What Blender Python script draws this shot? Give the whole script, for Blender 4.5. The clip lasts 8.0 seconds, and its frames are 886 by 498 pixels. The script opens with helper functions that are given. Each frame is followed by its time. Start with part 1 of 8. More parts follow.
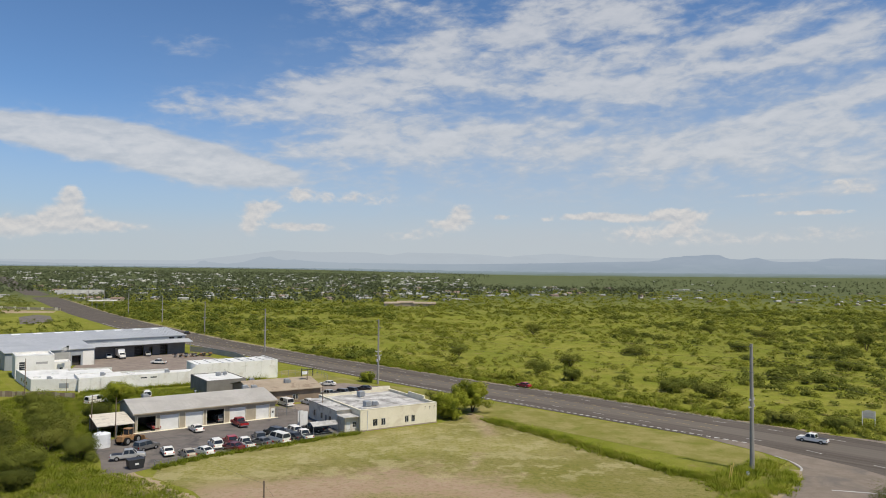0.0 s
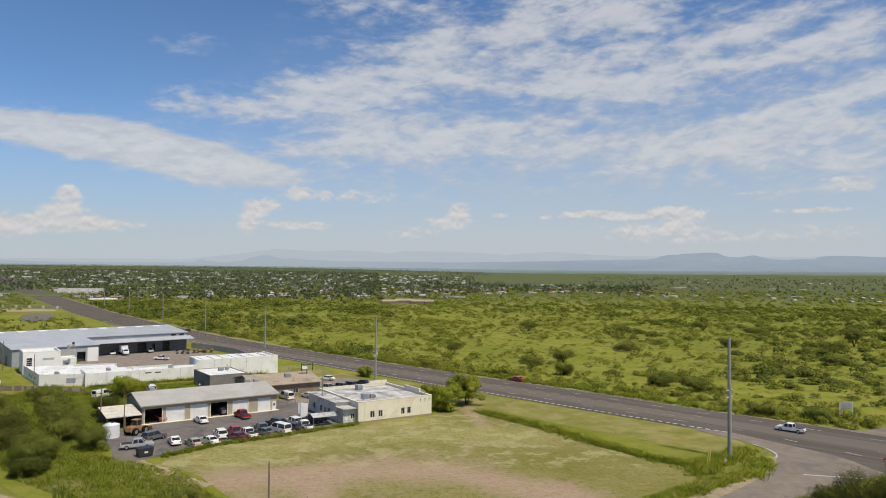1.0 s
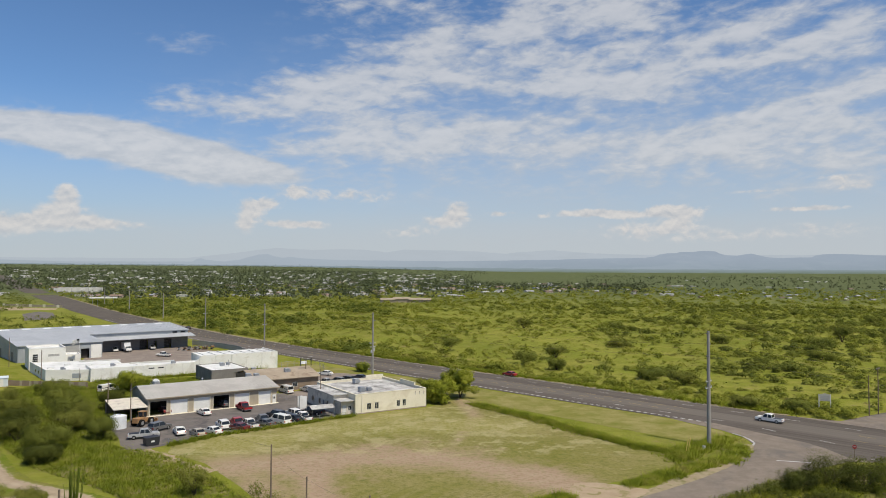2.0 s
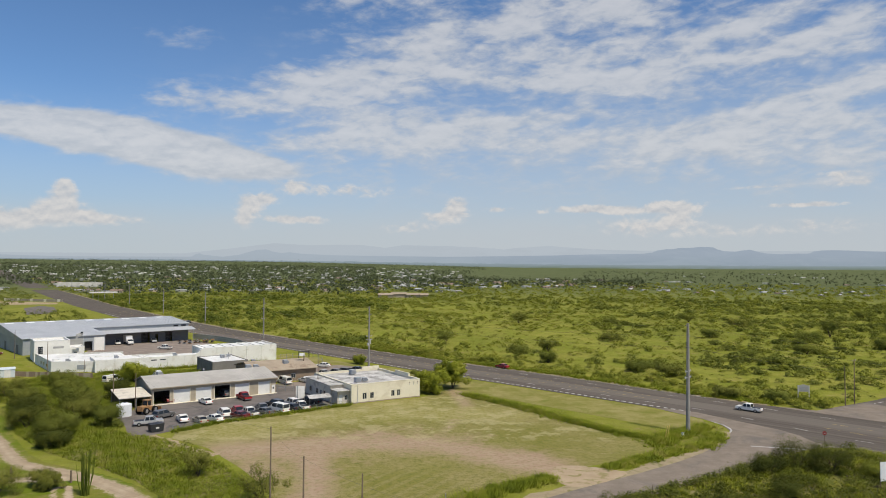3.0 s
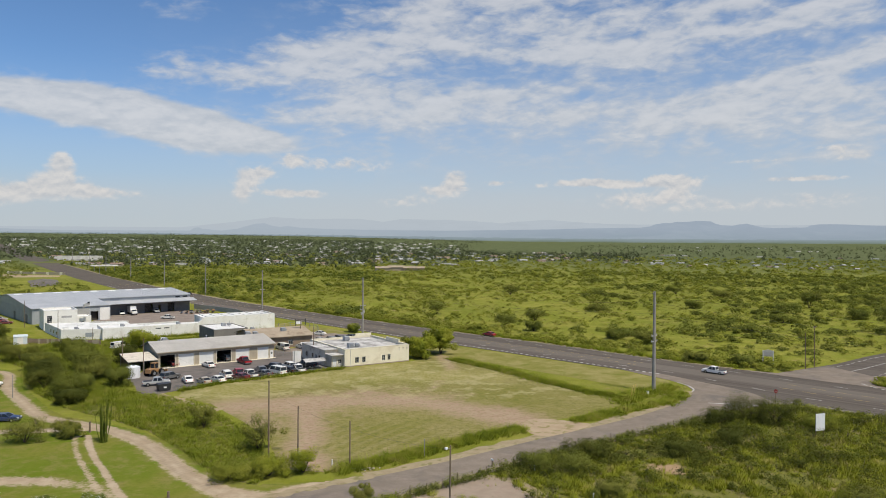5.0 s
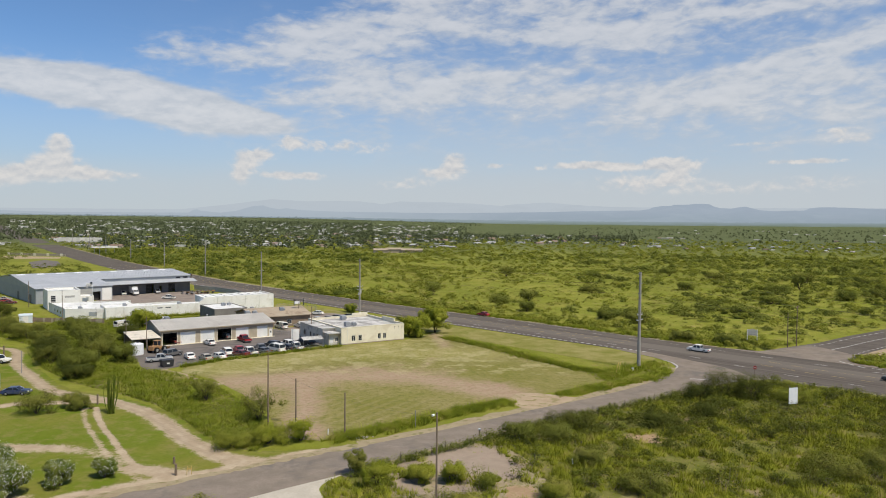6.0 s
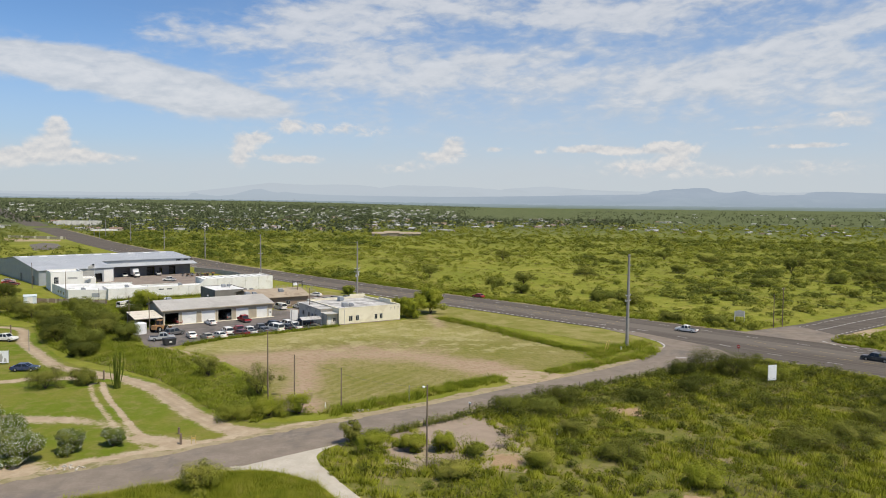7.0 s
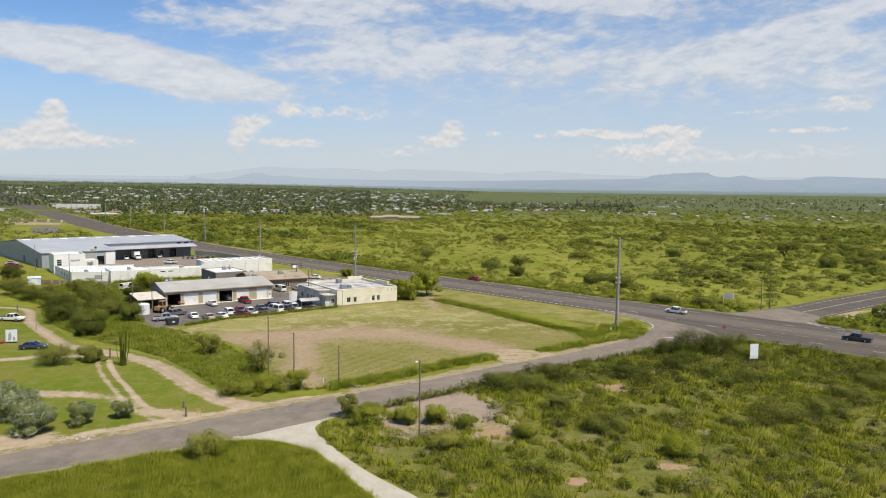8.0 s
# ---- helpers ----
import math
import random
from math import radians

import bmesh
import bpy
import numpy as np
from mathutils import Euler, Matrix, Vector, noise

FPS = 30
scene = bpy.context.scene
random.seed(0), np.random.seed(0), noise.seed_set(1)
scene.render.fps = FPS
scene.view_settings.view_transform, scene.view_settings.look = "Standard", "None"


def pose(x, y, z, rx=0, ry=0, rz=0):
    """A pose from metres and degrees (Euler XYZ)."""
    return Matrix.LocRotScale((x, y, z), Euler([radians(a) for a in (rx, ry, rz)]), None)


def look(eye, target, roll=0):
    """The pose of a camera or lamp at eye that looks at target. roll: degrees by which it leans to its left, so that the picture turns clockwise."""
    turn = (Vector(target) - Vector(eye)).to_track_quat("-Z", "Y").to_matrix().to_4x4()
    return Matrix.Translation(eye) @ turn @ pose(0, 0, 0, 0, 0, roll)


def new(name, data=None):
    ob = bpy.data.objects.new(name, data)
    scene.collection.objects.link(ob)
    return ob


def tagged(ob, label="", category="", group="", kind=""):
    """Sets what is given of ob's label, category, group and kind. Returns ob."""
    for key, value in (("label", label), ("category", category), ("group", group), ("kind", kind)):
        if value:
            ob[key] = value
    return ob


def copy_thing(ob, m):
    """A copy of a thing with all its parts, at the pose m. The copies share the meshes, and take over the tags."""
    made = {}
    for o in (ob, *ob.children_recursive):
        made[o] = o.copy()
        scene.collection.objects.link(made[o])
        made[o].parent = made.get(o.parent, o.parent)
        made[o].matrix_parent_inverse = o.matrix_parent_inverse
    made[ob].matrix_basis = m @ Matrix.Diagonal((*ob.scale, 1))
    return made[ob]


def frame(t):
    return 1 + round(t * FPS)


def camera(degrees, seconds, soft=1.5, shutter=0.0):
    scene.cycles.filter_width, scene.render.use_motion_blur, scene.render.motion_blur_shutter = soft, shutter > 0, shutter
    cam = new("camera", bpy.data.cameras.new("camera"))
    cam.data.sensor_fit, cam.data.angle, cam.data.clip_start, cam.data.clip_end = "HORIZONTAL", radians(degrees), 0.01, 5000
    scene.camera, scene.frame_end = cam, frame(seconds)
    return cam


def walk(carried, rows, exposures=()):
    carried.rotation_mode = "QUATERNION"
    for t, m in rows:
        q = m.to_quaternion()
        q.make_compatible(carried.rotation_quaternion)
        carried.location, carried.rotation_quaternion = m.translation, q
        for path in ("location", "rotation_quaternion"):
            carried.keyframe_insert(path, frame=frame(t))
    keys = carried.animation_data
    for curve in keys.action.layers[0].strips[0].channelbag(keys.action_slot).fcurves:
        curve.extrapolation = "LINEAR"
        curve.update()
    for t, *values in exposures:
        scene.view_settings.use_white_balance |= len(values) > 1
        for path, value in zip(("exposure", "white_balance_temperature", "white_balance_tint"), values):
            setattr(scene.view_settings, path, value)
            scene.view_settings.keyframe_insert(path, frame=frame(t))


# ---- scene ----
cam = camera(64.5, 8.0, soft=0.95)
PATH = [
    (0, (-2.97, -6.182, 32.385), (-2.896, -4.185, 32.461), 0.5),
    (0.5, (-2.719, -9.003, 32.246), (-2.643, -7.006, 32.32), 0.5),
    (1, (-2.339, -12.484, 32.236), (-2.26, -10.486, 32.307), 0.4),
    (1.5, (-1.957, -15.507, 32.074), (-1.875, -13.51, 32.144), 0.3),
    (3, (-0.372, -24.722, 31.77), (-0.285, -22.725, 31.825), 0.4),
    (3.5, (0.212, -27.431, 31.624), (0.3, -25.433, 31.668), 0.4),
    (4, (0.852, -30.395, 31.493), (0.942, -28.398, 31.519), 0.4),
    (4.5, (1.431, -32.847, 31.487), (1.522, -30.849, 31.492), 0.4),
    (6, (3.09, -40.526, 31.297), (3.185, -38.529, 31.228), 0.5),
    (6.5, (3.481, -42.617, 31.239), (3.578, -40.621, 31.148), 0.6),
    (7, (3.935, -44.923, 31.147), (4.033, -42.928, 31.032), 0.6),
    (7.5, (4.24, -46.963, 31.154), (4.34, -44.97, 31.017), 0.7),
    (8, (4.612, -49.252, 31.148), (4.713, -47.261, 30.988), 0.7),
]
walk(cam, [(t, look(eye, target, roll)) for t, eye, target, roll in PATH], exposures=[(0, 0.0), (4.0, 0.01), (6.0, 0.08), (7.0, 0.16), (8.0, 0.25)])

# ---------------------------------------------------------------- world, sun
SUN_EL, SUN_DIR = radians(59), Vector((0.72, -0.69, 0)).normalized()
sun_data = bpy.data.lights.new("sun", "SUN")
sun_data.energy, sun_data.angle, sun_data.color = 4.2, radians(0.7), (1.0, 0.92, 0.765)
sun = new("sun", sun_data)
to_sun = Vector((SUN_DIR.x * math.cos(SUN_EL), SUN_DIR.y * math.cos(SUN_EL), math.sin(SUN_EL)))
sun.matrix_world = look(to_sun * 300, (0, 0, 0))

world = bpy.data.worlds.new("sky")
scene.world = world
world.use_nodes = True
WT = world.node_tree
WT.nodes.clear()


class Tree:
    """Short hand for node trees."""

    def __init__(self, tree):
        self.t = tree

    def node(self, kind, **inputs):
        n = self.t.nodes.new(kind)
        for k, v in inputs.items():
            self.put(n.inputs[int(k[1:])] if k[0] == "i" and k[1:].isdigit() else n.inputs[k], v)
        return n

    def put(self, socket, v):
        if isinstance(v, bpy.types.NodeSocket):
            self.t.links.new(v, socket)
        elif isinstance(v, tuple) and len(v) == 3 and socket.type == "RGBA":
            socket.default_value = (*v, 1)
        else:
            socket.default_value = v

    def m(self, op, a, b=0.0, c=0.0, clamp=False):
        n = self.t.nodes.new("ShaderNodeMath")
        n.operation, n.use_clamp = op, clamp
        for s, v in zip(n.inputs, (a, b, c)):
            self.put(s, v)
        return n.outputs[0]

    def add(self, a, b):
        return self.m("ADD", a, b)

    def mul(self, a, b):
        return self.m("MULTIPLY", a, b)

    def fma(self, a, b, c):
        return self.m("MULTIPLY_ADD", a, b, c)

    def step(self, lo, hi, v):
        n = self.t.nodes.new("ShaderNodeMapRange")
        n.interpolation_type = "SMOOTHSTEP"
        for k, x in (("Value", v), ("From Min", lo), ("From Max", hi)):
            self.put(n.inputs[k], x)
        return n.outputs[0]

    def mix(self, f, a, b):
        n = self.t.nodes.new("ShaderNodeMix")
        n.data_type = "RGBA"
        self.put(n.inputs[0], f), self.put(n.inputs[6], a), self.put(n.inputs[7], b)
        return n.outputs[2]

    def noise(self, vec, scale, detail=3.0, rough=0.55, dist=0.0):
        n = self.t.nodes.new("ShaderNodeTexNoise")
        for k, x in (("Vector", vec), ("Scale", scale), ("Detail", detail), ("Roughness", rough), ("Distortion", dist)):
            self.put(n.inputs[k], x)
        return n.outputs[0]

    def xyz(self, x, y, z):
        n = self.t.nodes.new("ShaderNodeCombineXYZ")
        for s, v in zip(n.inputs, (x, y, z)):
            self.put(s, v)
        return n.outputs[0]

    def ramp(self, v, stops):
        n = self.t.nodes.new("ShaderNodeValToRGB")
        el = n.color_ramp.elements
        while len(el) < len(stops):
            el.new(0.5)
        for e, (p, c) in zip(el, stops):
            e.position, e.color = p, (*c, 1)
        self.put(n.inputs[0], v)
        return n.outputs[0]


W = Tree(WT)
way = W.node("ShaderNodeTexCoord").outputs["Generated"]
sep = W.node("ShaderNodeSeparateXYZ", i0=way)
dx, dy, dz = sep.outputs
AZ = W.mul(W.m("ARCTAN2", dx, dy), 180 / math.pi)
EL = W.mul(W.m("ARCSINE", dz), 180 / math.pi)
sky = W.node("ShaderNodeTexSky")
sky.sky_type, sky.sun_disc = "NISHITA", False
sky.sun_elevation, sky.sun_rotation = SUN_EL, math.atan2(SUN_DIR.x, SUN_DIR.y)
sky.air_density, sky.dust_density, sky.ozone_density, sky.altitude = 1.0, 0.3, 2.2, 1300
SKY_GAIN = 0.102
blue = W.mix(1.0, sky.outputs[0], (0, 0, 0))
blue_n = blue.node
blue_n.blend_type, blue_n.inputs[0].default_value = "MULTIPLY", 1.0
blue_n.inputs[7].default_value = (0.80 * SKY_GAIN, 1.0 * SKY_GAIN, 1.17 * SKY_GAIN, 1)

# cloud sheets lie on a high plane; banks near the horizon are piled upright
high = W.m("MAXIMUM", W.add(dz, 0.07), 0.02)
plane = W.xyz(W.m("DIVIDE", dx, high), W.m("DIVIDE", dy, high), 0.0)
upright = W.xyz(AZ, W.mul(EL, 1.7), 0.0)
warp = W.fma(W.noise(plane, 1.3, 2.0), 1.0, -0.5)
AZW = W.fma(warp, 1.6, AZ)
ELW = W.fma(W.fma(W.noise(upright, 0.16, 2.0), 1.0, -0.5), 1.1, EL)


def bank(az, el, wide, tall, tilt=0.0, dense=1.0, soft=True):
    """A soft lens of cloud round one direction of the sky, in degrees."""
    x, y = (AZW, ELW) if soft else (AZ, EL)
    c, s = math.cos(radians(tilt)), math.sin(radians(tilt))
    p = W.fma(y, s / wide, W.fma(x, c / wide, -(az * c + el * s) / wide)) if tilt else W.fma(x, 1 / wide, -az / wide)
    q = W.fma(y, c / tall, W.fma(x, -s / tall, (az * s - el * c) / tall)) if tilt else W.fma(y, 1 / tall, -el / tall)
    return W.m("POWER", 0.3679, W.fma(q, q, W.mul(p, p))), dense


def heap(*banks):
    total = 0.0
    for lens, dense in banks:
        total = W.fma(lens, dense, total)
    return total


west_bank = heap(
    bank(-29.4, 9.9, 3.0, 1.00, -4, 1.15), bank(-25.5, 9.8, 4.4, 1.28, -8, 1.30), bank(-20.7, 9.2, 5.1, 1.51, -11, 1.35), bank(-15.6, 8.5, 5.0, 1.39, -10, 1.25),
    bank(-11.7, 7.9, 3.1, 0.80, -8, 0.70),
)
thin_deck = heap(
    bank(-15.3, 13.1, 4.6, 1.19, -2, 0.80), bank(-13.3, 12.3, 3.4, 0.77, 0, 0.60), bank(-18.2, 12.4, 3.7, 0.50, -5, 0.40), bank(-19.9, 17.1, 2.2, 0.44, -8, 0.30),
    bank(-17.4, 17.9, 1.9, 0.72, 12, 0.30), bank(-15.4, 17.1, 1.9, 0.82, -5, 0.28), bank(-17.9, 16.4, 2.9, 0.33, -3, 0.25), bank(-4.5, 21.2, 3.2, 0.49, 0, 0.55),
)
middle_deck = heap(
    bank(-9.7, 15.0, 2.7, 1.03, 0, 0.55), bank(-5.6, 14.6, 5.0, 1.13, 6, 1.05), bank(-8.3, 13.4, 3.1, 0.78, 0, 0.80), bank(-1.9, 15.3, 4.2, 1.31, 15, 0.85),
    bank(0.5, 18.2, 2.8, 0.94, 20, 0.80), bank(2.5, 16.6, 2.8, 1.56, 10, 0.55), bank(-3.9, 11.6, 4.1, 1.07, -10, 0.60), bank(-0.5, 11.1, 5.1, 1.53, 0, 0.85),
    bank(-8.2, 10.3, 4.5, 0.80, 8, 0.50), bank(-3.4, 9.7, 7.3, 0.99, 0, 0.50), bank(4.6, 15.5, 3.2, 1.22, 0, 0.50), bank(5.6, 11.2, 4.6, 1.12, 0, 0.65),
    bank(7.4, 10.1, 5.5, 0.54, 0, 0.55), bank(11.1, 12.0, 5.0, 0.62, 3, 0.85),
)
high_deck = heap(
    bank(3.0, 18.9, 2.8, 1.01, 10, 0.50), bank(10.1, 19.9, 4.1, 1.74, 15, 1.05), bank(16.0, 20.2, 4.0, 1.13, 0, 1.05), bank(17.7, 19.0, 2.6, 0.57, 5, 0.60),
    bank(7.6, 18.7, 2.8, 0.76, -10, 0.50), bank(8.3, 17.1, 2.8, 0.47, -5, 0.65), bank(13.3, 16.2, 3.6, 1.19, 5, 1.05), bank(10.1, 15.0, 4.6, 0.61, 3, 0.85),
    bank(16.0, 14.1, 4.8, 0.81, -3, 0.95), bank(19.9, 15.6, 3.8, 1.08, 15, 0.85), bank(17.7, 17.7, 2.6, 0.74, 5, 0.70),
)
east_deck = heap(
    bank(24.4, 15.6, 6.0, 0.69, 3, 1.05), bank(24.4, 17.7, 3.6, 0.87, 12, 0.75), bank(27.9, 18.2, 3.4, 0.92, 15, 0.65), bank(30.5, 16.6, 3.3, 0.76, 12, 0.85),
    bank(33.7, 17.2, 1.9, 1.17, -10, 0.75), bank(31.5, 15.3, 3.9, 0.46, 5, 0.55), bank(32.6, 13.0, 4.2, 1.04, 12, 1.00), bank(29.3, 12.3, 4.4, 0.52, 5, 0.75),
    bank(30.4, 10.6, 7.2, 0.76, 0, 0.75), bank(23.1, 10.7, 5.3, 1.01, 8, 0.75), bank(13.8, 10.1, 4.9, 0.97, 10, 0.75), bank(19.8, 9.2, 3.8, 1.04, 5, 0.60),
    bank(26.7, 9.2, 7.7, 1.16, 3, 0.80), bank(32.9, 8.0, 4.1, 0.94, 0, 0.70), bank(30.4, 6.4, 4.3, 0.44, 5, 0.40),
)
cover = W.mul(W.mul(W.step(-17, -3, AZ), W.step(3.0, 8.0, EL)), 0.32)
sheets = W.fma(W.add(W.add(W.add(west_bank, thin_deck), W.add(middle_deck, high_deck)), east_deck), 0.85, cover)


def grain_at(lift):
    """Cloud grain, fibres over lumps, looked up a little higher in the sky."""
    el = W.add(EL, lift)
    broad = W.xyz(W.mul(AZ, 0.20), W.fma(AZ, -0.02, W.mul(el, 0.50)), 0.0)
    fine = W.xyz(W.mul(AZ, 0.55), W.fma(AZ, -0.08, W.mul(el, 1.5)), 1.7)
    curd = W.xyz(W.mul(AZ, 1.0), W.mul(el, 2.0), 4.1)
    n = W.fma(W.noise(broad, 1.5, 4.0, 0.55, 0.4), 0.46, W.fma(W.noise(fine, 1.0, 4.0, 0.52, 0.5), 0.38, W.mul(W.noise(curd, 1.1, 4.0, 0.55, 0.3), 0.16)))
    return W.m("MULTIPLY_ADD", W.add(n, -0.5), 4.2, 0.5)


g0, g1 = grain_at(0.0), grain_at(0.5)
body = W.fma(W.add(g0, -0.5), 0.70, W.mul(W.m("MINIMUM", sheets, 1.15), 0.82))
thin = W.mul(W.step(0.05, 1.0, body), W.step(0.04, 0.34, sheets))
thin = W.m("MAXIMUM", W.mul(thin, 0.92), W.step(0.30, 0.85, W.fma(W.add(g0, -0.5), 0.30, west_bank)))
relief = W.m("MULTIPLY_ADD", W.m("SUBTRACT", g0, g1), 0.6, 0.5, clamp=True)
thick = W.step(0.45, 1.25, body)

west_piles = heap(
    bank(-25.9, 5.6, 0.7, 0.69, 0, 1.05, False), bank(-26.1, 4.4, 1.4, 0.77, 0, 1.00, False), bank(-28.0, 3.4, 2.1, 0.68, 0, 0.95, False), bank(-24.8, 3.5, 2.2, 0.53, 0, 0.85, False),
    bank(-29.7, 3.0, 1.3, 0.71, 0, 0.75, False), bank(-22.2, 3.4, 2.3, 0.38, 0, 0.40, False), bank(-12.9, 4.8, 1.1, 0.76, 0, 0.95, False), bank(-11.8, 5.4, 1.1, 0.45, 0, 0.85, False),
    bank(-13.4, 3.7, 0.6, 0.71, 0, 0.95, False), bank(-10.8, 3.8, 1.3, 0.31, 0, 0.70, False), bank(-8.5, 3.8, 1.6, 0.32, 0, 0.85, False), bank(-9.5, 6.4, 0.8, 0.54, 0, 0.75, False),
    bank(-5.5, 6.2, 5.0, 0.64, -2, 0.50, False),
)
east_piles = heap(
    bank(3.6, 5.0, 0.9, 0.74, 0, 0.95, False), bank(2.5, 4.2, 1.8, 0.51, 0, 0.75, False), bank(-0.4, 3.3, 2.8, 0.55, 0, 0.45, False), bank(7.0, 4.8, 1.1, 0.23, 0, 0.70, False),
    bank(10.4, 4.6, 0.5, 0.18, 0, 0.50, False), bank(14.7, 4.8, 3.3, 0.31, 0, 1.15, False), bank(17.4, 4.6, 1.7, 0.27, 0, 0.65, False), bank(19.7, 5.0, 0.9, 0.35, 0, 0.85, False),
    bank(21.3, 4.8, 1.7, 0.57, 0, 0.95, False), bank(21.0, 3.9, 1.2, 0.57, 0, 0.60, False), bank(18.1, 3.7, 3.8, 0.66, 0, 0.40, False), bank(30.0, 4.8, 2.7, 0.20, 0, 0.90, False),
    bank(31.8, 6.9, 1.5, 0.32, 0, 0.65, False), bank(32.6, 6.3, 1.8, 0.36, 0, 0.55, False), bank(26.7, 6.2, 2.5, 0.17, 0, 0.45, False), bank(22.7, 2.9, 8.9, 0.65, 0, 0.40, False),
    bank(31.4, 3.4, 3.9, 0.52, 0, 0.32, False),
)
piled = W.add(west_piles, east_piles)


def puff_at(lift):
    at = W.xyz(AZ, W.mul(W.add(EL, lift), 1.5), 0.0)
    return W.noise(at, 0.85, 7.0, 0.58, 0.3)


p0, p1 = puff_at(0.0), puff_at(0.3)
lump = W.fma(W.add(p0, -0.5), 1.7, piled)
cumulus = W.mul(W.mul(W.step(0.12, 0.80, lump), W.step(0.7, 3.6, EL)), W.step(0.05, 0.4, piled))
lit = W.m("MULTIPLY_ADD", W.m("SUBTRACT", p0, p1), 2.6, 0.6, clamp=True)
haze = W.step(14.0, 0.5, EL)
low_tone = W.mix(W.step(-34, 14, AZ), (0.40, 0.462, 0.525), (0.48, 0.522, 0.56))
veil = W.mul(W.mul(W.step(-30, 10, AZ), W.step(22, 9, EL)), W.m("MULTIPLY_ADD", g1, 0.35, 0.62, clamp=True))
mist = W.mul(W.step(5.4, 2.6, EL), W.fma(W.noise(upright, 0.22, 4.0, 0.6), 0.5, 0.45))

c1 = W.mix(W.mul(haze, 0.82), blue_n.outputs[2], low_tone)
c2 = W.mix(W.mul(veil, 0.48), c1, (0.465, 0.515, 0.57))
c3 = W.mix(W.mul(thin, 0.84), c2, W.mix(W.m("MULTIPLY_ADD", thick, 0.55, W.mul(relief, 0.55), clamp=True), (0.475, 0.505, 0.545), (0.655, 0.655, 0.66)))
c4 = W.mix(W.mul(mist, 0.7), c3, (0.515, 0.54, 0.565))
c5 = W.mix(W.mul(cumulus, 0.88), c4, W.mix(lit, (0.49, 0.51, 0.54), (0.69, 0.665, 0.64)))
out = W.node("ShaderNodeBackground", Color=c5, Strength=1.0)
W.t.links.new(out.outputs[0], W.node("ShaderNodeOutputWorld").inputs[0])
world.cycles.sampling_method, world.cycles.sample_map_resolution = "MANUAL", 512

# ---------------------------------------------------------------- materials
def material(name, rough=0.85, metal=0.0):
    mat = bpy.data.materials.new(name)
    mat.use_nodes = True
    t = Tree(mat.node_tree)
    bsdf = mat.node_tree.nodes["Principled BSDF"]
    bsdf.inputs["Roughness"].default_value, bsdf.inputs["Metallic"].default_value = rough, metal
    if rough >= 0.85:
        bsdf.inputs["Specular IOR Level"].default_value = 0.03
    return mat, t, bsdf


def where(t):
    return t.node("ShaderNodeTexCoord").outputs["Object"]


def place(t):
    return t.node("ShaderNodeNewGeometry").outputs["Position"]


def bump(t, bsdf, height, strength=0.4, distance=0.05):
    b = t.node("ShaderNodeBump", Strength=strength, Distance=distance, Height=height)
    t.put(bsdf.inputs["Normal"], b.outputs[0])


def surface(name, low, high, scale, fine=6.0, rough=0.85, metal=0.0, stain=None, stain_scale=0.3, relief=0.3, local=True):
    """Two tones by coarse noise, a fine grain, and stains with a shape of their own."""
    mat, t, bsdf = material(name, rough, metal)
    p = where(t) if local else place(t)
    coarse = t.step(0.3, 0.7, t.noise(p, scale, 4.0, 0.6))
    grain = t.noise(p, scale * fine, 4.0, 0.65)
    col = t.mix(coarse, low, high)
    col = t.mix(t.mul(t.step(0.35, 0.75, grain), 0.3), col, tuple(c * 0.72 for c in low))
    if stain:
        s = t.step(0.50, 0.66, t.noise(p, stain_scale, 6.0, 0.68, 0.6))
        col = t.mix(t.mul(s, 0.75), col, stain)
    t.put(bsdf.inputs["Base Color"], col)
    bump(t, bsdf, grain, relief, 0.03)
    return mat


def plain(name, colour, rough=0.5, metal=0.0, vary=0.12):
    mat, t, bsdf = material(name, rough, metal)
    g = t.noise(where(t), 3.0, 4.0, 0.6)
    t.put(bsdf.inputs["Base Color"], t.mix(t.step(0.3, 0.8, g), colour, tuple(c * (1 - vary) for c in colour)))
    return mat


def foliage(name, tones, spread=0.12, through_light=0.2):
    """Leaves: tone by plant (coarse noise over the ground) and by leaf."""
    mat, t, bsdf = material(name, 0.75)
    geo = t.node("ShaderNodeNewGeometry")
    info = t.node("ShaderNodeObjectInfo")
    shift = t.node("ShaderNodeVectorMath", i0=geo.outputs["Position"], i1=t.xyz(t.mul(info.outputs["Random"], 300.0), 0, 0))
    plant = t.noise(shift.outputs[0], spread, 2.0, 0.6)
    pick = t.add(t.fma(t.add(plant, -0.5), 1.9, 0.5), t.fma(geo.outputs["Random Per Island"], 0.22, -0.11))
    n = len(tones) - 1
    col = t.ramp(pick, [(0.12 + 0.76 * i / n, c) for i, c in enumerate(tones)])
    t.put(bsdf.inputs["Base Color"], col)
    bsdf.inputs["Specular IOR Level"].default_value = 0.03
    tr = t.node("ShaderNodeBsdfTranslucent", Color=t.mix(0.4, col, (0.20, 0.24, 0.03)))
    mixed = t.node("ShaderNodeMixShader", i0=through_light, i1=bsdf.outputs[0], i2=tr.outputs[0])
    t.t.links.new(mixed.outputs[0], mat.node_tree.nodes["Material Output"].inputs[0])
    return mat


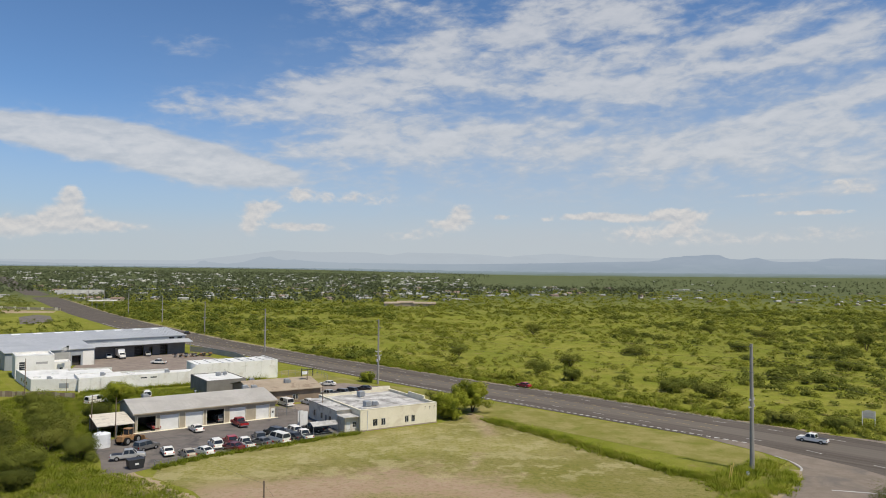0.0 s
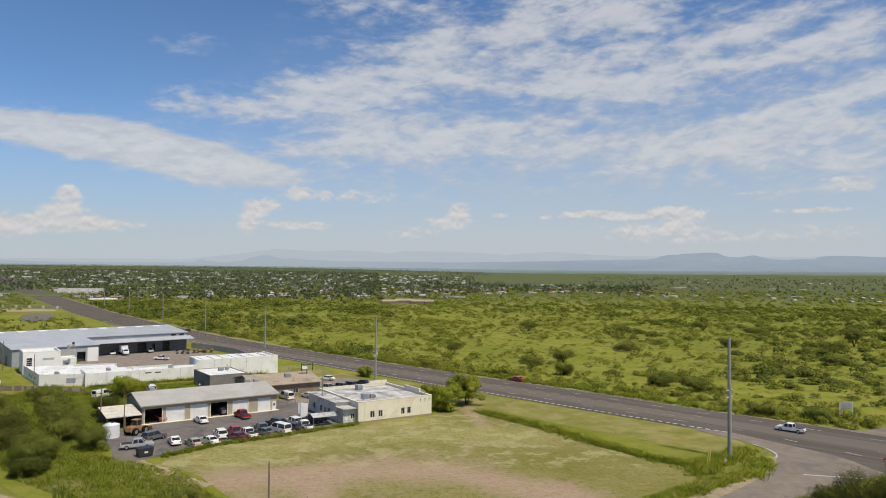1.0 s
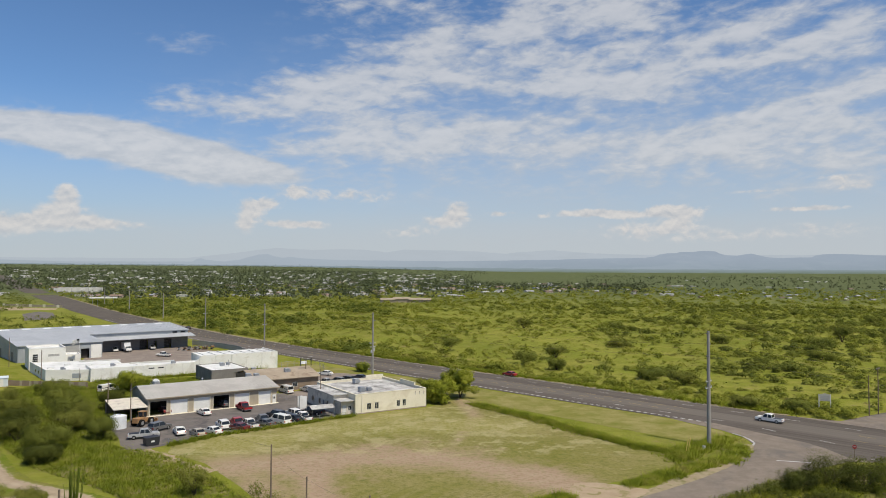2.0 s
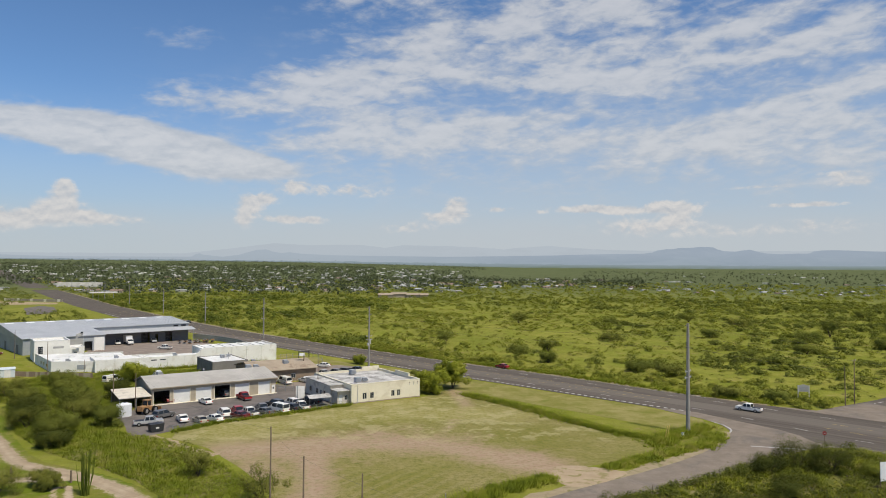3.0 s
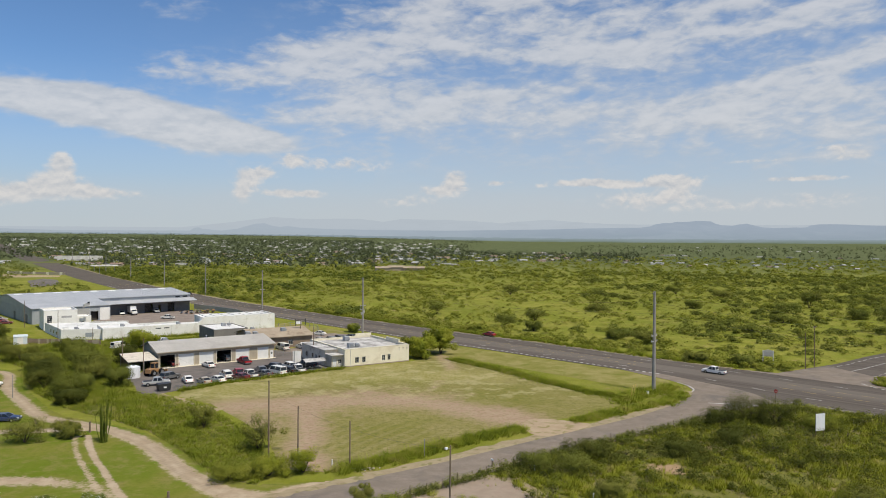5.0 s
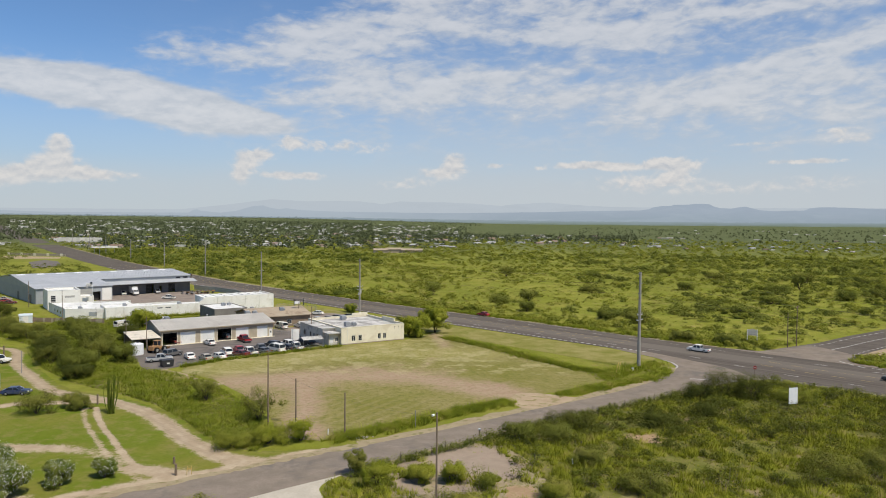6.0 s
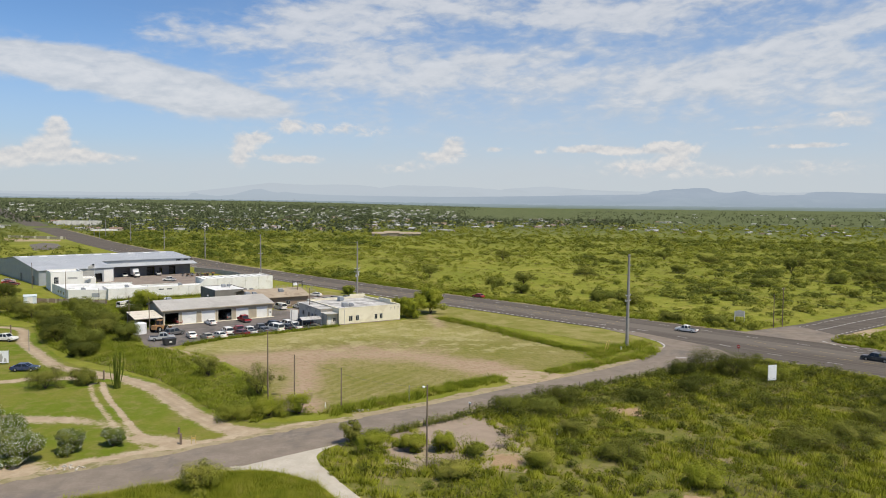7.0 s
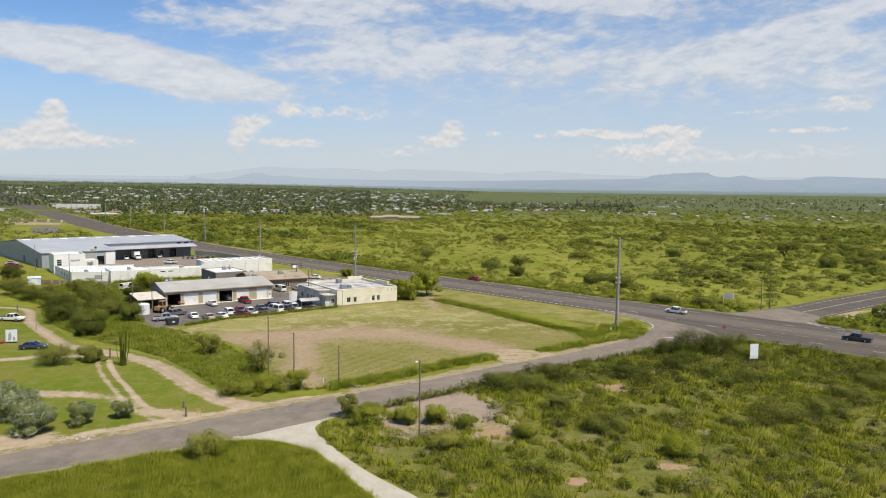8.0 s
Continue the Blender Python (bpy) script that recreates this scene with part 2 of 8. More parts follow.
def make_ground():
    """Desert grassland: green flushes, straw, bare tan soil, darker far scrub greyed by painted haze."""
    mat, t, bsdf = material("grassland", 0.95)
    p = place(t)
    n1 = t.noise(p, 0.010, 4.0, 0.6)
    n2 = t.noise(p, 0.055, 5.0, 0.62)
    n3 = t.noise(p, 0.45, 5.0, 0.65)
    n4 = t.noise(p, 3.5, 4.0, 0.7)
    col = t.mix(t.step(0.35, 0.65, n2), (0.208, 0.230, 0.028), (0.292, 0.276, 0.056))
    col = t.mix(t.mul(t.step(0.42, 0.66, n1), 0.5), col, (0.150, 0.172, 0.024))
    col = t.mix(t.mul(t.step(0.48, 0.72, n3), 0.5), col, (0.25, 0.215, 0.085))
    n5 = t.noise(p, 0.2, 6.0, 0.7)
    col = t.mix(t.mul(t.step(0.46, 0.62, n5), 0.5), col, (0.155, 0.170, 0.020))
    col = t.mix(t.mul(t.step(0.40, 0.70, n4), 0.4), col, (0.125, 0.138, 0.020))
    bare = t.mul(t.step(0.60, 0.68, t.noise(p, 0.11, 5.0, 0.6)), t.step(0.45, 0.6, n3))
    col = t.mix(t.mul(bare, 0.6), col, (0.30, 0.20, 0.125))
    away = t.node("ShaderNodeVectorMath", i0=p)
    away.operation = "LENGTH"
    # Far scrub: darker green, with distance haze put into its grey tone.
    hazed_scrub = t.step(450.0, 1300.0, t.fma(t.add(n1, -0.5), 500.0, away.outputs["Value"]))
    col = t.mix(t.mul(hazed_scrub, 0.8), col, t.mix(t.step(0.4, 0.6, n2), (0.064, 0.082, 0.048), (0.098, 0.118, 0.066)))
    t.put(bsdf.inputs["Base Color"], col)
    bump(t, bsdf, t.add(n3, n4), 0.8, 0.25)
    return mat


def make_field():
    """The mown lot: short straw-green turf, a belt of bare pink soil, mower stripes."""
    mat, t, bsdf = material("mown_lot", 0.95)
    p = place(t)
    s = t.node("ShaderNodeSeparateXYZ", i0=p)
    px, py = s.outputs[0], s.outputs[1]
    n2, n3, n4 = t.noise(p, 0.07, 5.0, 0.6), t.noise(p, 0.5, 5.0, 0.68), t.noise(p, 4.0, 4.0, 0.7)
    n1 = t.noise(p, 0.028, 3.0, 0.6)
    n5 = t.noise(t.xyz(t.fma(px, 0.83, t.mul(py, -0.55)), t.mul(t.fma(px, 0.55, t.mul(py, 0.83)), 5.0), 0.0), 0.16, 4.0, 0.65)
    col = t.mix(t.step(0.32, 0.68, n2), (0.192, 0.180, 0.042), (0.275, 0.232, 0.092))
    col = t.mix(t.mul(t.step(0.45, 0.62, n1), 0.5), col, (0.185, 0.192, 0.034))
    col = t.mix(t.mul(t.step(0.42, 0.68, n5), 0.22), col, (0.315, 0.255, 0.14))
    col = t.mix(t.mul(t.step(0.50, 0.70, n3), 0.5), col, (0.12, 0.13, 0.026))
    stripe = t.m("SINE", t.mul(t.fma(px, 0.83, t.mul(py, -0.55)), 2.6))
    striped = t.mul(t.step(-0.2, 0.9, stripe), t.step(96, 84, t.fma(n2, 8.0, py)))
    col = t.mix(t.mul(striped, 0.34), col, (0.32, 0.265, 0.135))
    n6 = t.noise(p, 1.3, 5.0, 0.7)
    col = t.mix(t.mul(t.step(0.46, 0.66, n6), 0.6), col, (0.11, 0.12, 0.024))
    col = t.mix(t.mul(t.step(0.58, 0.70, t.noise(p, 0.22, 5.0, 0.7)), 0.6), col, (0.35, 0.27, 0.15))
    col = t.mix(t.mul(t.step(0.45, 0.70, n4), 0.5), col, (0.10, 0.105, 0.024))
    # belt of bare soil from the lot's west corner to its east entrance, and a beaten path to the trees
    def belt(x0, y0, x1, y1, wide):
        ex, ey = x1 - x0, y1 - y0
        ll = ex * ex + ey * ey
        ax, ay = t.add(px, -x0), t.add(py, -y0)
        k = t.m("MULTIPLY", t.fma(ax, ex / ll, t.mul(ay, ey / ll)), 1.0, clamp=True)
        qx, qy = t.fma(k, -ex, ax), t.fma(k, -ey, ay)
        d = t.m("SQRT", t.fma(qx, qx, t.mul(qy, qy)))
        return t.step(wide * 1.15, wide * 0.05, t.fma(t.add(n3, -0.5), wide * 1.6, t.fma(t.add(n2, -0.5), wide * 2.4, d)))
    bare = t.m("MAXIMUM", belt(-31, 98, 2, 105, 12.5), belt(2, 104, 20, 90, 8.5))
    bare = t.m("MAXIMUM", bare, belt(-17, 98, -12.5, 62, 4.6))
    bare = t.m("MAXIMUM", bare, belt(18, 92, 27, 80, 6.0))
    bare = t.m("MAXIMUM", bare, t.mul(belt(10.5, 160, 12.5, 138, 2.6), 0.7))
    bare = t.m("MAXIMUM", bare, t.mul(belt(12.5, 138, 6, 112, 2.2), t.step(0.4, 0.62, n3)))
    bare = t.m("MAXIMUM", bare, t.mul(belt(-32, 104, -22, 84, 5.0), 0.8))
    soil = t.mix(t.step(0.35, 0.7, n3), (0.350, 0.240, 0.172), (0.415, 0.305, 0.222))
    col = t.mix(t.mul(bare, t.fma(t.step(0.44, 0.66, n6), -0.30, 0.88)), col, soil)
    fresh = t.m("MAXIMUM", belt(-36, 112, 0, 140, 11.0), belt(-4, 132, 20, 128, 11.0))
    col = t.mix(t.mul(fresh, 0.72), col, t.mix(t.step(0.38, 0.62, n6), (0.235, 0.222, 0.055), (0.37, 0.315, 0.145)))
    straw = t.mul(t.step(0.50, 0.60, t.noise(p, 0.16, 6.0, 0.72)), t.step(104, 112, t.fma(n2, 6.0, py)))
    col = t.mix(t.mul(straw, 0.62), col, t.mix(t.step(0.4, 0.6, n4), (0.33, 0.285, 0.13), (0.44, 0.385, 0.215)))
    t.put(bsdf.inputs["Base Color"], col)
    bump(t, bsdf, t.add(n3, n4), 0.5, 0.12)
    return mat


def make_worn_lawn():
    """Short lawn worn down to tan dirt where wheels pass; how worn comes with the mesh."""
    mat, t, bsdf = material("worn_lawn", 0.95)
    p = place(t)
    wear = t.node("ShaderNodeAttribute")
    wear.attribute_name = "wear"
    rut = t.node("ShaderNodeAttribute")
    rut.attribute_name = "rut"
    n1, n2, n3, n4 = t.noise(p, 0.07, 3.0, 0.6), t.noise(p, 0.35, 5.0, 0.65), t.noise(p, 1.6, 5.0, 0.68), t.noise(p, 7.0, 3.0, 0.7)
    col = t.mix(t.step(0.38, 0.62, n1), (0.122, 0.162, 0.015), (0.178, 0.178, 0.034))
    col = t.mix(t.mul(t.step(0.45, 0.68, n2), 0.55), col, (0.235, 0.195, 0.075))
    col = t.mix(t.mul(t.step(0.45, 0.7, n3), 0.45), col, (0.105, 0.118, 0.018))
    soil = t.mix(t.step(0.35, 0.65, n2), (0.365, 0.28, 0.19), (0.45, 0.36, 0.255))
    soil = t.mix(t.mul(t.step(0.45, 0.7, n3), 0.35), soil, (0.27, 0.21, 0.135))
    soil = t.mix(t.mul(rut.outputs["Fac"], 0.55), soil, (0.235, 0.18, 0.125))
    ragged = t.add(wear.outputs["Fac"], t.fma(t.add(n2, -0.5), 0.55, t.fma(t.add(n3, -0.5), 0.95, t.mul(t.add(n4, -0.5), 0.5))))
    col = t.mix(t.step(0.34, 0.66, ragged), col, soil)
    t.put(bsdf.inputs["Base Color"], col)
    bump(t, bsdf, t.add(n3, n4), 0.6, 0.06)
    return mat


def make_road(name, tone, patch, worn):
    mat, t, bsdf = material(name, 0.85)
    p = place(t)
    s = t.node("ShaderNodeSeparateXYZ", i0=p)
    across = t.fma(s.outputs[0], 0.731, t.mul(s.outputs[1], 0.682))
    along = t.fma(s.outputs[0], 0.682, t.mul(s.outputs[1], -0.731))
    stretched = t.xyz(t.mul(across, 1.0), t.mul(along, 0.04), 0.0)
    n1, n2 = t.noise(stretched, 0.5, 4.0, 0.6), t.noise(p, 8.0, 4.0, 0.7)
    col = t.mix(t.step(0.35, 0.65, n1), tone, patch)
    wander = t.fma(t.add(n1, -0.5), 2.0, across)
    middle = t.mul(t.step(139.0, 140.5, wander), t.step(147.5, 146.0, wander))
    col = t.mix(t.mul(middle, 0.55), col, worn)
    rut = t.step(0.2, 1.0, t.m("SINE", t.mul(across, 3.49)))
    col = t.mix(t.mul(rut, 0.22), col, worn)
    col = t.mix(t.mul(t.step(0.4, 0.7, n2), 0.35), col, worn)
    t.put(bsdf.inputs["Base Color"], col)
    bump(t, bsdf, n2, 0.2, 0.01)
    return mat


M = {}
M["ground"] = make_ground()
M["field"] = make_field()
M["road"] = make_road("asphalt_highway", (0.086, 0.073, 0.062), (0.124, 0.105, 0.089), (0.185, 0.160, 0.136))
M["lane"] = surface("asphalt_lane", (0.205, 0.169, 0.136), (0.258, 0.214, 0.173), 0.35, 12, 0.9, stain=(0.148, 0.132, 0.119), stain_scale=0.12, local=False)
M["lot"] = surface("asphalt_yard", (0.155, 0.135, 0.122), (0.198, 0.175, 0.158), 0.25, 14, 0.9, stain=(0.09, 0.085, 0.085), stain_scale=0.18, local=False)
M["yard"] = surface("yard_gravel", (0.24, 0.195, 0.165), (0.30, 0.25, 0.21), 0.2, 14, 0.95, stain=(0.18, 0.15, 0.13), local=False)
M["gravel"] = surface("white_gravel", (0.44, 0.395, 0.325), (0.51, 0.46, 0.38), 0.4, 10, 0.95, stain=(0.42, 0.36, 0.29), stain_scale=0.25, local=False)
M["dirt"] = surface("tan_dirt", (0.36, 0.27, 0.175), (0.43, 0.335, 0.23), 0.5, 8, 0.95, stain=(0.20, 0.185, 0.06), stain_scale=0.42, local=False)
M["shoulder"] = surface("dirt_shoulder", (0.30, 0.235, 0.15), (0.36, 0.30, 0.19), 0.6, 8, 0.95, stain=(0.16, 0.16, 0.05), stain_scale=0.5, local=False)
M["lawn"] = surface("green_lawn", (0.155, 0.180, 0.018), (0.225, 0.220, 0.036), 0.22, 9, 0.95, stain=(0.30, 0.245, 0.10), stain_scale=0.1, relief=0.7, local=False)
M["weed_ground"] = surface("soil_among_weeds", (0.120, 0.135, 0.024), (0.190, 0.175, 0.055), 0.5, 6, 0.95, stain=(0.30, 0.23, 0.135), stain_scale=0.13, relief=0.9, local=False)
M["worn_lawn"] = make_worn_lawn()
M["verge"] = surface("weedy_verge", (0.190, 0.182, 0.042), (0.295, 0.255, 0.10), 0.16, 14, 0.95, stain=(0.14, 0.16, 0.022), stain_scale=0.12, relief=0.7, local=False)
M["pad"] = surface("old_concrete", (0.30, 0.235, 0.178), (0.35, 0.28, 0.215), 0.5, 8, 0.95, stain=(0.30, 0.22, 0.17), stain_scale=0.5, local=False)
M["paint"] = surface("worn_road_paint", (0.40, 0.385, 0.36), (0.55, 0.53, 0.50), 0.8, 6, 0.8, stain=(0.3, 0.29, 0.28), stain_scale=0.7, local=False)
M["yellow"] = plain("worn_yellow_paint", (0.50, 0.36, 0.10), 0.8)
M["cream"] = surface("cream_stucco", (0.70, 0.645, 0.50), (0.76, 0.70, 0.56), 0.3, 14, 0.9, stain=(0.60, 0.53, 0.40), stain_scale=0.35)
M["white_wall"] = surface("white_block_paint", (0.74, 0.72, 0.67), (0.81, 0.79, 0.75), 0.25, 14, 0.9, stain=(0.60, 0.56, 0.49), stain_scale=0.3)
M["white_roof"] = surface("white_roof_coating", (0.68, 0.67, 0.64), (0.80, 0.79, 0.76), 0.2, 10, 0.8, stain=(0.55, 0.54, 0.51), stain_scale=0.25)
M["stained_roof"] = surface("stained_flat_roof", (0.30, 0.285, 0.265), (0.68, 0.66, 0.63), 0.25, 10, 0.9, stain=(0.15, 0.142, 0.135), stain_scale=0.3)
M["block"] = surface("grey_block", (0.20, 0.185, 0.165), (0.25, 0.235, 0.21), 0.4, 10, 0.95)
M["tan_wall"] = surface("tan_panel", (0.34, 0.29, 0.215), (0.39, 0.335, 0.25), 0.4, 10, 0.8)
M["brown_wall"] = surface("brown_siding", (0.23, 0.175, 0.13), (0.28, 0.215, 0.165), 0.5, 10, 0.9)
# The office cream made greyer: shade put into the wall colour, plus stains.
M["annex_wall"] = surface("shaded_cream_wall", (0.60, 0.545, 0.45), (0.68, 0.62, 0.52), 0.4, 10, 0.9, stain=(0.36, 0.32, 0.27), stain_scale=0.4)
M["brown_roof"] = surface("brown_shingle", (0.34, 0.275, 0.205), (0.40, 0.33, 0.25), 0.4, 12, 0.95, stain=(0.23, 0.17, 0.12))
M["grey_wall"] = surface("grey_siding", (0.36, 0.35, 0.335), (0.42, 0.41, 0.395), 0.4, 10, 0.85)
M["dark_wall"] = surface("dark_grey_metal", (0.115, 0.118, 0.125), (0.15, 0.153, 0.16), 0.3, 10, 0.6)
M["metal_wall"] = surface("grey_ribbed_metal", (0.30, 0.32, 0.345), (0.35, 0.37, 0.39), 0.3, 10, 0.5)
M["hall_roof"] = surface("blue_grey_sheet_roof", (0.40, 0.41, 0.425), (0.48, 0.485, 0.495), 0.08, 10, 0.5, stain=(0.35, 0.36, 0.375), stain_scale=0.07)
M["garage_roof"] = surface("grey_sheet_roof", (0.41, 0.385, 0.345), (0.48, 0.45, 0.405), 0.15, 10, 0.6, stain=(0.36, 0.33, 0.295), stain_scale=0.12)
M["skylight"] = plain("skylight_plastic", (0.82, 0.82, 0.80), 0.5)
M["door_white"] = surface("white_roller_door", (0.66, 0.655, 0.63), (0.74, 0.73, 0.71), 0.5, 8, 0.6)
# Dark lining paints in the shade inside bays, docks and the entrance.
M["inside"] = surface("interior_shade", (0.06, 0.055, 0.05), (0.09, 0.08, 0.075), 0.4, 8, 0.9)
M["window"] = plain("dark_glass", (0.03, 0.035, 0.04), 0.12)
M["trim"] = plain("white_trim", (0.70, 0.69, 0.66), 0.6)
M["steel"] = plain("galvanised_steel", (0.33, 0.335, 0.34), 0.5, 0.6)
M["pole_grey"] = surface("weathered_grey_pole", (0.28, 0.26, 0.24), (0.34, 0.32, 0.30), 0.6, 8, 0.85)
M["pole_wood"] = surface("brown_pole_wood", (0.17, 0.128, 0.094), (0.24, 0.185, 0.138), 0.8, 8, 0.9)
M["insulator"] = plain("grey_insulator", (0.45, 0.45, 0.45), 0.3)
M["wire"] = plain("wire", (0.06, 0.06, 0.06), 0.6)
M["sign_white"] = surface("white_sign_board", (0.74, 0.75, 0.77), (0.80, 0.80, 0.81), 0.6, 6, 0.5)
M["sign_grey"] = plain("weathered_sign_board", (0.46, 0.44, 0.39), 0.9)
M["red_sign"] = plain("red_sign", (0.28, 0.025, 0.025), 0.5)
M["red_soil"] = surface("reddish_soil", (0.32, 0.215, 0.13), (0.40, 0.285, 0.18), 0.6, 8, 0.95, stain=(0.18, 0.17, 0.05), stain_scale=0.6, local=False)
M["black"] = plain("black_plastic", (0.025, 0.025, 0.028), 0.5)
M["tyre"] = plain("tyre_rubber", (0.022, 0.021, 0.02), 0.85)
M["rim"] = plain("wheel_metal", (0.50, 0.50, 0.50), 0.35, 0.8)
M["car_glass"] = plain("car_glass", (0.02, 0.024, 0.028), 0.06)
M["lamp_red"] = plain("red_lens", (0.35, 0.015, 0.01), 0.25)
M["lamp_clear"] = plain("clear_lens", (0.7, 0.7, 0.68), 0.2)
M["chrome"] = plain("chrome", (0.6, 0.6, 0.6), 0.2, 1.0)
M["machine"] = surface("faded_yellow_machine", (0.30, 0.16, 0.06), (0.38, 0.22, 0.10), 1.0, 6, 0.6, stain=(0.20, 0.10, 0.05), stain_scale=1.0)
M["tank"] = surface("white_tank_plastic", (0.72, 0.73, 0.74), (0.78, 0.78, 0.78), 0.6, 6, 0.5)
M["shed"] = surface("pale_blue_shed_metal", (0.52, 0.58, 0.62), (0.58, 0.63, 0.66), 0.8, 6, 0.6)
M["bark"] = surface("bark", (0.085, 0.065, 0.045), (0.14, 0.11, 0.08), 2.0, 5, 0.95)
M["scrub"] = foliage("scrub_leaves", [(0.185, 0.205, 0.034), (0.250, 0.268, 0.040), (0.305, 0.310, 0.048), (0.36, 0.335, 0.080)], 0.14, 0.4)
M["lush"] = foliage("lush_mesquite_leaves", [(0.095, 0.118, 0.024), (0.145, 0.170, 0.030), (0.205, 0.222, 0.040)], 0.06, 0.3)
M["thorn"] = foliage("thorn_scrub_leaves", [(0.118, 0.134, 0.029), (0.168, 0.185, 0.036), (0.225, 0.237, 0.046)], 0.10, 0.35)
M["lot_scrub"] = foliage("lot_scrub_leaves", [(0.100, 0.118, 0.018), (0.178, 0.202, 0.020), (0.262, 0.282, 0.028), (0.31, 0.27, 0.09)], 0.45, 0.3)
M["lot_bush"] = foliage("lot_bush_leaves", [(0.072, 0.086, 0.016), (0.120, 0.138, 0.020), (0.175, 0.190, 0.026)], 0.35)
M["mesquite"] = foliage("mesquite_leaves", [(0.120, 0.132, 0.028), (0.175, 0.182, 0.034), (0.230, 0.222, 0.052)], 0.4)
M["bright_tree"] = foliage("bright_leaves", [(0.250, 0.285, 0.030), (0.325, 0.350, 0.040), (0.40, 0.395, 0.065)], 0.4, 0.45)
M["lot_blades"] = foliage("lot_grass_blades", [(0.14, 0.170, 0.014), (0.225, 0.245, 0.018), (0.29, 0.275, 0.038), (0.36, 0.29, 0.11)], 0.22, 0.35)
M["thicket"] = foliage("thicket_leaves", [(0.052, 0.061, 0.015), (0.085, 0.096, 0.019), (0.130, 0.134, 0.028)], 0.2)
M["twigs"] = plain("grey_brown_twigs", (0.115, 0.095, 0.075), 0.9)
M["oleander"] = foliage("oleander_leaves", [(0.085, 0.120, 0.020), (0.135, 0.168, 0.028), (0.19, 0.21, 0.04)], 0.6)
M["blossom"] = plain("white_blossom", (0.70, 0.70, 0.60), 0.8)
M["weeds"] = foliage("weed_blades", [(0.120, 0.138, 0.022), (0.185, 0.192, 0.032), (0.25, 0.228, 0.058), (0.33, 0.27, 0.11)], 0.16, 0.3)
M["greenweeds"] = foliage("green_weed_blades", [(0.130, 0.166, 0.020), (0.198, 0.240, 0.024), (0.266, 0.298, 0.034), (0.33, 0.31, 0.080)], 0.3, 0.3)
M["tall_grass"] = foliage("tall_grass_blades", [(0.175, 0.210, 0.022), (0.250, 0.280, 0.030), (0.32, 0.335, 0.038), (0.38, 0.36, 0.075)], 0.42, 0.4)
# Town leaves greyed a little, so some distance haze sits in the colour.
M["town_trees"] = foliage("town_tree_leaves", [(0.050, 0.064, 0.036), (0.078, 0.094, 0.050), (0.115, 0.130, 0.066)], 0.03, 0.15)

# ---------------------------------------------------------------- mesh tools
def link_mesh(name, me, mat, parent=None, label=""):
    me.materials.append(mat)
    ob = new(name, me)
    if parent:
        ob.parent = parent
    return tagged(ob, label=label)


def part(name, bm, mat, parent=None, label="", smooth=False):
    """Links a bmesh as one mesh object, under a thing or a part."""
    me = bpy.data.meshes.new(name)
    bmesh.ops.recalc_face_normals(bm, faces=bm.faces)
    bm.to_mesh(me)
    bm.free()
    if smooth:
        me.shade_smooth()
    return link_mesh(name, me, mat, parent, label)


def empty(name, m, label="", category="", group="", kind=""):
    ob = new(name)
    ob.empty_display_size = 0.2
    ob.matrix_basis = m
    return tagged(ob, label, category, group, kind)


def box(bm, x0, y0, z0, x1, y1, z1, bevel=0.0):
    vs = bmesh.ops.create_cube(bm, size=1.0)["verts"]
    for v in vs:
        v.co = Vector((x0 + (v.co.x + 0.5) * (x1 - x0), y0 + (v.co.y + 0.5) * (y1 - y0), z0 + (v.co.z + 0.5) * (z1 - z0)))
    if bevel:
        es = list({e for v in vs for e in v.link_edges})
        bmesh.ops.bevel(bm, geom=es, offset=bevel, segments=1, affect="EDGES")
    return bm


def boxed(*a, bevel=0.0):
    return box(bmesh.new(), *a, bevel=bevel)


def rod(bm, a, b, r0, r1=None, n=8):
    """A round, tapered bar from a to b."""
    a, b = Vector(a), Vector(b)
    r1 = r0 if r1 is None else r1
    q = (b - a).to_track_quat("Z", "Y").to_matrix()
    rings = []
    for p, r in ((a, r0), (b, r1)):
        rings.append([bm.verts.new(p + q @ Vector((r * math.cos(2 * math.pi * i / n), r * math.sin(2 * math.pi * i / n), 0))) for i in range(n)])
    for i in range(n):
        bm.faces.new((rings[0][i], rings[0][(i + 1) % n], rings[1][(i + 1) % n], rings[1][i]))
    bm.faces.new(rings[0][::-1]), bm.faces.new(rings[1])
    return bm


def rodded(a, b, r0, r1=None, n=8):
    return rod(bmesh.new(), a, b, r0, r1, n)


def prism(bm, outline, y0, y1, taper=None):
    """Extrudes an outline in x, z along y. taper: scale in y for points by their height."""
    sides = []
    for y in (y0, y1):
        sides.append([bm.verts.new((x, y * (taper(z) if taper else 1), z)) for x, z in outline])
    n = len(outline)
    for i in range(n):
        bm.faces.new((sides[0][i], sides[0][(i + 1) % n], sides[1][(i + 1) % n], sides[1][i]))
    bm.faces.new(sides[0][::-1]), bm.faces.new(sides[1])
    return bm


def slab(name, outline, z0, z1, mat, parent=None, label="", cuts=0):
    """A flat plate with a rim: outline in x, y."""
    bm = bmesh.new()
    top = [bm.verts.new((x, y, z1)) for x, y in outline]
    low = [bm.verts.new((x, y, z0)) for x, y in outline]
    n = len(outline)
    for i in range(n):
        bm.faces.new((low[i], low[(i + 1) % n], top[(i + 1) % n], top[i]))
    es = [bm.edges.get((top[i], top[(i + 1) % n])) for i in range(n)]
    bmesh.ops.triangle_fill(bm, use_beauty=True, use_dissolve=False, edges=es)
    return part(name, bm, mat, parent, label)


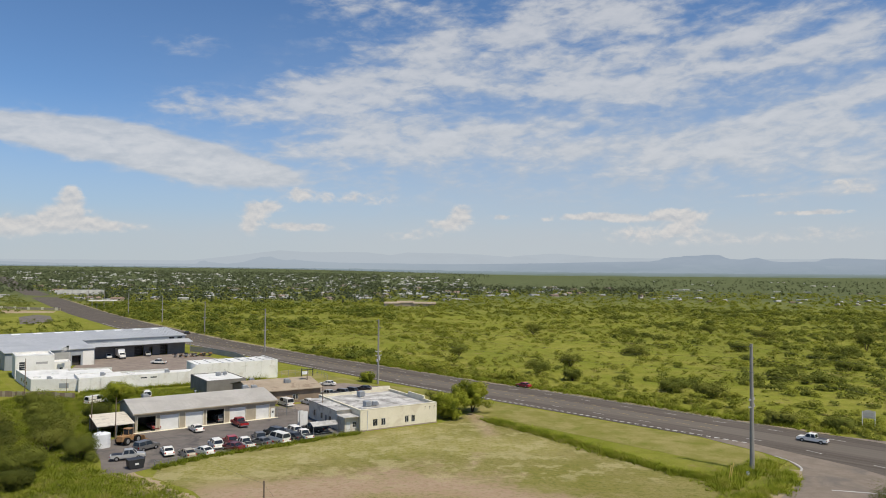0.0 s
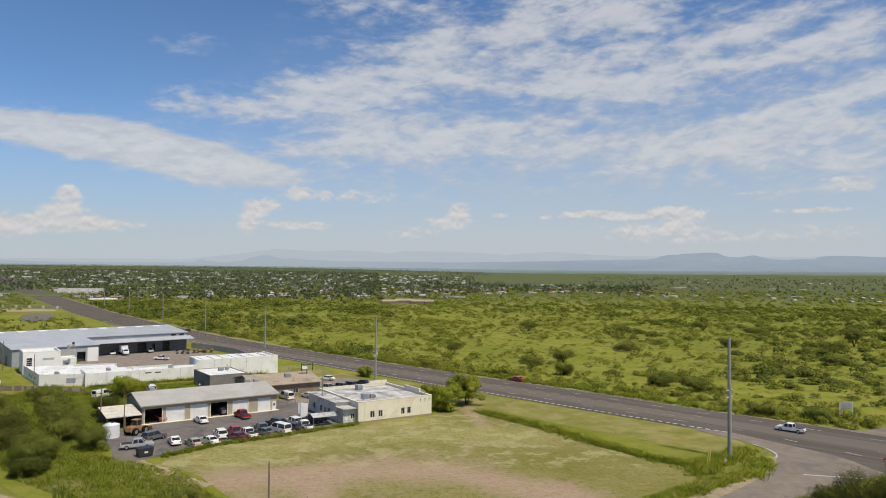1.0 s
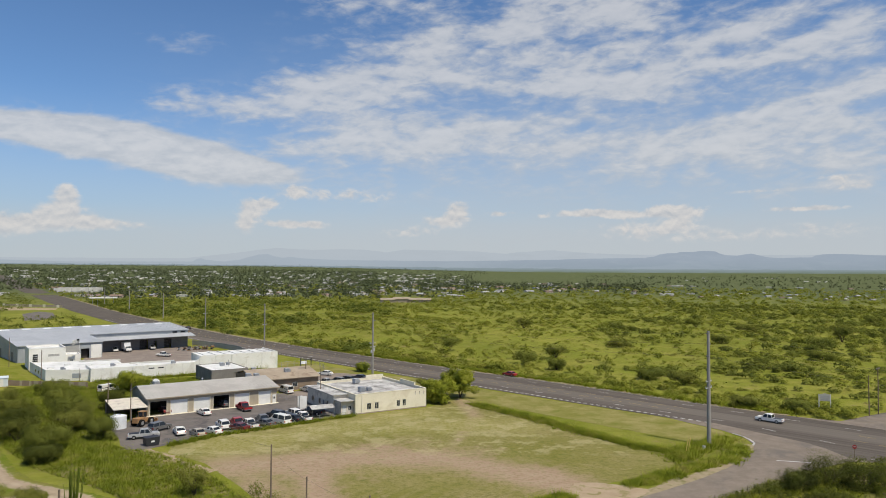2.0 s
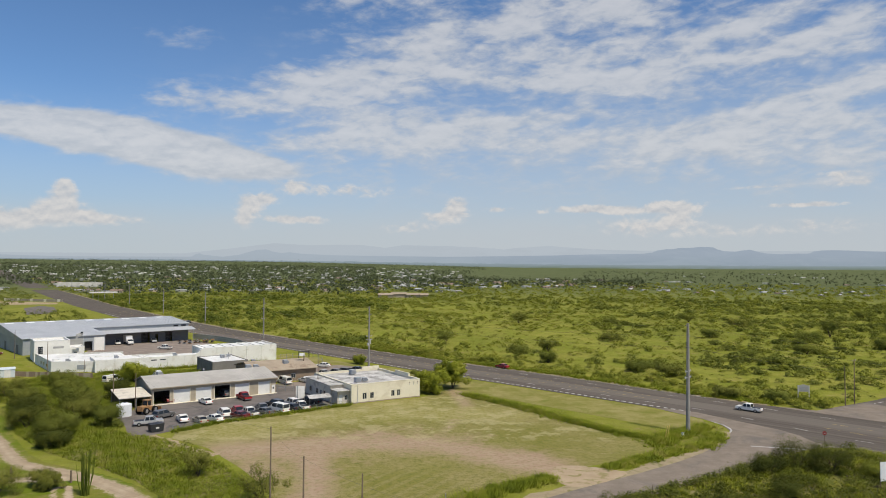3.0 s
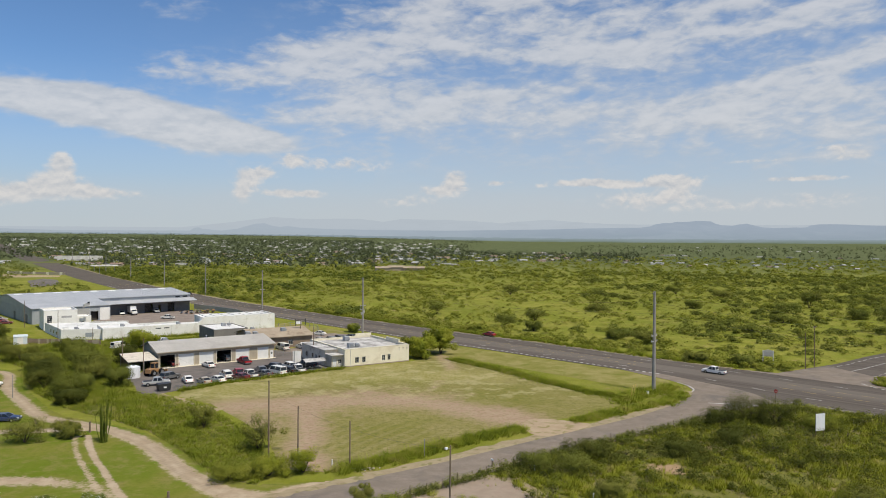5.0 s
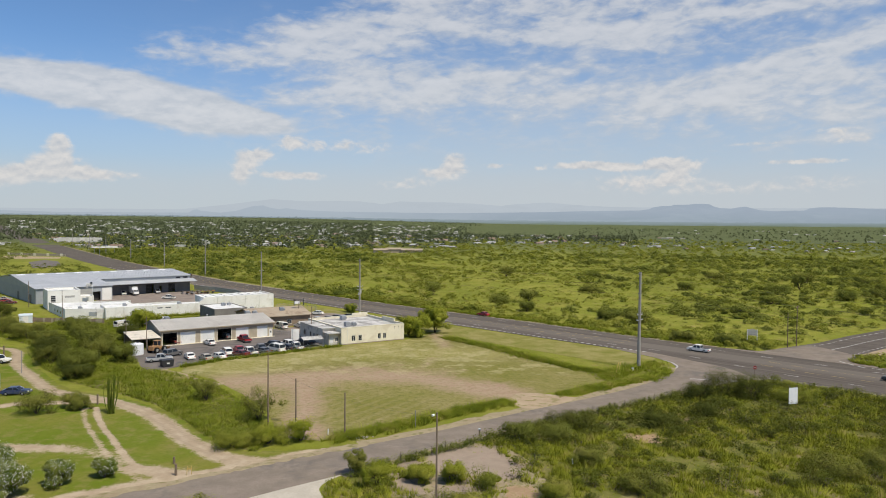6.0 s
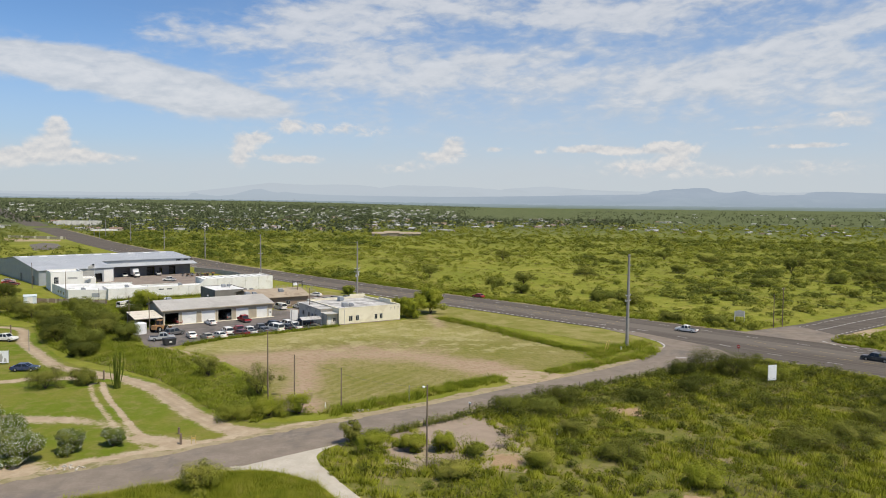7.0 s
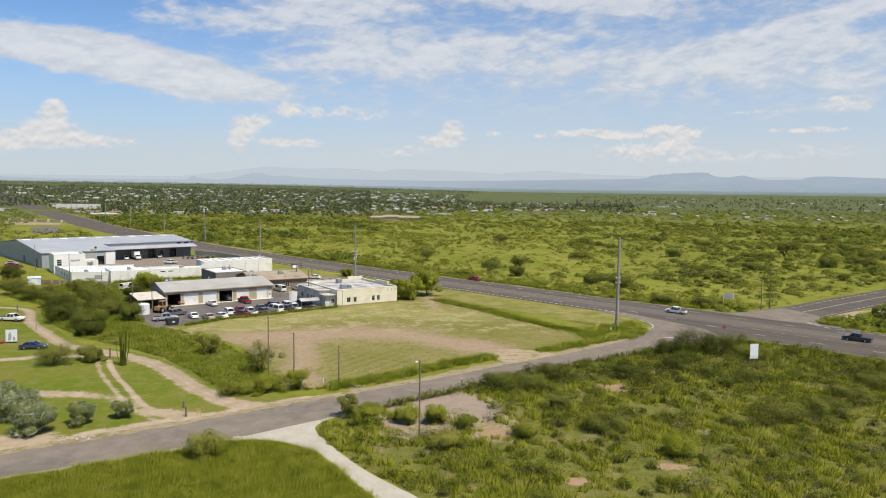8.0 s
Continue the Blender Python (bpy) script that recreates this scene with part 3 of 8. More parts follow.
def smooth_line(points, per=6):
    """A rounded line through the points."""
    out, P = [], [Vector((*p[:2], 0)) for p in points]
    for i in range(len(P) - 1):
        a, b, c, d = P[max(i - 1, 0)], P[i], P[i + 1], P[min(i + 2, len(P) - 1)]
        for k in range(per):
            s = k / per
            out.append(0.5 * ((2 * b) + (c - a) * s + (2 * a - 5 * b + 4 * c - d) * s * s + (3 * b - a - 3 * c + d) * s ** 3))
    return [(p.x, p.y) for p in out] + [(P[-1].x, P[-1].y)]


def band(name, line, width, z, mat, thick=0.06, ragged=0.0, seed=1, parent=None, label=""):
    """A strip along a line, with a rim and, if ragged, uneven edges. width: one, or one for each end."""
    rng = random.Random(seed)
    bm, rows = bmesh.new(), []
    w0, w1 = width if isinstance(width, tuple) else (width, width)
    for i, (x, y) in enumerate(line):
        a, b = line[max(i - 1, 0)], line[min(i + 1, len(line) - 1)]
        d = Vector((b[0] - a[0], b[1] - a[1])).normalized()
        w = (w0 + (w1 - w0) * i / (len(line) - 1)) / 2
        l, r = w * (1 + ragged * rng.uniform(-1, 1)), w * (1 + ragged * rng.uniform(-1, 1))
        xs = ((-l, z - thick), (-l, z), (0, z), (r, z), (r, z - thick))
        rows.append([bm.verts.new((x - d.y * -o, y + d.x * -o, h)) for o, h in xs])
    for a, b in zip(rows, rows[1:]):
        for k in range(4):
            bm.faces.new((a[k], b[k], b[k + 1], a[k + 1]))
    return part(name, bm, mat, parent, label)


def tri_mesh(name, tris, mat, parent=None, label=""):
    """Loose triangles, from an array n x 4 x 3: three corners and a bent shading normal."""
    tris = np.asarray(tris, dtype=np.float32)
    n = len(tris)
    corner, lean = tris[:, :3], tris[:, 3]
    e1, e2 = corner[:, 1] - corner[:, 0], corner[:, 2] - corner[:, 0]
    # Faces are wound to the sun's side, which the camera looks at too.
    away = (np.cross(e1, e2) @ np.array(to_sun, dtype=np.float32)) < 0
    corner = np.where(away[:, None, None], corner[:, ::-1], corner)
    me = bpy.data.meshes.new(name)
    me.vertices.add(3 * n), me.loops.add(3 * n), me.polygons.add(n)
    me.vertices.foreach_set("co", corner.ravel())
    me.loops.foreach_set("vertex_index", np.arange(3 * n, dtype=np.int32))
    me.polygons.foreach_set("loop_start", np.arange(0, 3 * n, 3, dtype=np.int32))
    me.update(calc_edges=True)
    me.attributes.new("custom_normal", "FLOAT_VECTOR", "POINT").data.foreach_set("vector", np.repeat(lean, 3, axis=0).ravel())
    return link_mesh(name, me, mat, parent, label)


def unit(v):
    return v / np.maximum(np.linalg.norm(v, axis=-1, keepdims=True), 1e-6)


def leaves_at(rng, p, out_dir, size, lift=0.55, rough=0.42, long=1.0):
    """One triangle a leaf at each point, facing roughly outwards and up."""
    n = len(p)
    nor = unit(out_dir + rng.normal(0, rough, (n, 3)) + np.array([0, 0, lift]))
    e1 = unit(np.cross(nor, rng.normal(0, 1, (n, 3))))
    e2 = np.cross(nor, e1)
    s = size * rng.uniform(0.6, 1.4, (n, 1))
    # Shading normal bent outwards and up, to spread light softly over a clump.
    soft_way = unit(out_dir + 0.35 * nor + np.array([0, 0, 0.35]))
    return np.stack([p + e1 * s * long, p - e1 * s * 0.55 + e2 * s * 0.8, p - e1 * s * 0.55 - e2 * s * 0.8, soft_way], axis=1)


def plants(rng, xy, radius, height, leaves, size, lobes=6, ground=None, low=0.12, lift=0.55):
    """Many shrubs at once: every one a handful of lobes with leaves on their shells."""
    n = len(xy)
    off = rng.normal(0, 0.33, (n, lobes, 3))
    off[..., 2] = rng.uniform(0.08, 0.42, (n, lobes)) + 0.34 * np.exp(-((off[..., 0] ** 2 + off[..., 1] ** 2) / 0.16))
    lr = rng.uniform(0.28, 0.58, (n, lobes))
    who = np.repeat(np.arange(n), leaves)
    lob = rng.integers(0, lobes, len(who))
    d = unit(rng.normal(0, 1, (len(who), 3)))
    d[:, 2] = np.where(d[:, 2] < -0.35, -d[:, 2], d[:, 2])
    shell = rng.uniform(0.92, 1.02, (len(who), 1))
    rel = off[who, lob] + d * lr[who, lob][:, None] * shell
    rel[:, 2] = np.maximum(rel[:, 2], low * rng.uniform(0, 1, len(who)))
    p = np.empty((len(who), 3))
    p[:, :2] = xy[who] + rel[:, :2] * radius[who][:, None]
    p[:, 2] = rel[:, 2] * height[who]
    if ground is not None:
        p[:, 2] += ground[who]
    sz = size[who][:, None] if np.ndim(size) else size
    return leaves_at(rng, p, d, sz, lift, 0.28)


def blades(rng, xy, height, wide, per, spread=0.25, lean=0.85):
    """Tufts of grass: thin upright triangles."""
    n = len(xy)
    who = np.repeat(np.arange(n), per)
    a = rng.uniform(0, 2 * np.pi, len(who))
    r = rng.uniform(0, spread, len(who))
    base = np.zeros((len(who), 3))
    base[:, 0], base[:, 1] = xy[who, 0] + r * np.cos(a), xy[who, 1] + r * np.sin(a)
    h = height[who] * rng.uniform(0.5, 1.2, len(who))
    side = np.stack([-np.sin(a), np.cos(a), np.zeros(len(who))], 1) * wide * rng.uniform(0.6, 1.4, (len(who), 1))
    tip = base + np.stack([np.cos(a) * h * lean, np.sin(a) * h * lean, h], 1)
    # Shading normal set near upright, so the blades shade like level ground.
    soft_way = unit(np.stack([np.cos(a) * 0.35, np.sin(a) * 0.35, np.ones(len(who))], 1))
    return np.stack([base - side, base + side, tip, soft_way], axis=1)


def inside(xy, poly):
    """Which points lie inside an outline."""
    x, y = xy[:, 0], xy[:, 1]
    hit = np.zeros(len(xy), bool)
    for (x0, y0), (x1, y1) in zip(poly, poly[1:] + poly[:1]):
        cross = ((y0 > y) != (y1 > y)) & (x < (x1 - x0) * (y - y0) / (y1 - y0 + 1e-9) + x0)
        hit ^= cross
    return hit


def near_line(xy, line, dist):
    best = np.full(len(xy), 1e9)
    for a, b in zip(line, line[1:]):
        a, d = np.array(a), np.array(b) - np.array(a)
        k = np.clip(((xy - a) @ d) / max(d @ d, 1e-9), 0, 1)
        best = np.minimum(best, np.linalg.norm(xy - a - k[:, None] * d, axis=1))
    return best < dist


def ground_z(x, y):
    """The plain is level near by; its gentle far rise is shaped to the camera's horizon."""
    r = np.hypot(x, y)
    k = np.clip((12 - np.degrees(np.arctan2(x, y))) / 26, 0, 1)
    return (40 + 30 * k * k * (3 - 2 * k)) * np.clip((r - 1000) / 3700, 0, 1.05) ** 1.35

# ---------------------------------------------------------------- ground, roads, lots
bm = bmesh.new()
radii = [0, 60, 120, 200, 320, 500, 750, 1000, 1300, 1700, 2200, 2800, 3400, 4000, 4500, 4820]
rings = [[bm.verts.new((0, 0, 0))]]
for r in radii[1:]:
    rings.append([bm.verts.new((r * math.sin(a), r * math.cos(a), float(ground_z(r * math.sin(a), r * math.cos(a))))) for a in np.linspace(0, 2 * math.pi, 73)[:-1]])
for i in range(72):
    bm.faces.new((rings[0][0], rings[1][(i + 1) % 72], rings[1][i]))
for a, b in zip(rings[1:], rings[2:]):
    for i in range(72):
        bm.faces.new((a[i], a[(i + 1) % 72], b[(i + 1) % 72], b[i]))
for f in bm.faces:
    f.normal_update()
ground = part("ground", bm, M["ground"], smooth=True)
tagged(ground, "green and straw desert grassland reaching to the hills", "ground", kind="structure")

# highway: far and near edges
FAR = [(-1190, 2075), (-690, 1272), (-474, 932), (-332, 702), (-245, 560), (-165, 440), (-95, 341), (-56, 293), (-25, 257), (0, 229), (21, 205.5), (39.1, 187), (54.8, 169.5), (67.4, 154.5), (83, 138), (106, 113), (140, 77), (260, -50), (420, -220)]
NEAR = [(-1216, 2058), (-716, 1256), (-499, 916), (-357, 686), (-268, 545), (-187, 425), (-114, 328), (-74, 280), (-42, 243), (-16, 213.5), (5.0, 189.5), (23, 171), (39, 153.5), (52, 139.8), (62, 129), (75.1, 101.5), (110, 64), (228, -62), (390, -235)]


def plate(name, left, right, z, mat, label, category, thick=0.1):
    bm, rows = bmesh.new(), []
    for a, b in zip(left, right):
        rows.append([bm.verts.new((*p, h)) for p, h in ((a, z - thick), (a, z), (((a[0] + b[0]) / 2, (a[1] + b[1]) / 2), z + 0.06), (b, z), (b, z - thick))])
    for r in rows:
        for v in r:
            v.co.z += float(ground_z(v.co.x, v.co.y))
    for a, b in zip(rows, rows[1:]):
        for k in range(4):
            bm.faces.new((a[k], a[k + 1], b[k + 1], b[k]))
    return tagged(part(name, bm, mat), label, category, kind="structure")


plate("road", FAR, NEAR, 0.05, M["road"], "wide grey asphalt highway with worn lane marks", "road")
SIDE_N = [(-120, -6), (-75, 14.5), (-42.9, 33.3), (-32.6, 39.2), (-20.4, 47.0), (-12.1, 52.8), (-2.3, 58.6), (7.5, 64.8), (17.7, 72.2), (23.3, 76.3), (35.6, 84.5), (43.9, 90.6), (50.3, 96.1), (56.0, 102.0), (60.5, 107.8), (62.6, 111.9), (63.4, 117.7), (61.8, 123.6), (57.5, 131.5), (54.5, 137.5)]
SIDE_S = [(-112, -16), (-70, 7.5), (-38.3, 26.2), (-28.6, 31.1), (-17.5, 37.3), (-11.2, 41.0), (-3.4, 48.0), (3.0, 53.2), (11.9, 60.2), (16.8, 63.7), (22.1, 67.8), (33.4, 75.1), (46.3, 83.1), (54, 88.5), (62.0, 93.8), (68, 96.8), (73, 99.5), (77, 99.0), (80, 105), (66, 128)]
plate("side_road", SIDE_N, SIDE_S, 0.03, M["lane"], "faded grey asphalt side road joining the highway", "road")
BR_N = [(92, 131.0), (98.5, 135.8), (114.6, 144.8), (129.6, 155.9), (144.8, 165.8), (169.2, 182.5), (260, 245), (420, 355), (700, 545)]
BR_S = [(104, 117.5), (107.5, 121.5), (120.4, 131.2), (131.7, 139.0), (146, 148.5), (172, 166.5), (266, 230), (428, 340), (710, 530)]
plate("branch_road", BR_N, BR_S, 0.035, M["road"], "grey asphalt branch road with white edge lines", "road")
# flared corners of the branch mouth
slab("road_corner", [(83, 136.5), (92, 131.0), (98.5, 135.8), (100, 125), (84, 131)], -0.05, 0.04, M["lane"])
slab("road_corner", [(104, 118), (104.5, 108), (110, 105), (112, 112.5), (112.5, 123), (107.5, 122.5)], -0.05, 0.042, M["lane"])
slab("road_corner", [(82, 138.2), (95, 123.5), (104, 114.5), (113, 125.5), (110, 141.0), (98.5, 135.4), (91.5, 131.6)], -0.05, 0.118, M["lane"])
for ob in list(scene.objects):
    if ob.name.startswith("road_corner"):
        tagged(ob, "pale worn asphalt flare at the road mouth", "road", kind="structure")

plate("gravel_drive", smooth_line([(-17.5, 37.4), (-13.0, 37.4), (-9.6, 35.9), (-6.1, 33.0), (-2.8, 27.7), (0, 22.7), (1.6, 20.0), (5.5, 12), (12, 0), (22, -16), (60, -80)]), smooth_line([(-5.0, 46.6), (-6.9, 43.9), (-7.2, 41.0), (-4.6, 35.4), (-0.4, 28.2), (3.6, 23), (5.9, 20.2), (10.8, 12), (18, 0), (28, -16), (66, -80)]), 0.045, M["gravel"], "pale gravel driveway beside the side road", "driveway")
# lawn and tracks: one sheet, worn to dirt along the wheel lines
TRACK = smooth_line([(-14.0, 49.6), (-17.5, 50.4), (-21.6, 53.4), (-29.2, 61.8), (-37.6, 73.4), (-45.5, 81.0), (-52.8, 85.9), (-59.8, 89.4), (-66, 95.0), (-75.4, 107.0), (-82.8, 116.5), (-88.8, 128.0), (-93.1, 133.6), (-101, 136.9), (-130, 142)])
BRANCH = smooth_line([(-48, 83.5), (-52.5, 83.2), (-57.6, 82.8), (-64, 81.7), (-68.5, 79.6), (-100, 70)])
TRACK2 = smooth_line([(-25.5, 43.4), (-32.8, 50), (-39.5, 60), (-46, 70.3), (-50, 78.3)])
TRACK3 = smooth_line([(-25, 44), (-32.8, 50), (-39, 55.5), (-45.8, 57.7), (-52.5, 58), (-57.2, 59), (-90, 66)])
MOUTH = [(-36, 39.4), (-28, 44.0), (-20.5, 48.2), (-12.5, 53.6), (-3, 59.4)]
APRON = [(-62, 30), (-50, 35.0), (-42, 37.5)]


def line_gap(px, py, line):
    """Distance to a line of points, with the side (left positive) and the share of the way along."""
    best, side, share = np.full(px.shape, 1e9), np.zeros(px.shape), np.zeros(px.shape)
    for i, ((x0, y0), (x1, y1)) in enumerate(zip(line, line[1:])):
        ex, ey = x1 - x0, y1 - y0
        k = np.clip(((px - x0) * ex + (py - y0) * ey) / (ex * ex + ey * ey), 0, 1)
        qx, qy = px - x0 - k * ex, py - y0 - k * ey
        d = np.hypot(qx, qy)
        near = d < best
        best = np.where(near, d, best)
        side = np.where(near, np.sign(ex * qy - ey * qx) * d, side)
        share = np.where(near, (i + k) / (len(line) - 1), share)
    return best, side, share


SHEET = [(-5, 57.5), (-13.5, 56.5), (-18.5, 55.8), (-26.5, 63.5), (-35.0, 75.5), (-43.5, 83.3), (-51.5, 88.4), (-58.5, 92), (-64, 97), (-73, 109), (-80, 118.5), (-86, 129), (-90, 136), (-100, 140), (-140, 147), (-150, 95), (-110, 22), (-64, 15.5), (-42.0, 31.8), (-31.8, 37.8), (-19.6, 45.6), (-11.3, 51.4), (-1.5, 57.4)]
step_m = 0.5
gx, gy = np.meshgrid(np.arange(-150, 0, step_m), np.arange(16, 148, step_m))
inside_sheet = inside(np.stack([gx.ravel(), gy.ravel()], 1), SHEET).reshape(gx.shape)
soft = lambda d, w: np.clip(1.0 - (d - w) / (0.9 * w) * 0.5 - 0.5, 0, 1)
d, side, share = line_gap(gx, gy, TRACK)
half = 1.75 - 0.75 * share
wear = soft(d, half)
rut = np.exp(-((np.abs(side) - 0.75) / 0.28) ** 2) * np.clip(share * 8 - 0.6, 0, 1)
d, side, _ = line_gap(gx, gy, BRANCH)
wear = np.maximum(wear, soft(d, 1.3))
d, side, share = line_gap(gx, gy, TRACK2)
wear = np.maximum(wear, np.maximum(0.95 * soft(np.abs(side + 0.95), 0.5) , 0.72 * soft(np.abs(side - 0.95), 0.55)) * (d < 3))
d, side, share = line_gap(gx, gy, TRACK3)
wear = np.maximum(wear, (0.55 + 0.4 * np.clip((share - 0.35) * 4, 0, 1)) * soft(d, 1.7))
d, _, _ = line_gap(gx, gy, MOUTH)
wear = np.maximum(wear, soft(d, 1.5))
for a, b in (((-24, 46.5), (-32, 49.5)), ((-15.5, 51), (-20.5, 53.2))):
    wear = np.maximum(wear, soft(line_gap(gx, gy, [a, b])[0], 1.6))
d, _, _ = line_gap(gx, gy, APRON)
wear = np.maximum(wear, soft(d, 3.2))
d, _, _ = line_gap(gx, gy, [(-75, 15.5), (-42.9, 34.2), (-32.6, 40.2)])
wear = np.maximum(wear, soft(d, 1.0))
rows_n, cols_n = gx.shape
index = np.arange(gx.size).reshape(gx.shape)
cell = inside_sheet[:-1, :-1] & inside_sheet[1:, :-1] & inside_sheet[:-1, 1:] & inside_sheet[1:, 1:]
quads = np.stack([index[:-1, :-1][cell], index[:-1, 1:][cell], index[1:, 1:][cell], index[1:, :-1][cell]], 1)
used, flat = np.unique(quads, return_inverse=True)
me = bpy.data.meshes.new("lawn")
height = 0.024 - 0.012 * rut.ravel() * wear.ravel()
me.from_pydata(np.stack([gx.ravel(), gy.ravel(), height], 1)[used].tolist(), [], flat.reshape(-1, 4).tolist())
for attr, field in (("wear", wear), ("rut", rut)):
    me.attributes.new(attr, "FLOAT", "POINT").data.foreach_set("value", field.ravel()[used].astype(np.float32))
lawn = tagged(link_mesh("lawn", me, M["worn_lawn"]), "short green lawn crossed by tan dirt tracks", "lawn", kind="structure")

# shoulders and lawns
band("shoulder", smooth_line([(-4, 58.8), (-2.3, 59.8), (7.5, 66), (17.7, 73.4), (35.6, 85.7), (50.3, 97.3), (58, 106), (61.5, 112)]), 2.8, 0.022, M["shoulder"], ragged=0.4, seed=8)
band("shoulder", [(x + 0.9, y + 0.9) for x, y in smooth_line(FAR[:15])], 1.8, 0.03, M["shoulder"], ragged=0.3, seed=9)
band("shoulder", smooth_line([(-112, -15.2), (-70, 8.2), (-38.3, 26.9), (-28.6, 31.8), (-19.5, 36.6), (-16.5, 38.0)], 14), 2.4, 0.036, M["shoulder"], thick=0.08, ragged=0.55, seed=18)
band("shoulder", smooth_line([(-5.2, 46.2), (3.0, 52.6), (11.9, 59.6), (22.1, 67.2), (33.4, 74.5), (46.3, 82.5), (62.0, 93.2)], 14), 1.5, 0.038, M["shoulder"], thick=0.08, ragged=0.6, seed=19)
band("shoulder", smooth_line([(-75, 15.1), (-42.9, 33.9), (-32.6, 39.8), (-20.4, 47.6), (-12.1, 53.4), (-3.0, 58.8)], 14), 1.8, 0.037, M["shoulder"], thick=0.08, ragged=0.55, seed=20)
for ob in list(scene.objects):
    if ob.name.startswith("shoulder"):
        tagged(ob, "dusty tan road shoulder with sparse weeds", "shoulder", kind="structure")
slab("lawn", [(-107, 184), (-125, 207), (-142, 224), (-170, 215), (-150, 180), (-128, 172)], -0.05, 0.013, M["lawn"])
for ob in list(scene.objects):
    if ob.name.startswith("lawn."):
        tagged(ob, "short bright green lawn with straw patches", "lawn", kind="structure")

# the mown lot and its weedy ditch
FIELD = [(-9.6, 60.5), (-2.6, 66.5), (3, 71.3), (13.3, 79.0), (21.3, 83.7), (24.5, 78.3), (28.0, 81.5), (25.8, 87.0), (38, 93.5), (47, 99.0), (43.5, 108), (35.5, 122), (24.5, 140), (14, 156), (10, 161), (2.5, 149.2), (-14.3, 139.8), (-39, 122.3), (-46, 116), (-44.5, 108), (-36.0, 101), (-27, 88), (-20.5, 77), (-15.6, 62)]
slab("mown_lot", FIELD, -0.05, 0.018, M["field"])
tagged(bpy.data.objects["mown_lot"], "mown straw-green lot with bare pinkish soil", "field", kind="structure")
slab("verge", [(12, 159), (24, 145.5), (40, 127), (52, 113.5), (60, 116), (61.5, 123), (53, 138), (38, 153), (18, 174), (-4, 197), (-14, 204), (-15, 195), (-2, 178)], -0.05, 0.016, M["verge"])
slab("verge", [(47, 99.5), (56, 103.5), (61, 110), (62.3, 117), (60.5, 122), (52, 113.5), (44, 108)], -0.05, 0.0155, M["verge"])
slab("verge", [(-14, 203), (-24, 215), (-34, 226), (-46, 236), (-50, 229), (-38, 212), (-33, 206), (-24, 201)], -0.05, 0.0165, M["verge"])
for ob in list(scene.objects):
    if ob.name.startswith("verge"):
        tagged(ob, "straw and green roadside verge beside the highway", "verge", kind="structure")
tagged(band("dirt_track", smooth_line([(-52.5, 112.5), (-48.5, 109.0), (-45.0, 106.0), (-41.6, 102.2), (-37.5, 98.2), (-33.5, 95.5)]), (2.6, 3.6), 0.027, M["dirt"], ragged=0.25, seed=12), "tan wheel track from the paved yard onto the lot", "dirt track", kind="structure")
# paved yards
YARD = [(-53.5, 110.5), (-50, 109.4), (-46, 114.3), (-39, 122.8), (-30, 128.6), (-21.9, 135.4), (-14.2, 140.4), (-17.0, 146), (-22, 153), (-29, 163), (-37.5, 169), (-40, 160), (-60.5, 139.6), (-63, 128), (-57, 118)]
slab("yard", YARD, -0.05, 0.03, M["lot"])
slab("yard", [(-22, 153), (-9, 180), (-13, 200), (-24, 206), (-32, 204), (-26, 176), (-37, 169.2), (-29, 163)], -0.05, 0.026, M["yard"])
slab("yard", [(-127, 261), (-98, 285), (-74, 262), (-62, 234), (-80, 222), (-112, 218), (-120, 240)], -0.05, 0.027, M["yard"])
for ob in list(scene.objects):
    if ob.name.startswith("yard"):
        tagged(ob, "worn grey paved yard among the workshops", "yard", kind="structure")
tagged(slab("yard_far", [(-288.0, 510.0), (-292.0, 541.0), (-274.0, 526.0), (-244.0, 471.0), (-241.0, 448.0), (-249.0, 441.0)], -0.05, 0.03, M["lot"]), "dark asphalt lot among scrub near the highway", "yard", kind="structure")
tagged(slab("gravel_yard", [(114.3, 127.4), (123.1, 134.6), (138.3, 138.7), (130.0, 126.9), (120.5, 123.4)], -0.05, 0.03, M["dirt"]), "tan bare gravel yard beside the branch road", "yard", kind="structure")
tagged(slab("dirt_entrance", [(x + 0.25 * math.sin(5 * x), y + 0.25 * math.sin(4 * y)) for x, y in smooth_line([(20.4, 82.3), (22.5, 78.6), (25.5, 77.6), (30, 81.0), (33.2, 84.2), (31.8, 86.6), (28.5, 88.0), (23.5, 88.6), (20.4, 82.3)], 5)[:-1]], -0.05, 0.0225, M["dirt"]), "tan dirt entrance between the lot and the side road", "dirt track", kind="structure")
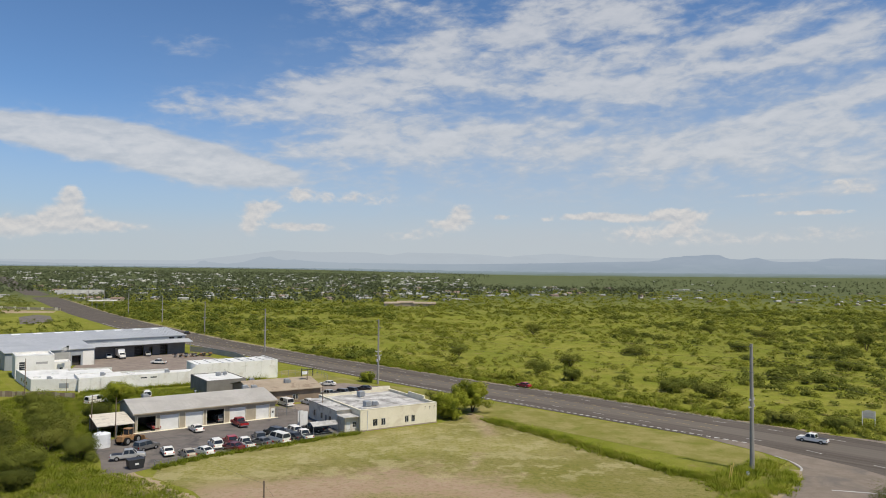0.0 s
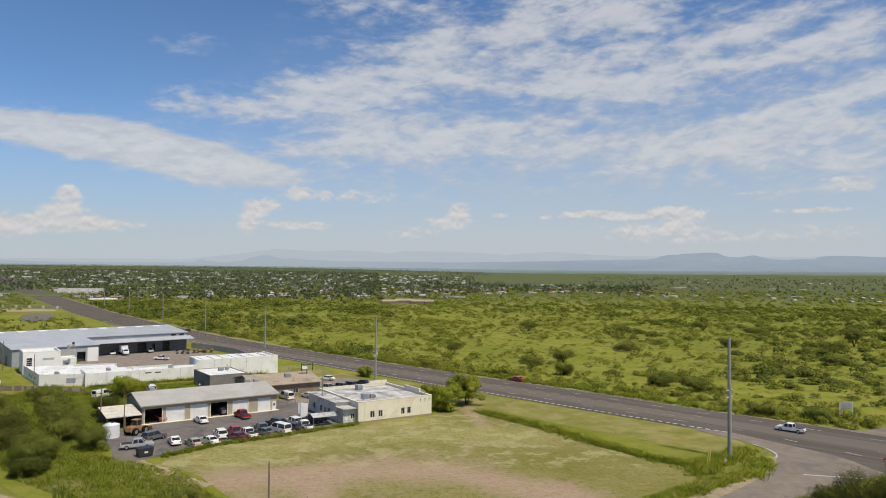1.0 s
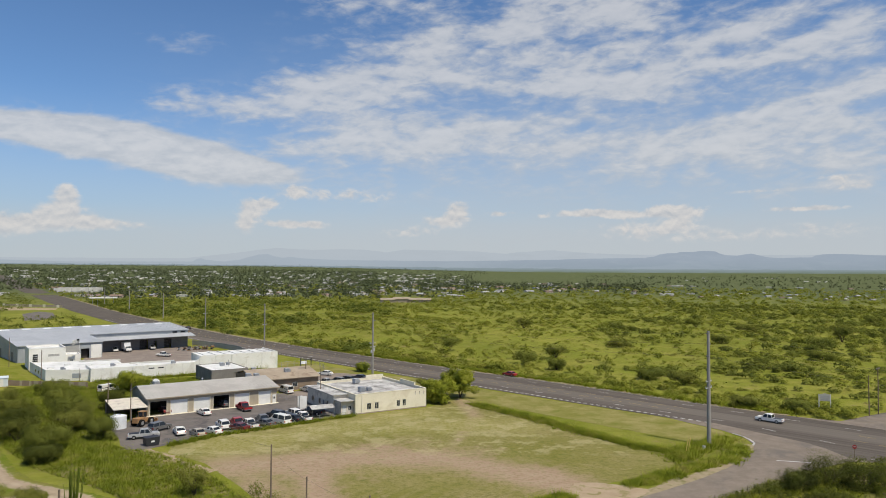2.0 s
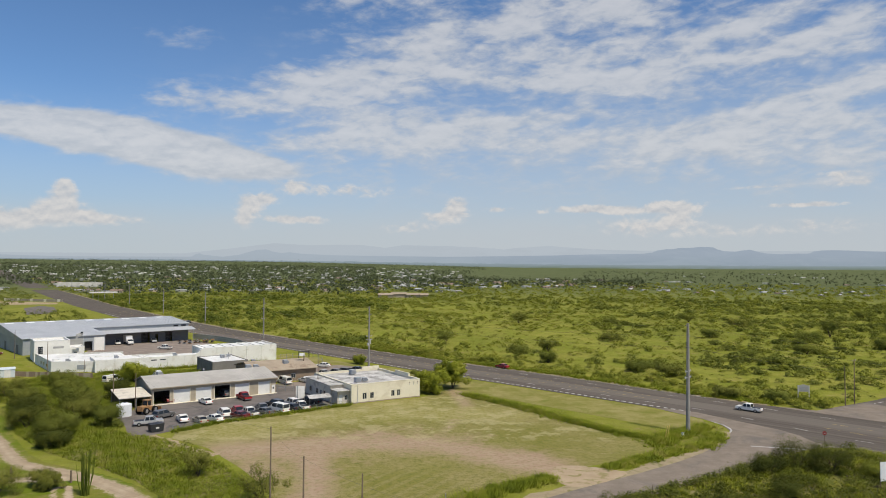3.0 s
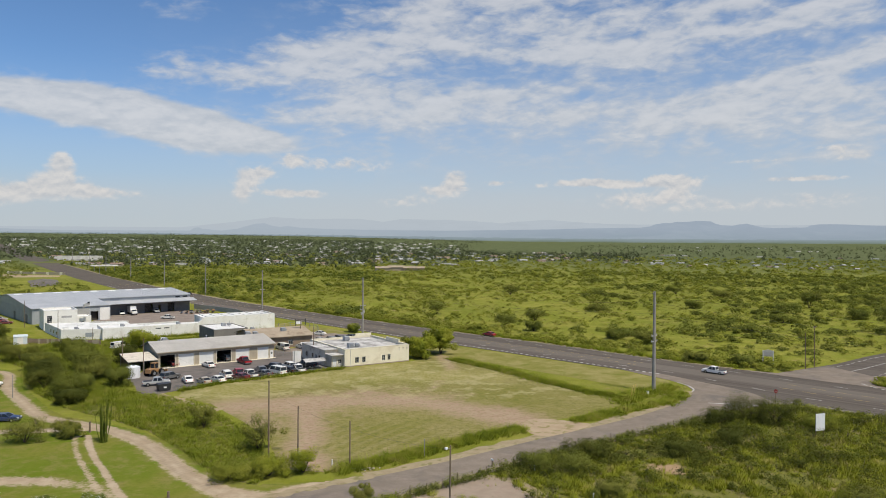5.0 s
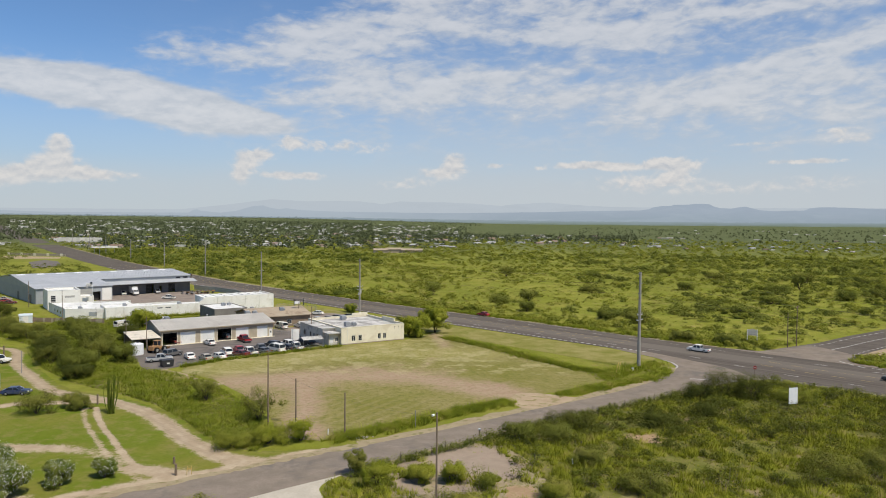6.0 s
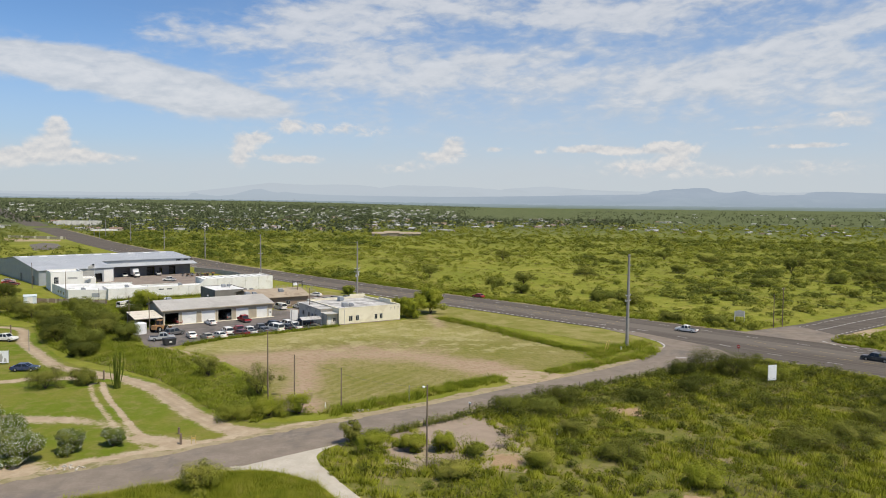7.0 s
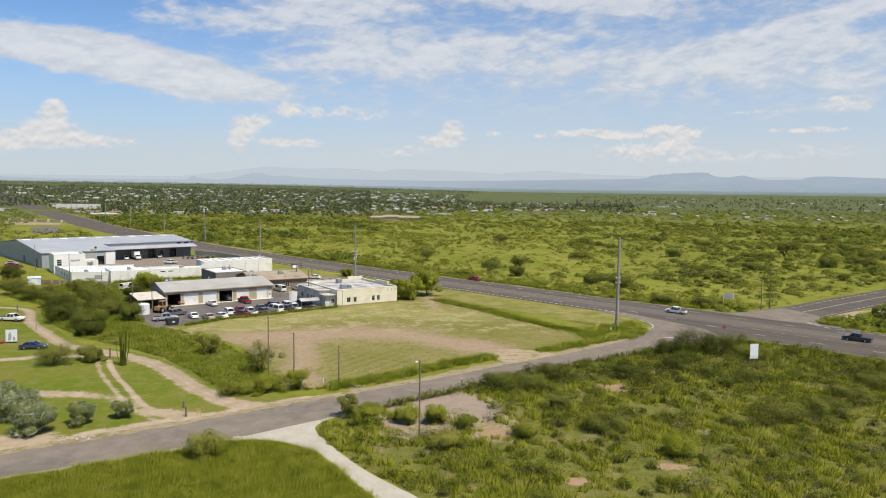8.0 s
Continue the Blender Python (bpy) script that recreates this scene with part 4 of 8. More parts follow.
# broken concrete of a vanished building
for k, pad in enumerate([[(2.6, 56.3), (8.2, 57.4), (14.5, 56.4), (17.9, 47.4), (15.8, 44.6), (11.5, 46.2), (8.4, 45.2), (6.0, 49.4), (5.2, 53.5)], [(1.3, 45.4), (4.6, 44.4), (4.8, 39.7), (2.1, 40.3)], [(14.7, 42.2), (18.0, 42.0), (17.4, 37.9), (14.2, 37.4)], [(34.3, 60.2), (36.7, 63.3), (40.4, 62.3), (41.1, 59.9), (38.0, 58.5)], [(45.9, 69.5), (47.6, 71.3), (50.2, 70.7), (50.7, 69.3), (48.5, 68.5)], [(21.6, 23.8), (22.7, 25.1), (24.5, 24.7), (24.8, 23.7), (23.4, 23.1)], [(33.4, 27.4), (34.7, 28.8), (36.6, 28.4), (37.0, 27.3), (35.4, 26.6)], [(6.2, 43.0), (10.6, 42.4), (10.0, 38.4), (6.4, 39.3)], [(0.8, 51.6), (4.2, 53.0), (5.0, 50.0), (1.4, 48.6)]]):
    rng = random.Random(k)
    line = [(x + rng.uniform(-0.5, 0.5), y + rng.uniform(-0.5, 0.5)) for x, y in smooth_line(pad + pad[:1], 5)[:-1]]
    slab("concrete_pad" if k < 3 or k > 6 else "bare_patch", line, -0.05, 0.03, M["pad"] if k < 2 or k > 6 else M["red_soil"])
for ob in list(scene.objects):
    if ob.name.startswith("concrete_pad"):
        tagged(ob, "cracked tan concrete slab overgrown with weeds", "concrete pad", kind="structure")
    elif ob.name.startswith("bare_patch"):
        tagged(ob, "bare reddish soil patch among scrub", "soil patch", kind="structure")

# ---- road marks
def along(line, s):
    for a, b in zip(line, line[1:]):
        d = math.dist(a, b)
        if s <= d:
            return (a[0] + (b[0] - a[0]) * s / d, a[1] + (b[1] - a[1]) * s / d), ((b[0] - a[0]) / d, (b[1] - a[1]) / d)
        s -= d
    return line[-1], (1, 0)


def length(line):
    return sum(math.dist(a, b) for a, b in zip(line, line[1:]))


def shifted(share, add=0.0):
    return [(n[0] + (f[0] - n[0]) * share + 0.731 * add, n[1] + (f[1] - n[1]) * share + 0.682 * add) for n, f in zip(NEAR, FAR)]


def dashes(bm, line, start, stop, on, off, wide, z=0.125, skip=()):
    s = start
    while s < stop:
        (x, y), (dx_, dy_) = along(line, s)
        if not any(a < s < b for a, b in skip):
            q = [(x - dy_ * wide / 2, y + dx_ * wide / 2), (x + dx_ * on - dy_ * wide / 2, y + dy_ * on + dx_ * wide / 2), (x + dx_ * on + dy_ * wide / 2, y + dy_ * on - dx_ * wide / 2), (x + dy_ * wide / 2, y - dx_ * wide / 2)]
            f = bm.faces.new([bm.verts.new((*p, z + float(ground_z(*p)))) for p in q])
        s += on + off
    return bm


CUT = length(NEAR[:15])
bm = bmesh.new()
edge = shifted(0.055)
dashes(bm, edge, CUT - 420, CUT - 1, 1.0, 0.8, 0.6)
part("edge_marks", bm, M["paint"])
bm = bmesh.new()
for share in (0.24, 0.80):
    line = shifted(share)
    dashes(bm, line, length(line[:14]) - 420, length(line[:14]) + 160, 3.0, 9.0, 0.22)
part("lane_marks", bm, M["paint"])
bm = bmesh.new()
line = shifted(0.965)
dashes(bm, line, length(line[:14]) - 420, length(line[:14]) + 8, 3.0, 0.02, 0.16)
line = shifted(0.04)
dashes(bm, line, length(line[:16]) + 2, length(line[:16]) + 150, 3.0, 0.02, 0.16)
part("edge_lines", bm, M["paint"])
bm = bmesh.new()
for share in (0.43, 0.60):
    line = shifted(share)
    dashes(bm, line, length(line[:14]) - 420, length(line[:14]) + 160, 3.0, 2.0, 0.12, skip=[(length(line[:14]) + 2, length(line[:14]) + 38)])
part("centre_marks", bm, M["yellow"])
bm = bmesh.new()
br = list(zip(BR_N, BR_S))
for share, on, off in ((0.16, 2.4, 1.5), (0.52, 3.0, 0.02), (0.93, 1.6, 1.2)):
    line = [(n[0] + (s[0] - n[0]) * share, n[1] + (s[1] - n[1]) * share) for n, s in br]
    dashes(bm, line, 10, 170, on, off, 0.25, 0.11)
part("branch_marks", bm, M["paint"])
bm = bmesh.new()
dashes(bm, [(69.5, 97.8), (60.0, 100.6)], 0, 9.0, 9.0, 1, 0.45, 0.10)
dashes(bm, smooth_line([(61.9, 110.8), (63.2, 113.2), (63.5, 117.0), (62.7, 120.2)]), 0, 10.2, 0.8, 0.0, 0.35, 0.10)
dashes(bm, [(97.5, 126.5), (101, 124.5)], 0, 4, 4.0, 1, 0.45, 0.10)
dashes(bm, smooth_line([(104.0, 118.6), (104.6, 112.5), (107, 109.0), (113, 102.0), (122, 92)]), 0, 30, 2.0, 1.0, 0.35, 0.13)
part("junction_marks", bm, M["paint"])
for ob in list(scene.objects):
    if ob.name.endswith(("_marks", "_lines")):
        tagged(ob, "worn painted marks on the highway asphalt", "road marking", kind="structure")

# ---- far hills, as a glowing backdrop with haze put into its colours
def hills(name, dist, tops, colour, label, rough=0.03, span=0.024):
    """A ridge on the horizon: tops are azimuth and height in degrees; glowing colour, haze painted in, at the foot, at
    the crest and in the pale parts.
    """
    mat = bpy.data.materials.new(name)
    mat.use_nodes = True
    t = Tree(mat.node_tree)
    mat.node_tree.nodes.clear()
    p = place(t)
    s = t.node("ShaderNodeSeparateXYZ", i0=p)
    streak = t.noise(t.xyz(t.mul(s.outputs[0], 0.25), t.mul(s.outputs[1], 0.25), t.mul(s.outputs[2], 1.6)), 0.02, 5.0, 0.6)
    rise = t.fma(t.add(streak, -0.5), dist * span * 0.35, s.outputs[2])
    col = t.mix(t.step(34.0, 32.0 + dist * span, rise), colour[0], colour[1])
    # Noise tones imitate shaded relief on the flat ridge.
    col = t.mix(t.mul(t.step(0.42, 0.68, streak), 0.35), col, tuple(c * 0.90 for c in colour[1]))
    painted_gully = t.noise(t.xyz(t.mul(s.outputs[0], 0.3), t.mul(s.outputs[1], 0.3), t.mul(s.outputs[2], 1.5)), 0.012, 5.0, 0.6, 0.6)
    col = t.mix(t.mul(t.step(0.42, 0.66, painted_gully), 0.22), col, colour[2])
    # Paler towards the left: thicker haze painted into the colour.
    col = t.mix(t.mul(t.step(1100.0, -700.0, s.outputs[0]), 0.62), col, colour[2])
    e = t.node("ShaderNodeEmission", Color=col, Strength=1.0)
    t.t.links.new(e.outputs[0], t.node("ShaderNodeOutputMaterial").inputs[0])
    bm, prev = bmesh.new(), None
    for az in np.arange(-48.0, 48.0, 0.08):
        el = float(np.interp(az, [a for a, _ in tops], [e for _, e in tops]))
        el += rough * (noise.noise((az * 0.9, dist, 0)) + 0.6 * noise.noise((az * 3.1, dist, 2)) + 0.5 * noise.noise((az * 8.0, dist, 5)))
        x, y = dist * math.sin(radians(az)), dist * math.cos(radians(az))
        z = 32 + dist * math.tan(radians(el))
        row = [bm.verts.new((x, y, -20)), bm.verts.new((x, y, z)), bm.verts.new((x * 1.01, y * 1.01, -20))]
        if prev:
            for k in range(2):
                bm.faces.new((prev[k], row[k], row[k + 1], prev[k + 1]))
        prev = row
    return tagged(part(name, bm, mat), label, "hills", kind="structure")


FAR_TOPS = [(-60, 0.8), (-30.1, 0.91), (-23.0, 0.97), (-17.9, 1.01), (-15.9, 1.26), (-14.2, 1.46), (-12.1, 1.77), (-11.2, 1.91), (-9.9, 1.85), (-8.1, 1.78), (-5.9, 1.86), (-4.0, 1.84), (-2.2, 1.63), (-0.8, 1.87), (1.0, 1.85), (3.3, 1.82), (5.2, 1.74), (6.5, 1.66), (7.5, 1.57), (8.8, 1.72), (11.3, 1.87), (12.9, 1.73), (14.7, 1.60), (17.3, 1.52), (20.6, 1.48), (34.4, 1.41), (60, 1.3)]
MESA_TOPS = [(-60, 0.7), (-30.1, 0.76), (-26.0, 0.67), (-17.3, 0.76), (-17.0, 0.98), (-16.7, 1.03), (-16.4, 0.90), (-15.0, 0.79), (-13.8, 0.94), (-13.1, 1.17), (-12.4, 1.36), (-11.7, 1.41), (-11.2, 1.24), (-10.5, 1.12), (-9.9, 1.21), (-9.0, 1.09), (-6.3, 0.99), (2.9, 0.94), (11.1, 1.09), (14.7, 1.20), (18.5, 1.26), (19.2, 1.35), (19.6, 1.52), (20.2, 1.61), (20.9, 1.63), (21.1, 1.70), (22.2, 1.72), (22.5, 1.76), (23.2, 1.78), (23.7, 1.74), (24.0, 1.56), (24.5, 1.44), (25.2, 1.39), (25.7, 1.50), (26.2, 1.56), (26.7, 1.43), (27.3, 1.27), (28.1, 1.22), (30.2, 1.26), (30.5, 1.42), (31.0, 1.48), (32.1, 1.48), (33.3, 1.43), (35.4, 1.32), (60, 1.2)]
hills("backdrop_far_hills", 4700, FAR_TOPS, ((0.40, 0.455, 0.51), (0.45, 0.50, 0.55), (0.445, 0.495, 0.545)), "mountain range on the horizon glowing in painted pale blue haze")
hills("backdrop_mesa", 4630, MESA_TOPS, ((0.28, 0.342, 0.395), (0.33, 0.388, 0.462), (0.41, 0.466, 0.522)), "flat-topped mesas beyond the plain glowing in painted blue-grey haze", 0.02)
hills("backdrop_plain", 4560, [(-60, 0.55), (-30, 0.52), (-16, 0.52), (-6, 0.50), (4, 0.42), (14, 0.36), (60, 0.34)], ((0.165, 0.21, 0.165), (0.268, 0.328, 0.362), (0.26, 0.32, 0.35)), "glowing strip of far valley side with green haze painted in", 0.05, 0.0075)

# ---------------------------------------------------------------- buildings
def wall_with_openings(parent, name, mat, x0, x1, y, thick, z1, holes):
    """A wall along x in bays: a piece between the openings, and a lintel or apron at each."""
    at = x0
    for a, b, lo, hi in sorted(holes):
        if a > at:
            part(name, boxed(at, y, 0, a, y + thick, z1), mat, parent)
        if lo > 0.1:
            part("apron", boxed(a, y, 0, b, y + thick, lo), mat, parent)
        part("lintel", boxed(a, y, hi, b, y + thick, z1), mat, parent)
        at = b
    if at < x1:
        part(name, boxed(at, y, 0, x1, y + thick, z1), mat, parent)


def wall_run(bm, x0, x1, y, thick, z0, z1, holes=()):
    """A wall along x with openings (a, b, low, high) cut through it."""
    at = x0
    for a, b, lo, hi in sorted(holes):
        if a > at:
            box(bm, at, y, z0, a, y + thick, z1)
        if lo > z0:
            box(bm, a, y, z0, b, y + thick, lo)
        if hi < z1:
            box(bm, a, y, hi, b, y + thick, z1)
        at = b
    if at < x1:
        box(bm, at, y, z0, x1, y + thick, z1)
    return bm


def cooler(m, label="boxy metal rooftop cooler with louvred sides", s=1.0):
    """A rooftop cooler."""
    ob = empty("rooftop_cooler", m, label, "cooler", "rooftop coolers")
    part("casing", boxed(-0.55 * s, -0.5 * s, 0.12, 0.55 * s, 0.5 * s, 1.05 * s, bevel=0.04), M["metal_wall"], ob)
    for x in (-0.45, 0.45):
        for y in (-0.4, 0.4):
            part("foot", boxed(x * s - 0.05, y * s - 0.05, 0, x * s + 0.05, y * s + 0.05, 0.14), M["steel"], ob)
    for k in range(5):
        part("louvre", boxed(-0.42 * s, -0.53 * s, 0.28 + 0.14 * k * s, 0.42 * s, -0.49 * s, 0.35 + 0.14 * k * s), M["steel"], ob)
    part("duct", boxed(0.5 * s, -0.25 * s, 0.15, 0.95 * s, 0.25 * s, 0.7 * s, bevel=0.05), M["steel"], ob)
    return ob


def window(parent, x, y, z, w, h, face="front", name="window"):
    """A framed window set into a wall."""
    m = pose(x, y, z, 0, 0, 0 if face == "front" else -90)
    ob = part(name, boxed(-w / 2 - 0.07, -0.06, -0.07, w / 2 + 0.07, -0.005, h + 0.07), M["trim"], parent)
    ob.matrix_local = m
    part("pane", boxed(-w / 2, -0.075, 0, w / 2, -0.055, h), M["window"], ob)
    part("glazing_bar", boxed(-0.025, -0.09, 0, 0.025, -0.07, h), M["trim"], ob)
    part("sill", boxed(-w / 2 - 0.12, -0.16, -0.13, w / 2 + 0.12, -0.02, -0.06), M["trim"], ob)
    return ob


# ---- workshop with six bays
def workshop():
    L, D, H = 29.8, 15.0, 3.9
    ob = empty("workshop", pose(-59.6, 139.2, 0, 0, 0, 33.3), "long tan workshop with grey sheet roof and roller doors", "workshop")
    bays = [(0.5, 4.0, 1), (4.9, 8.6, 0), (10.0, 13.6, 0), (14.4, 18.1, 1), (19.4, 22.9, 0), (25.3, 28.3, 0)]
    wall_with_openings(ob, "front_wall", M["tan_wall"], 0, L, 0, 0.25, H, [(a, b, 0, 3.1) for a, b, _ in bays])
    RY, RZ = 8.6, 5.5
    for x in (0.0, L - 0.25):
        part("end_wall", prism_y(bmesh.new(), [(0.25, 0), (D, 0), (D, H - 0.1), (RY, RZ - 0.12), (0.25, H - 0.02)], x, x + 0.25), M["tan_wall"], ob)
    part("back_wall", boxed(0.25, D - 0.25, 0, L - 0.25, D, H - 0.15), M["tan_wall"], ob)
    roof = part("roof", prism_y(bmesh.new(), [(-0.6, H - 0.08), (RY, RZ), (D + 0.4, H - 0.18), (D + 0.4, H - 0.04), (RY, RZ + 0.14), (-0.6, H + 0.06)], -0.5, L + 0.5), M["garage_roof"], ob)
    slope = math.atan2(RZ - H, RY + 0.6)
    for k in range(36):
        x = -0.4 + k * (L + 0.8) / 35
        r = part("roof_rib", boxed(x - 0.03, -0.6, 0, x + 0.03, RY / math.cos(slope) - 0.05, 0.05), M["garage_roof"], roof)
        r.matrix_local = pose(0, 0, H + 0.17) @ Matrix.Rotation(slope, 4, "X")
    part("fascia", boxed(-0.5, -0.72, H - 0.16, L + 0.5, -0.6, H + 0.06), M["tan_wall"], ob)
    for a, b, is_open in bays:
        if is_open:
            part("bay_back", boxed(a - 0.3, 7.0, 0.05, b + 0.3, 7.15, 3.6), M["inside"], ob)
            part("bay_side", boxed(a - 0.42, 0.3, 0.05, a - 0.3, 7.0, 3.6), M["inside"], ob)
            part("bay_side", boxed(b + 0.3, 0.3, 0.05, b + 0.42, 7.0, 3.6), M["inside"], ob)
            part("bay_ceiling", boxed(a - 0.4, 0.3, 3.6, b + 0.4, 7.1, 3.7), M["inside"], ob)
        else:
            door = part("roller_door", boxed(a, 0.12, 0.03, b, 0.18, 3.1), M["door_white"], ob, "white sectional roller door")
            for k in range(1, 5):
                part("door_panel", boxed(a + 0.04, 0.09, 0.05 + (k - 1) * 0.765, b - 0.04, 0.12, 0.77 + (k - 1) * 0.765), M["door_white"], door)
    for a, b, _ in bays:
        for x in (a - 0.12, b):
            part("jamb", boxed(x, -0.05, 0, x + 0.12, 0.0, 3.2), M["cream"], ob)
    d = part("side_door", boxed(28.75, -0.05, 0.02, 29.6, 0.0, 2.1), M["trim"], ob, "white door with a dark notice")
    part("notice", boxed(29.0, -0.07, 1.05, 29.35, -0.05, 1.55), M["black"], d)
    part("kerb", boxed(-0.3, -0.9, 0, L + 0.3, -0.02, 0.09), M["cream"], ob)
    return ob


def prism_y(bm, outline, x0, x1):
    """Extrudes an outline in y, z along x."""
    sides = [[bm.verts.new((x, y, z)) for y, z in outline] for x in (x0, x1)]
    n = len(outline)
    for i in range(n):
        bm.faces.new((sides[0][i], sides[0][(i + 1) % n], sides[1][(i + 1) % n], sides[1][i]))
    bm.faces.new(sides[0][::-1]), bm.faces.new(sides[1])
    return bm


workshop()
WS = pose(-59.6, 139.2, 0, 0, 0, 33.3)
cooler(WS @ pose(4.2, 10.6, 5.0, 0, 0, 10))
cooler(WS @ pose(26.3, 10.2, 5.05), s=1.1)
cooler(WS @ pose(28.2, 9.6, 5.1), "white rooftop cooler beside a vent pipe")
vent = empty("roof_vent", WS @ pose(14.6, 9.4, 5.35), "short round metal roof vent", "vent")
part("pipe", rodded((0, 0, 0), (0, 0, 0.6), 0.16), M["steel"], vent)
part("cap", rodded((0, 0, 0.6), (0, 0, 0.85), 0.34, 0.05), M["steel"], vent)

# ---- cream office with a flat stained roof
def flat_block(name, m, L, D, H, wall, roof, label, category, parapet=0.45, th=0.3, holes=(), coping=None):
    """A flat-roofed block: four walls with a parapet, and a roof deck."""
    ob = empty(name, m, label, category)
    part("front_wall", wall_run(bmesh.new(), 0, L, 0, th, 0, H, holes), wall, ob)
    part("back_wall", boxed(0, D - th, 0, L, D, H), wall, ob)
    part("side_wall", boxed(0, th, 0, th, D - th, H), wall, ob)
    part("side_wall", boxed(L - th, th, 0, L, D - th, H), wall, ob)
    part("roof", boxed(th, th, H - parapet - 0.25, L - th, D - th, H - parapet), roof, ob)
    if coping:
        for a in ((-0.05, -0.05, L + 0.05, th + 0.05), (-0.05, D - th - 0.05, L + 0.05, D + 0.05), (-0.05, th + 0.05, th + 0.05, D - th - 0.05), (L - th - 0.05, th + 0.05, L + 0.05, D - th - 0.05)):
            part("coping", boxed(a[0], a[1], H, a[2], a[3], H + 0.08), coping, ob)
    return ob


OF = pose(-14.3, 140.6, 0, 0, 0, 30.6)
OL, OD, OH = 18.6, 22.0, 4.4
wins = [(2.9, 4.0, 0.9, 2.3), (4.9, 5.9, 0.9, 2.3), (10.6, 11.5, 0.9, 2.3), (12.2, 13.1, 0.9, 2.3)]
office = flat_block("office_building", OF, OL, OD, OH, M["cream"], M["stained_roof"], "low cream stucco office with stained flat roof", "office", 0.5, 0.35, wins, M["cream"])
for a, b, lo, hi in wins:
    window(office, (a + b) / 2, 0.16, lo, b - a - 0.14, hi - lo - 0.1)
for k in range(3):
    part("drain_spout", rodded((15.6 + 1.15 * k, -0.3, 3.75), (15.6 + 1.15 * k, 0.05, 3.8), 0.07), M["pole_wood"], office)
    part("drain_stain", boxed(15.55 + 1.15 * k, -0.012, 3.1, 15.66 + 1.15 * k, -0.004, 3.7), M["grey_wall"], office)
part("raised_parapet", boxed(OL - 0.36, 5.0, OH + 0.08, OL - 0.01, 12.0, OH + 0.75), M["cream"], office)
part("raised_parapet", boxed(OL - 5.0, OD - 0.36, OH + 0.08, OL - 0.01, OD - 0.01, OH + 0.7), M["cream"], office)
part("downpipe", rodded((1.6, -0.08, 0.1), (1.6, -0.08, 4.3), 0.06), M["trim"], office)
part("plinth", boxed(-0.03, -0.06, 0, OL + 0.03, -0.004, 0.25), M["pad"], office)
annex = flat_block("office_annex", OF @ pose(-3.3, 4.4, 0), 3.28, 15.4, 4.0, M["annex_wall"], M["stained_roof"], "office annex with weathered flat roof and shade-greyed cream walls", "annex", 0.12, 0.25, [(1.0, 1.95, 0.03, 2.1)])
part("door", boxed(1.02, 0.1, 0.04, 1.93, 0.16, 2.08), M["brown_wall"], annex, "brown side door")
part("eave", boxed(-0.5, -0.5, 4.01, 3.27, 15.5, 4.12), M["stained_roof"], annex, "stained roof edge")
for y in (3.0, 7.5, 11.5):
    part("side_window", boxed(-0.03, y, 1.0, -0.004, y + 1.0, 2.2), M["window"], annex)
part("side_door", boxed(-0.035, 5.2, 0.05, -0.004, 6.15, 2.1), M["dark_wall"], annex)
board = empty("standing_panel", pose(-27.6, 146.8, 0, 0, 0, 25), "tall white panel standing in the paved yard", "panel")
part("sheet", boxed(-0.6, -0.04, 0.1, 0.6, 0.04, 3.2, bevel=0.01), M["door_white"], board)
for x in (-0.5, 0.5):
    part("foot", boxed(x - 0.05, -0.4, 0.03, x + 0.05, 0.4, 0.1), M["steel"], board)
porch = flat_block("porch_block", OF @ pose(-3.0, 1.2, 0), 2.98, 3.18, 3.0, M["annex_wall"], M["dark_wall"], "small shade-greyed cream entry block with an overhanging roof", "porch", -0.05, 0.2, [(0.4, 1.3, 0.03, 2.1), (1.8, 2.6, 0.9, 2.0)])
part("overhang", boxed(-0.5, -0.9, 3.06, 2.97, 3.17, 3.2), M["stained_roof"], porch)
part("door", boxed(0.42, 0.05, 0.04, 1.28, 0.1, 2.08), M["trim"], porch)
window(porch, 2.2, 0.1, 0.9, 0.7, 1.0)
for x in (-0.4, 2.8):
    part("post", rodded((x, -0.8, 0), (x, -0.8, 3.06), 0.06), M["dark_wall"], porch)
cooler(OF @ pose(4.2, 5.5, 3.92, 0, 0, 8), s=1.2)
cooler(OF @ pose(6.4, 6.0, 3.92, 0, 0, -5), s=0.9)
cooler(OF @ pose(8.6, 17.5, 3.92, 0, 0, 12), s=1.25)

# ---- grey block store, brown building
BL = pose(-57.6, 181.0, 0, 0, 0, 33)
block = flat_block("block_store", BL, 10.5, 15.0, 4.3, M["block"], M["white_roof"], "grey block store with bright white flat roof", "store", 0.15, 0.25)
cooler(BL @ pose(5.6, 8.6, 4.2), s=1.0)
cooler(BL @ pose(7.8, 9.8, 4.2), "small white cooler on the store roof", 0.8)
pipe = empty("roof_pipe", BL @ pose(7.0, 7.0, 4.15), "thin upright vent pipe on the roof", "vent")
part("pipe", rodded((0, 0, 0), (0, 0, 1.9), 0.08), M["steel"], pipe)

BR = pose(-43.0, 168.5, 0, 0, 0, 31)
brown = empty("brown_building", BR, "low brown building with a brown shingle roof", "building")
BLn, BD, BH = 18.0, 16.0, 3.3
part("front_wall", wall_run(bmesh.new(), 0, BLn, 0, 0.25, 0, BH, [(10.5, 12, 0.9, 2.1)]), M["brown_wall"], brown)
part("back_wall", boxed(0, BD - 0.25, 0, BLn, BD, BH), M["brown_wall"], brown)
